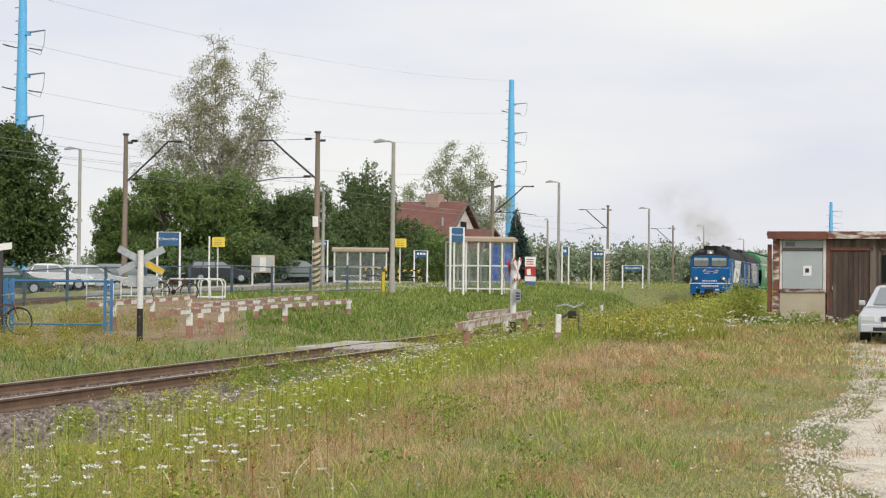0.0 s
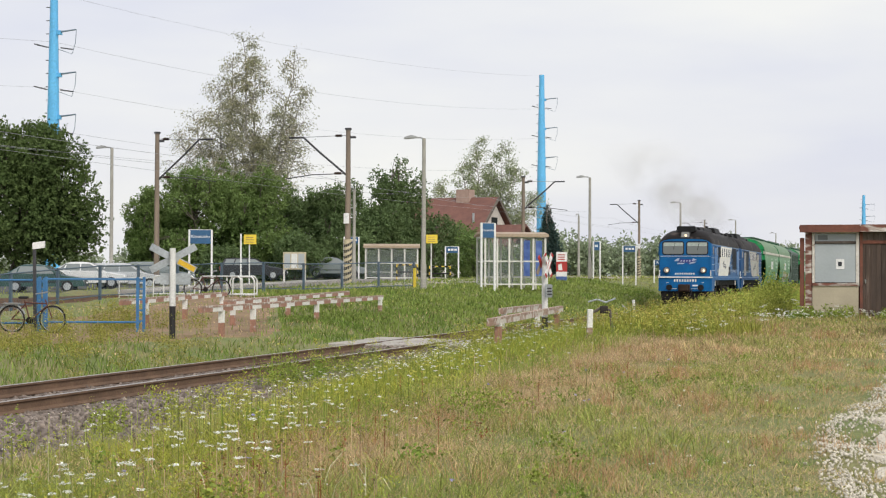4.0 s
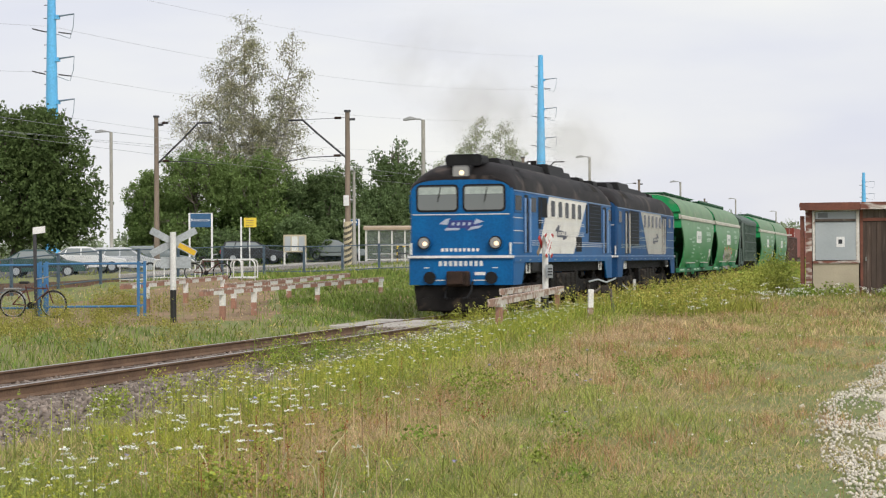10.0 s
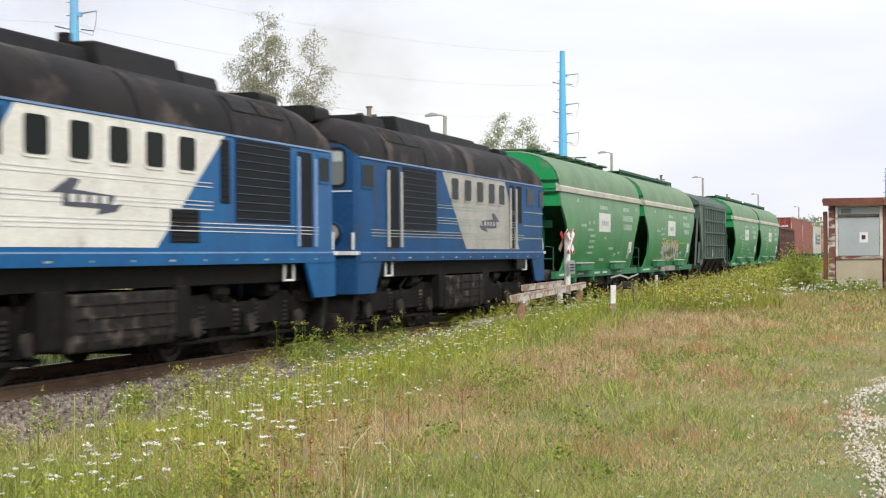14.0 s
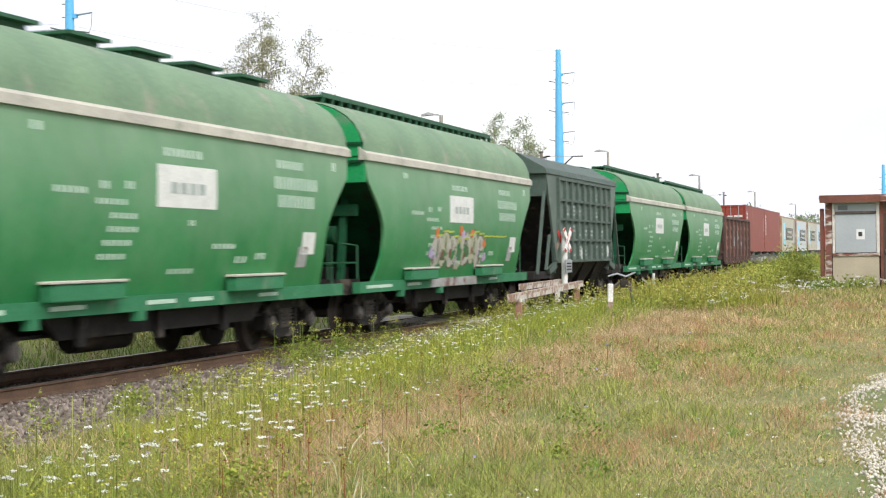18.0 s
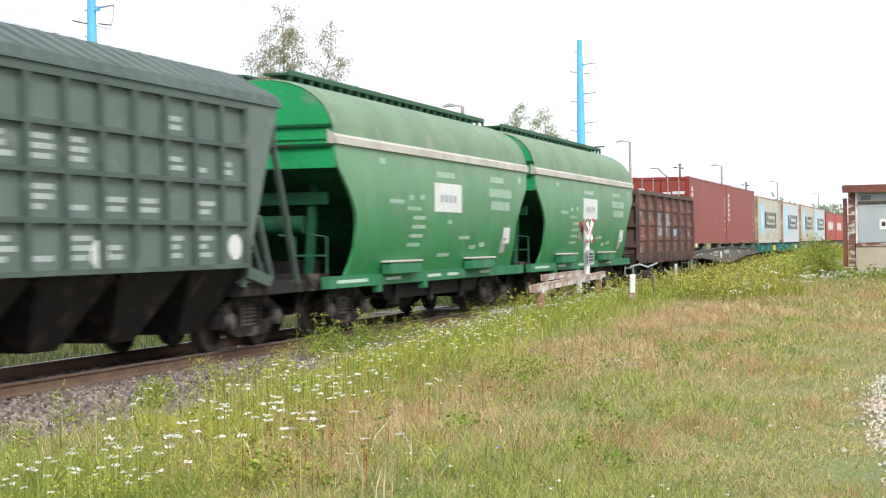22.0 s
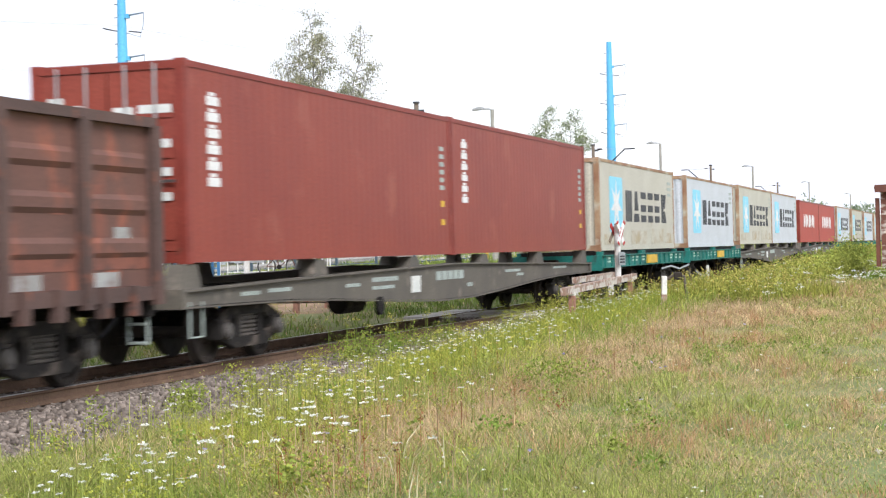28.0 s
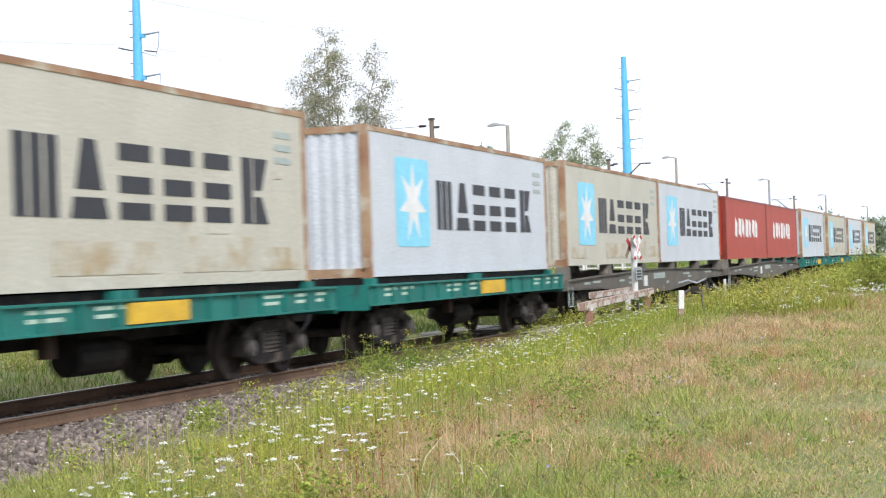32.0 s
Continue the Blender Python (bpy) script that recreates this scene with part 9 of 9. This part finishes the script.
near_w = [(prg.uniform(-7.6, -2.0), prg.uniform(10.5, 30), prg.uniform(0.10, 0.26), prg.uniform(0.12, 0.24)) for _ in range(60)] + [(-4.3, 10.1, 0.2, 0.32), (-4.1, 10.5, 0.16, 0.26), (-4.5, 10.4, 0.15, 0.24), (-4.9, 18.6, 0.4, 0.34), (-4.6, 19.0, 0.4, 0.3)]
weed_clumps("meadow_weeds", "broad-leaved green weeds in the meadow", near_w, weed_green, 9000, 0.030)
low_w = [(prg.uniform(-6.8, -0.6), q, prg.uniform(0.12, 0.34), prg.uniform(0.06, 0.13)) for q in [8.8 + 26 * prg.random() ** 1.6 for _ in range(420)]]
weed_clumps("clover_mat", "low mat of clover and yarrow leaves in the grass", [w for w in low_w if w[0] < float(gravel_edge(w[1])) - 0.3], grass_green, 26000, 0.017)
herb = [(float(white_row(q)) + prg.gauss(0, 0.75), q, prg.uniform(0.10, 0.26), prg.uniform(0.16, 0.32)) for q in [9.0 + 22 * prg.random() ** 1.4 for _ in range(260)]]
weed_clumps("feathery_herbs", "feathery yellow-green herbs below the umbels", herb, lime_leaf, 26000, 0.018)
brown = [(float(red_line(q)) + prg.gauss(0, 0.45), q, prg.uniform(0.10, 0.3), prg.uniform(0.14, 0.26)) for q in [10.5 + 26 * prg.random() ** 1.3 for _ in range(230)]]
weed_clumps("seeding_sorrel", "fine reddish seeding sorrel on the ridge", brown, grass_rusty, 23000, 0.013)
side_w = [(prg.gauss(0, 0.35) + float(np.interp(q, [13, 17, 20, 24, 28, 44], [-8.3, -8.6, -9.2, -10.1, -10.5, -10.5])), q, prg.uniform(0.10, 0.24), prg.uniform(0.22, 0.5)) for q in [prg.uniform(19, 44) for _ in range(90)]]
tall_w = [(prg.gauss(cx, 0.16), prg.gauss(cy, 0.3), prg.uniform(0.12, 0.24), prg.uniform(0.35, h)) for cx, cy, h in ((-10.05, 25.6, 0.75), (-9.95, 26.6, 0.7), (-10.0, 27.8, 0.65), (-10.1, 29.2, 0.6), (-10.2, 31.5, 0.55), (-9.2, 18.0, 0.42)) for _ in range(7)]
tall_w += [(-8.95, 15.5, 0.13, 0.5), (-8.9, 15.7, 0.1, 0.4), (-9.75, 20.4, 0.16, 0.45), (-9.6, 20.8, 0.14, 0.4)]
weed_clumps("parsnip_plants", "tall yellow-green parsnip plants leaning over the rail", tall_w, weed_green, 7000, 0.032)
weed_clumps("trackside_weeds", "bushy yellow-green weeds beside the rail", side_w, lime_leaf, 12000, 0.027)
left_w = [(prg.uniform(-21.5, -14.4), prg.uniform(25, 36), prg.uniform(0.15, 0.35), prg.uniform(0.18, 0.42)) for _ in range(70)] + [(prg.gauss(-20.3, 0.7), prg.gauss(40.8, 1.4), prg.uniform(0.18, 0.36), prg.uniform(0.35, 0.85)) for _ in range(24)] + [(prg.uniform(-22.5, -15.2), prg.uniform(28, 36), prg.uniform(0.12, 0.3), prg.uniform(0.12, 0.34)) for _ in range(60)] + [(prg.uniform(-24, -18.5), prg.uniform(35, 44), prg.uniform(0.12, 0.25), prg.uniform(0.15, 0.3)) for _ in range(40)] + [(prg.uniform(-19.5, -14.6), prg.uniform(27, 36), prg.uniform(0.15, 0.3), prg.uniform(0.2, 0.4)) for _ in range(24)]
weed_clumps("verge_weeds", "bushy olive weeds beyond the track", left_w, verge_leaf, 44000, 0.028)
shed_w = [(prg.uniform(-3.2, 1.5), prg.uniform(49.0, 49.7), prg.uniform(0.15, 0.35), prg.uniform(0.2, 0.5)) for _ in range(26)]
weed_clumps("shed_weeds", "green weeds at the foot of the shed", shed_w, weed_green, 3000, 0.06)
rust = [(-4.03, 15.68, 0.12, 0.26), (-3.95, 15.8, 0.10, 0.22), (-8.1, 52.4, 0.4, 0.7), (-7.7, 51.6, 0.3, 0.6), (-8.5, 53.0, 0.3, 0.6)]
weed_clumps("rusty_docks", "rusty brown dock plants in the grass", rust, dock_red, 1500, 0.022)
# beyond the track
x, y = spots(74000, -27, TRACK - 1.9, 18, 110, 1.7, lambda x, y: np.clip(((TRACK - 2.0) - x) / 0.4, 0, 1) * (0.25 + 0.75 * smooth(-18.4, -14.6, x + 1.2 * wave(x, y, 0.8))) * bare(x, y))
blades("far_verge_grass", "fresh green grass between the tracks", x, y, 0.19, 0.007, 0.8, verge_green)
x, y = spots(40000, -30, -15, 46, 110, 1.3, lambda x, y: np.where(x > -24, 1.0, 0.3) * bare(x, y))
blades("yard_verge_grass", "green grass behind the footpath", x, y, 0.17, 0.009, 0.8, verge_green)
x, y = spots(26000, -27, TRACK - 2.8, 18, 62, 1.2, lambda x, y: (0.15 + wave(x, y, 0.7) * 0.8) * (0.5 + 0.5 * bare(x, y)))
blades("far_verge_dry_grass", "dry grass between the tracks", x, y, 0.11, 0.005, 1.3, grass_dry)
x, y = spots(24000, -20.5, -12.9, 58, 240, 1.2)
blades("pasture_grass", "green grass beside the far track", x, y, 0.13, 0.008, 1.4, grass_green)
x, y = spots(28000, -70, -20, 60, 190, 1.3, lambda x, y: np.where(x < -40, 0.5, np.where(x < -28, 0.06, 0.75)))
blades("yard_grass", "short grass round the station yard", x, y, 0.22, 0.012, 0.8, grass_green)


def flowers(name, label, xs, ys, h, r, petals, size, mt, stalk_mt, spread_z=0.15):
    n = len(xs)
    z = ground_z(xs, ys) + (h(xs, ys) if callable(h) else h) * (0.65 + 0.6 * nrg.random(n))
    c = np.repeat(np.stack([xs, ys, z], -1), petals, 0)
    m = n * petals
    a, q = nrg.random(m) * 2 * math.pi, np.sqrt(nrg.random(m)) * r
    c = c + np.stack([np.cos(a) * q, np.sin(a) * q, nrg.normal(size=m) * r * spread_z], -1)
    s = size * (0.6 + 0.8 * nrg.random(m))
    t = nrg.random(m) * 2 * math.pi
    u = np.stack([np.cos(t) * s, np.sin(t) * s, nrg.normal(size=m) * s * 0.35], -1)
    w = np.stack([-np.sin(t) * s, np.cos(t) * s, nrg.normal(size=m) * s * 0.35], -1)
    v = np.stack([c - u, c - w, c + u, c + w], 1).reshape(-1, 3)
    tagged(part(name, raw_mesh(name, v, np.arange(m * 4).reshape(m, 4), mt), None), label, "flowers", "", "stuff")
    g = ground_z(xs, ys) - 0.02
    k = 0.004
    st = np.stack([np.stack([xs - k, ys, g], -1), np.stack([xs + k, ys, g], -1), np.stack([xs + k * 0.6, ys, z], -1), np.stack([xs - k * 0.6, ys, z], -1)], 1).reshape(-1, 3)
    tagged(part(name + "_stalks", raw_mesh(name + "_stalks", st, np.arange(n * 4).reshape(n, 4), stalk_mt), None), "thin green flower stalks", "flowers", "", "stuff")


band = lambda x, y, c, w: np.exp(-((x - c) / w) ** 2)
x, y = spots(3800, -10.0, -3.8, 13.5, 46, 0.9, lambda x, y: meadow(x, y) * off_bed(x - 0.6, y) * band(x, y, white_row(y), 1.0) * (0.2 + wave(x, y, 1.3)))
flowers("white_umbels", "white umbel flowers in the meadow", x, y, 0.33, 0.024, 11, 0.010, petal_white, grass_green)
x, y = spots(150, -7.4, -3.7, 9.0, 17, 0.8, lambda x, y: band(x, y, white_row(y) + 0.2, 0.8))
flowers("large_umbels", "large white umbel heads in the near grass", x, y, 0.36, 0.036, 28, 0.009, petal_white, grass_green, 0.12)
x, y = spots(34, -5.8, -4.8, 8.8, 9.8, 1.0)
flowers("white_yarrow", "dense white yarrow patch in the near grass", x, y, 0.33, 0.024, 22, 0.007, petal_white, grass_green, 0.12)
x, y = spots(300, -8.5, -5.0, 10.0, 17, 1.0, lambda x, y: off_bed(x, y) * band(x, y, -6.9, 1.2))
flowers("fleabane", "tiny white fleabane flowers beside the stones", x, y, 0.36, 0.010, 5, 0.006, petal_white, grass_green)
x, y = spots(1500, -9.0, -0.8, 10, 60, 1.2, lambda x, y: meadow(x, y) * 0.4 * (wave(x, y, 1.7) > 0.55), True)
flowers("small_daisies", "scattered small white flowers", x, y, 0.14, 0.022, 6, 0.008, petal_white, grass_green)
x, y = spots(2700, -10.9, -5.0, 14.5, 64, 1.2, lambda x, y: meadow(x, y) * off_bed(x - 0.8, y) * band(x, y, lime_line(y), 1.35) * (0.25 + wave(x, y, 0.8)), True)
flowers("yellow_umbels", "yellow-green umbel flowers along the track", x, y, lambda x, y: 0.38 + 0.14 * smooth(20, 34, y), 0.045, 14, 0.011, petal_yellow, weed_green)
x, y = np.array([w[0] for w in tall_w[:35]]), np.array([w[1] for w in tall_w[:35]])
flowers("parsnip_umbels", "flat yellow-green umbels of the parsnip plants", x, y, 0.72, 0.075, 22, 0.012, petal_yellow, weed_green, 0.25)
petal_ochre = leafy("ochre_seed_heads", (0.46, 0.33, 0.085), (0.38, 0.30, 0.10), 0.6, 1.0)
x, y = spots(2600, -10, -4.2, 38, 100, 1.5, lambda x, y: 0.1 + 1.1 * wave(x + 4, y, 0.5) ** 2)
flowers("ochre_bank_heads", "ochre seed heads on the weedy bank", x, y, 0.58, 0.09, 14, 0.016, petal_ochre, weed_green, 0.7)
x, y = spots(520, -9.5, -2.6, 38, 60, 1.0, lambda x, y: 0.6 * (wave(x, y, 1.1) > 0.5))
flowers("white_bank_umbels", "white umbel flowers on the weedy bank", x, y, 0.42, 0.07, 16, 0.016, petal_white, weed_green)
x, y = spots(150, -4.2, 0.6, 46.8, 49.7, 0.7)
flowers("shed_umbels", "small white umbels before the shed", x, y, 0.26, 0.05, 12, 0.014, petal_white, weed_green, 0.3)
x, y = spots(2800, -10, -4.2, 38, 110, 1.5, lambda x, y: 0.03 + 0.8 * wave(x, y, 0.9) ** 3)
flowers("yellow_bank_flowers", "yellow flowers on the weedy bank", x, y, 0.60, 0.09, 14, 0.017, petal_yellow, weed_green, 0.6)
x, y = spots(420, -22.5, -15, 28, 44, 1.0, lambda x, y: 0.25 + band(x, y, -20.3, 0.9))
flowers("yellow_verge_flowers", "yellow flowers beyond the track", x, y, 0.55, 0.08, 12, 0.013, petal_yellow, weed_green, 1.2)
x, y = spots(80, -10.4, -8.2, 13, 30, 1.0, lambda x, y: off_bed(x - 0.4, y) * 0 + 0.8 * (wave(x, y, 2.0) > 0.5))
flowers("yellow_stone_flowers", "yellow flowers among the track stones", x, y, 0.34, 0.04, 12, 0.010, petal_yellow, weed_green, 1.5)
x, y = spots(16, -6.5, -2.5, 10.0, 26, 1.0)
flowers("blue_chicory", "pale blue chicory flowers", x, y, 0.30, 0.016, 7, 0.011, petal_blue, grass_green)
x, y = spots(420, -7.6, -2.6, 9.5, 34, 1.3, lambda x, y: band(x, y, red_line(y), 0.8))
flowers("plantain_heads", "short dark plantain seed heads", x, y, 0.34, 0.006, 8, 0.007, head_brown, grass_red, 2.2)
x, y = spots(60, -6.6, -3.4, 9.5, 30, 1.2, lambda x, y: band(x, y, red_line(y), 0.9))
flowers("dock_seed_heads", "rusty brown dock seed heads", x, y, 0.28, 0.02, 22, 0.009, dock_red, dock_red, 2.6)


# ---- what moves ----
def front_at(t):
    """Where the train's leading end is on the track, t seconds into the shot."""
    return -1.01875e-3 * t ** 3 + 4.29429e-2 * t ** 2 - 8.50000 * t + 125.938


def haze_material():
    m = bpy.data.materials.new("thin_exhaust_haze")
    m.use_nodes = True
    n, l = m.node_tree.nodes, m.node_tree.links
    b = n["Principled BSDF"]
    b.inputs["Base Color"].default_value, b.inputs["Roughness"].default_value = (0.36, 0.345, 0.315, 1), 1.0
    b.inputs["Specular IOR Level"].default_value = 0.0
    co, sep, noi = n.new("ShaderNodeTexCoord"), n.new("ShaderNodeSeparateXYZ"), n.new("ShaderNodeTexNoise")
    noi.inputs["Scale"].default_value, noi.inputs["Detail"].default_value = 0.33, 5.0
    l.new(co.outputs["Object"], noi.inputs["Vector"])
    l.new(co.outputs["Generated"], sep.inputs[0])

    def calc(op, a, c):
        x = n.new("ShaderNodeMath")
        x.operation = op
        for sock, val in zip(x.inputs, (a, c)):
            if isinstance(val, bpy.types.NodeSocket):
                l.new(val, sock)
            else:
                sock.default_value = val
        return x.outputs[0]

    def hump(v):
        return calc("MULTIPLY", calc("MULTIPLY", v, calc("SUBTRACT", 1.0, v)), 4.0)

    pos = n.new("ShaderNodeSeparateXYZ")
    l.new(co.outputs["Object"], pos.inputs[0])
    rise = calc("SUBTRACT", pos.outputs["Z"], 3.7)
    across = calc("DIVIDE", calc("ADD", pos.outputs["X"], calc("MULTIPLY", rise, 0.72)), calc("ADD", calc("MULTIPLY", rise, 0.42), 1.4))
    edge = calc("MAXIMUM", calc("SUBTRACT", 1.0, calc("MULTIPLY", across, across)), 0.0)
    body = calc("MULTIPLY", calc("MULTIPLY", edge, edge), hump(sep.outputs["Z"]))
    puff = calc("MAXIMUM", calc("SUBTRACT", noi.outputs[0], 0.36), 0.0)
    dens = calc("MINIMUM", calc("MULTIPLY", calc("MULTIPLY", body, puff), 1.0), 0.20)
    t, x = n.new("ShaderNodeBsdfTransparent"), n.new("ShaderNodeMixShader")
    l.new(dens, x.inputs[0])
    l.new(t.outputs[0], x.inputs[1])
    l.new(b.outputs[0], x.inputs[2])
    l.new(x.outputs[0], n["Material Output"].inputs[0])
    return m


haze = haze_material()


def smoke(label, u, tall):
    """Two rounded veils of thin exhaust that rise from an exhaust and drift to the far side."""
    for k, back in enumerate((0.0, 2.6)):
        v, f = [], []
        for i in range(13):
            for j in range(9):
                w, z = -1.0 + 2.0 * i / 12, tall * j / 8
                x = w * (1.4 + 0.42 * z) - 0.72 * z
                v.append((x, back + 0.5 * math.sin(x * 0.6 + k) + 0.25 * z, 3.7 + z))
                if i and j:
                    q = i * 9 + j
                    f.append((q - 10, q - 1, q, q - 9))
        o = part("exhaust_smoke", raw_mesh("exhaust_smoke", np.array(v), np.array(f), haze), None)
        o.visible_shadow = False
        tagged(o, label, "smoke", "", "stuff")
        TRAIN.append((o, u, 0, 0))


smoke("thin grey exhaust haze above the leading locomotive", 8.2, 6.5)
smoke("thin grey exhaust haze above the second locomotive", 24.6, 5.5)


def motions():
    for ob, u, turned, z in TRAIN:
        walk(ob, [(t, pose(TRACK, front_at(t) + u, z, 0, 0, turned)) for t in range(0, 33)])
        # wheels roll with the way made; less than a quarter turn from row to row
        for w in ob.children_recursive:
            if w.name.split(".")[0] == "wheelset" and u < 190:
                y, r = w.location.y, w.location.z
                s = 1 if turned else -1
                rows = []
                for k in range(481):
                    t = k / 15
                    way = s * (front_at(0) - front_at(t)) / r
                    rows.append((t, Matrix.Translation((0, y, r)) @ Matrix.Rotation(-way, 4, "X")))
                walk(w, rows)


motions()
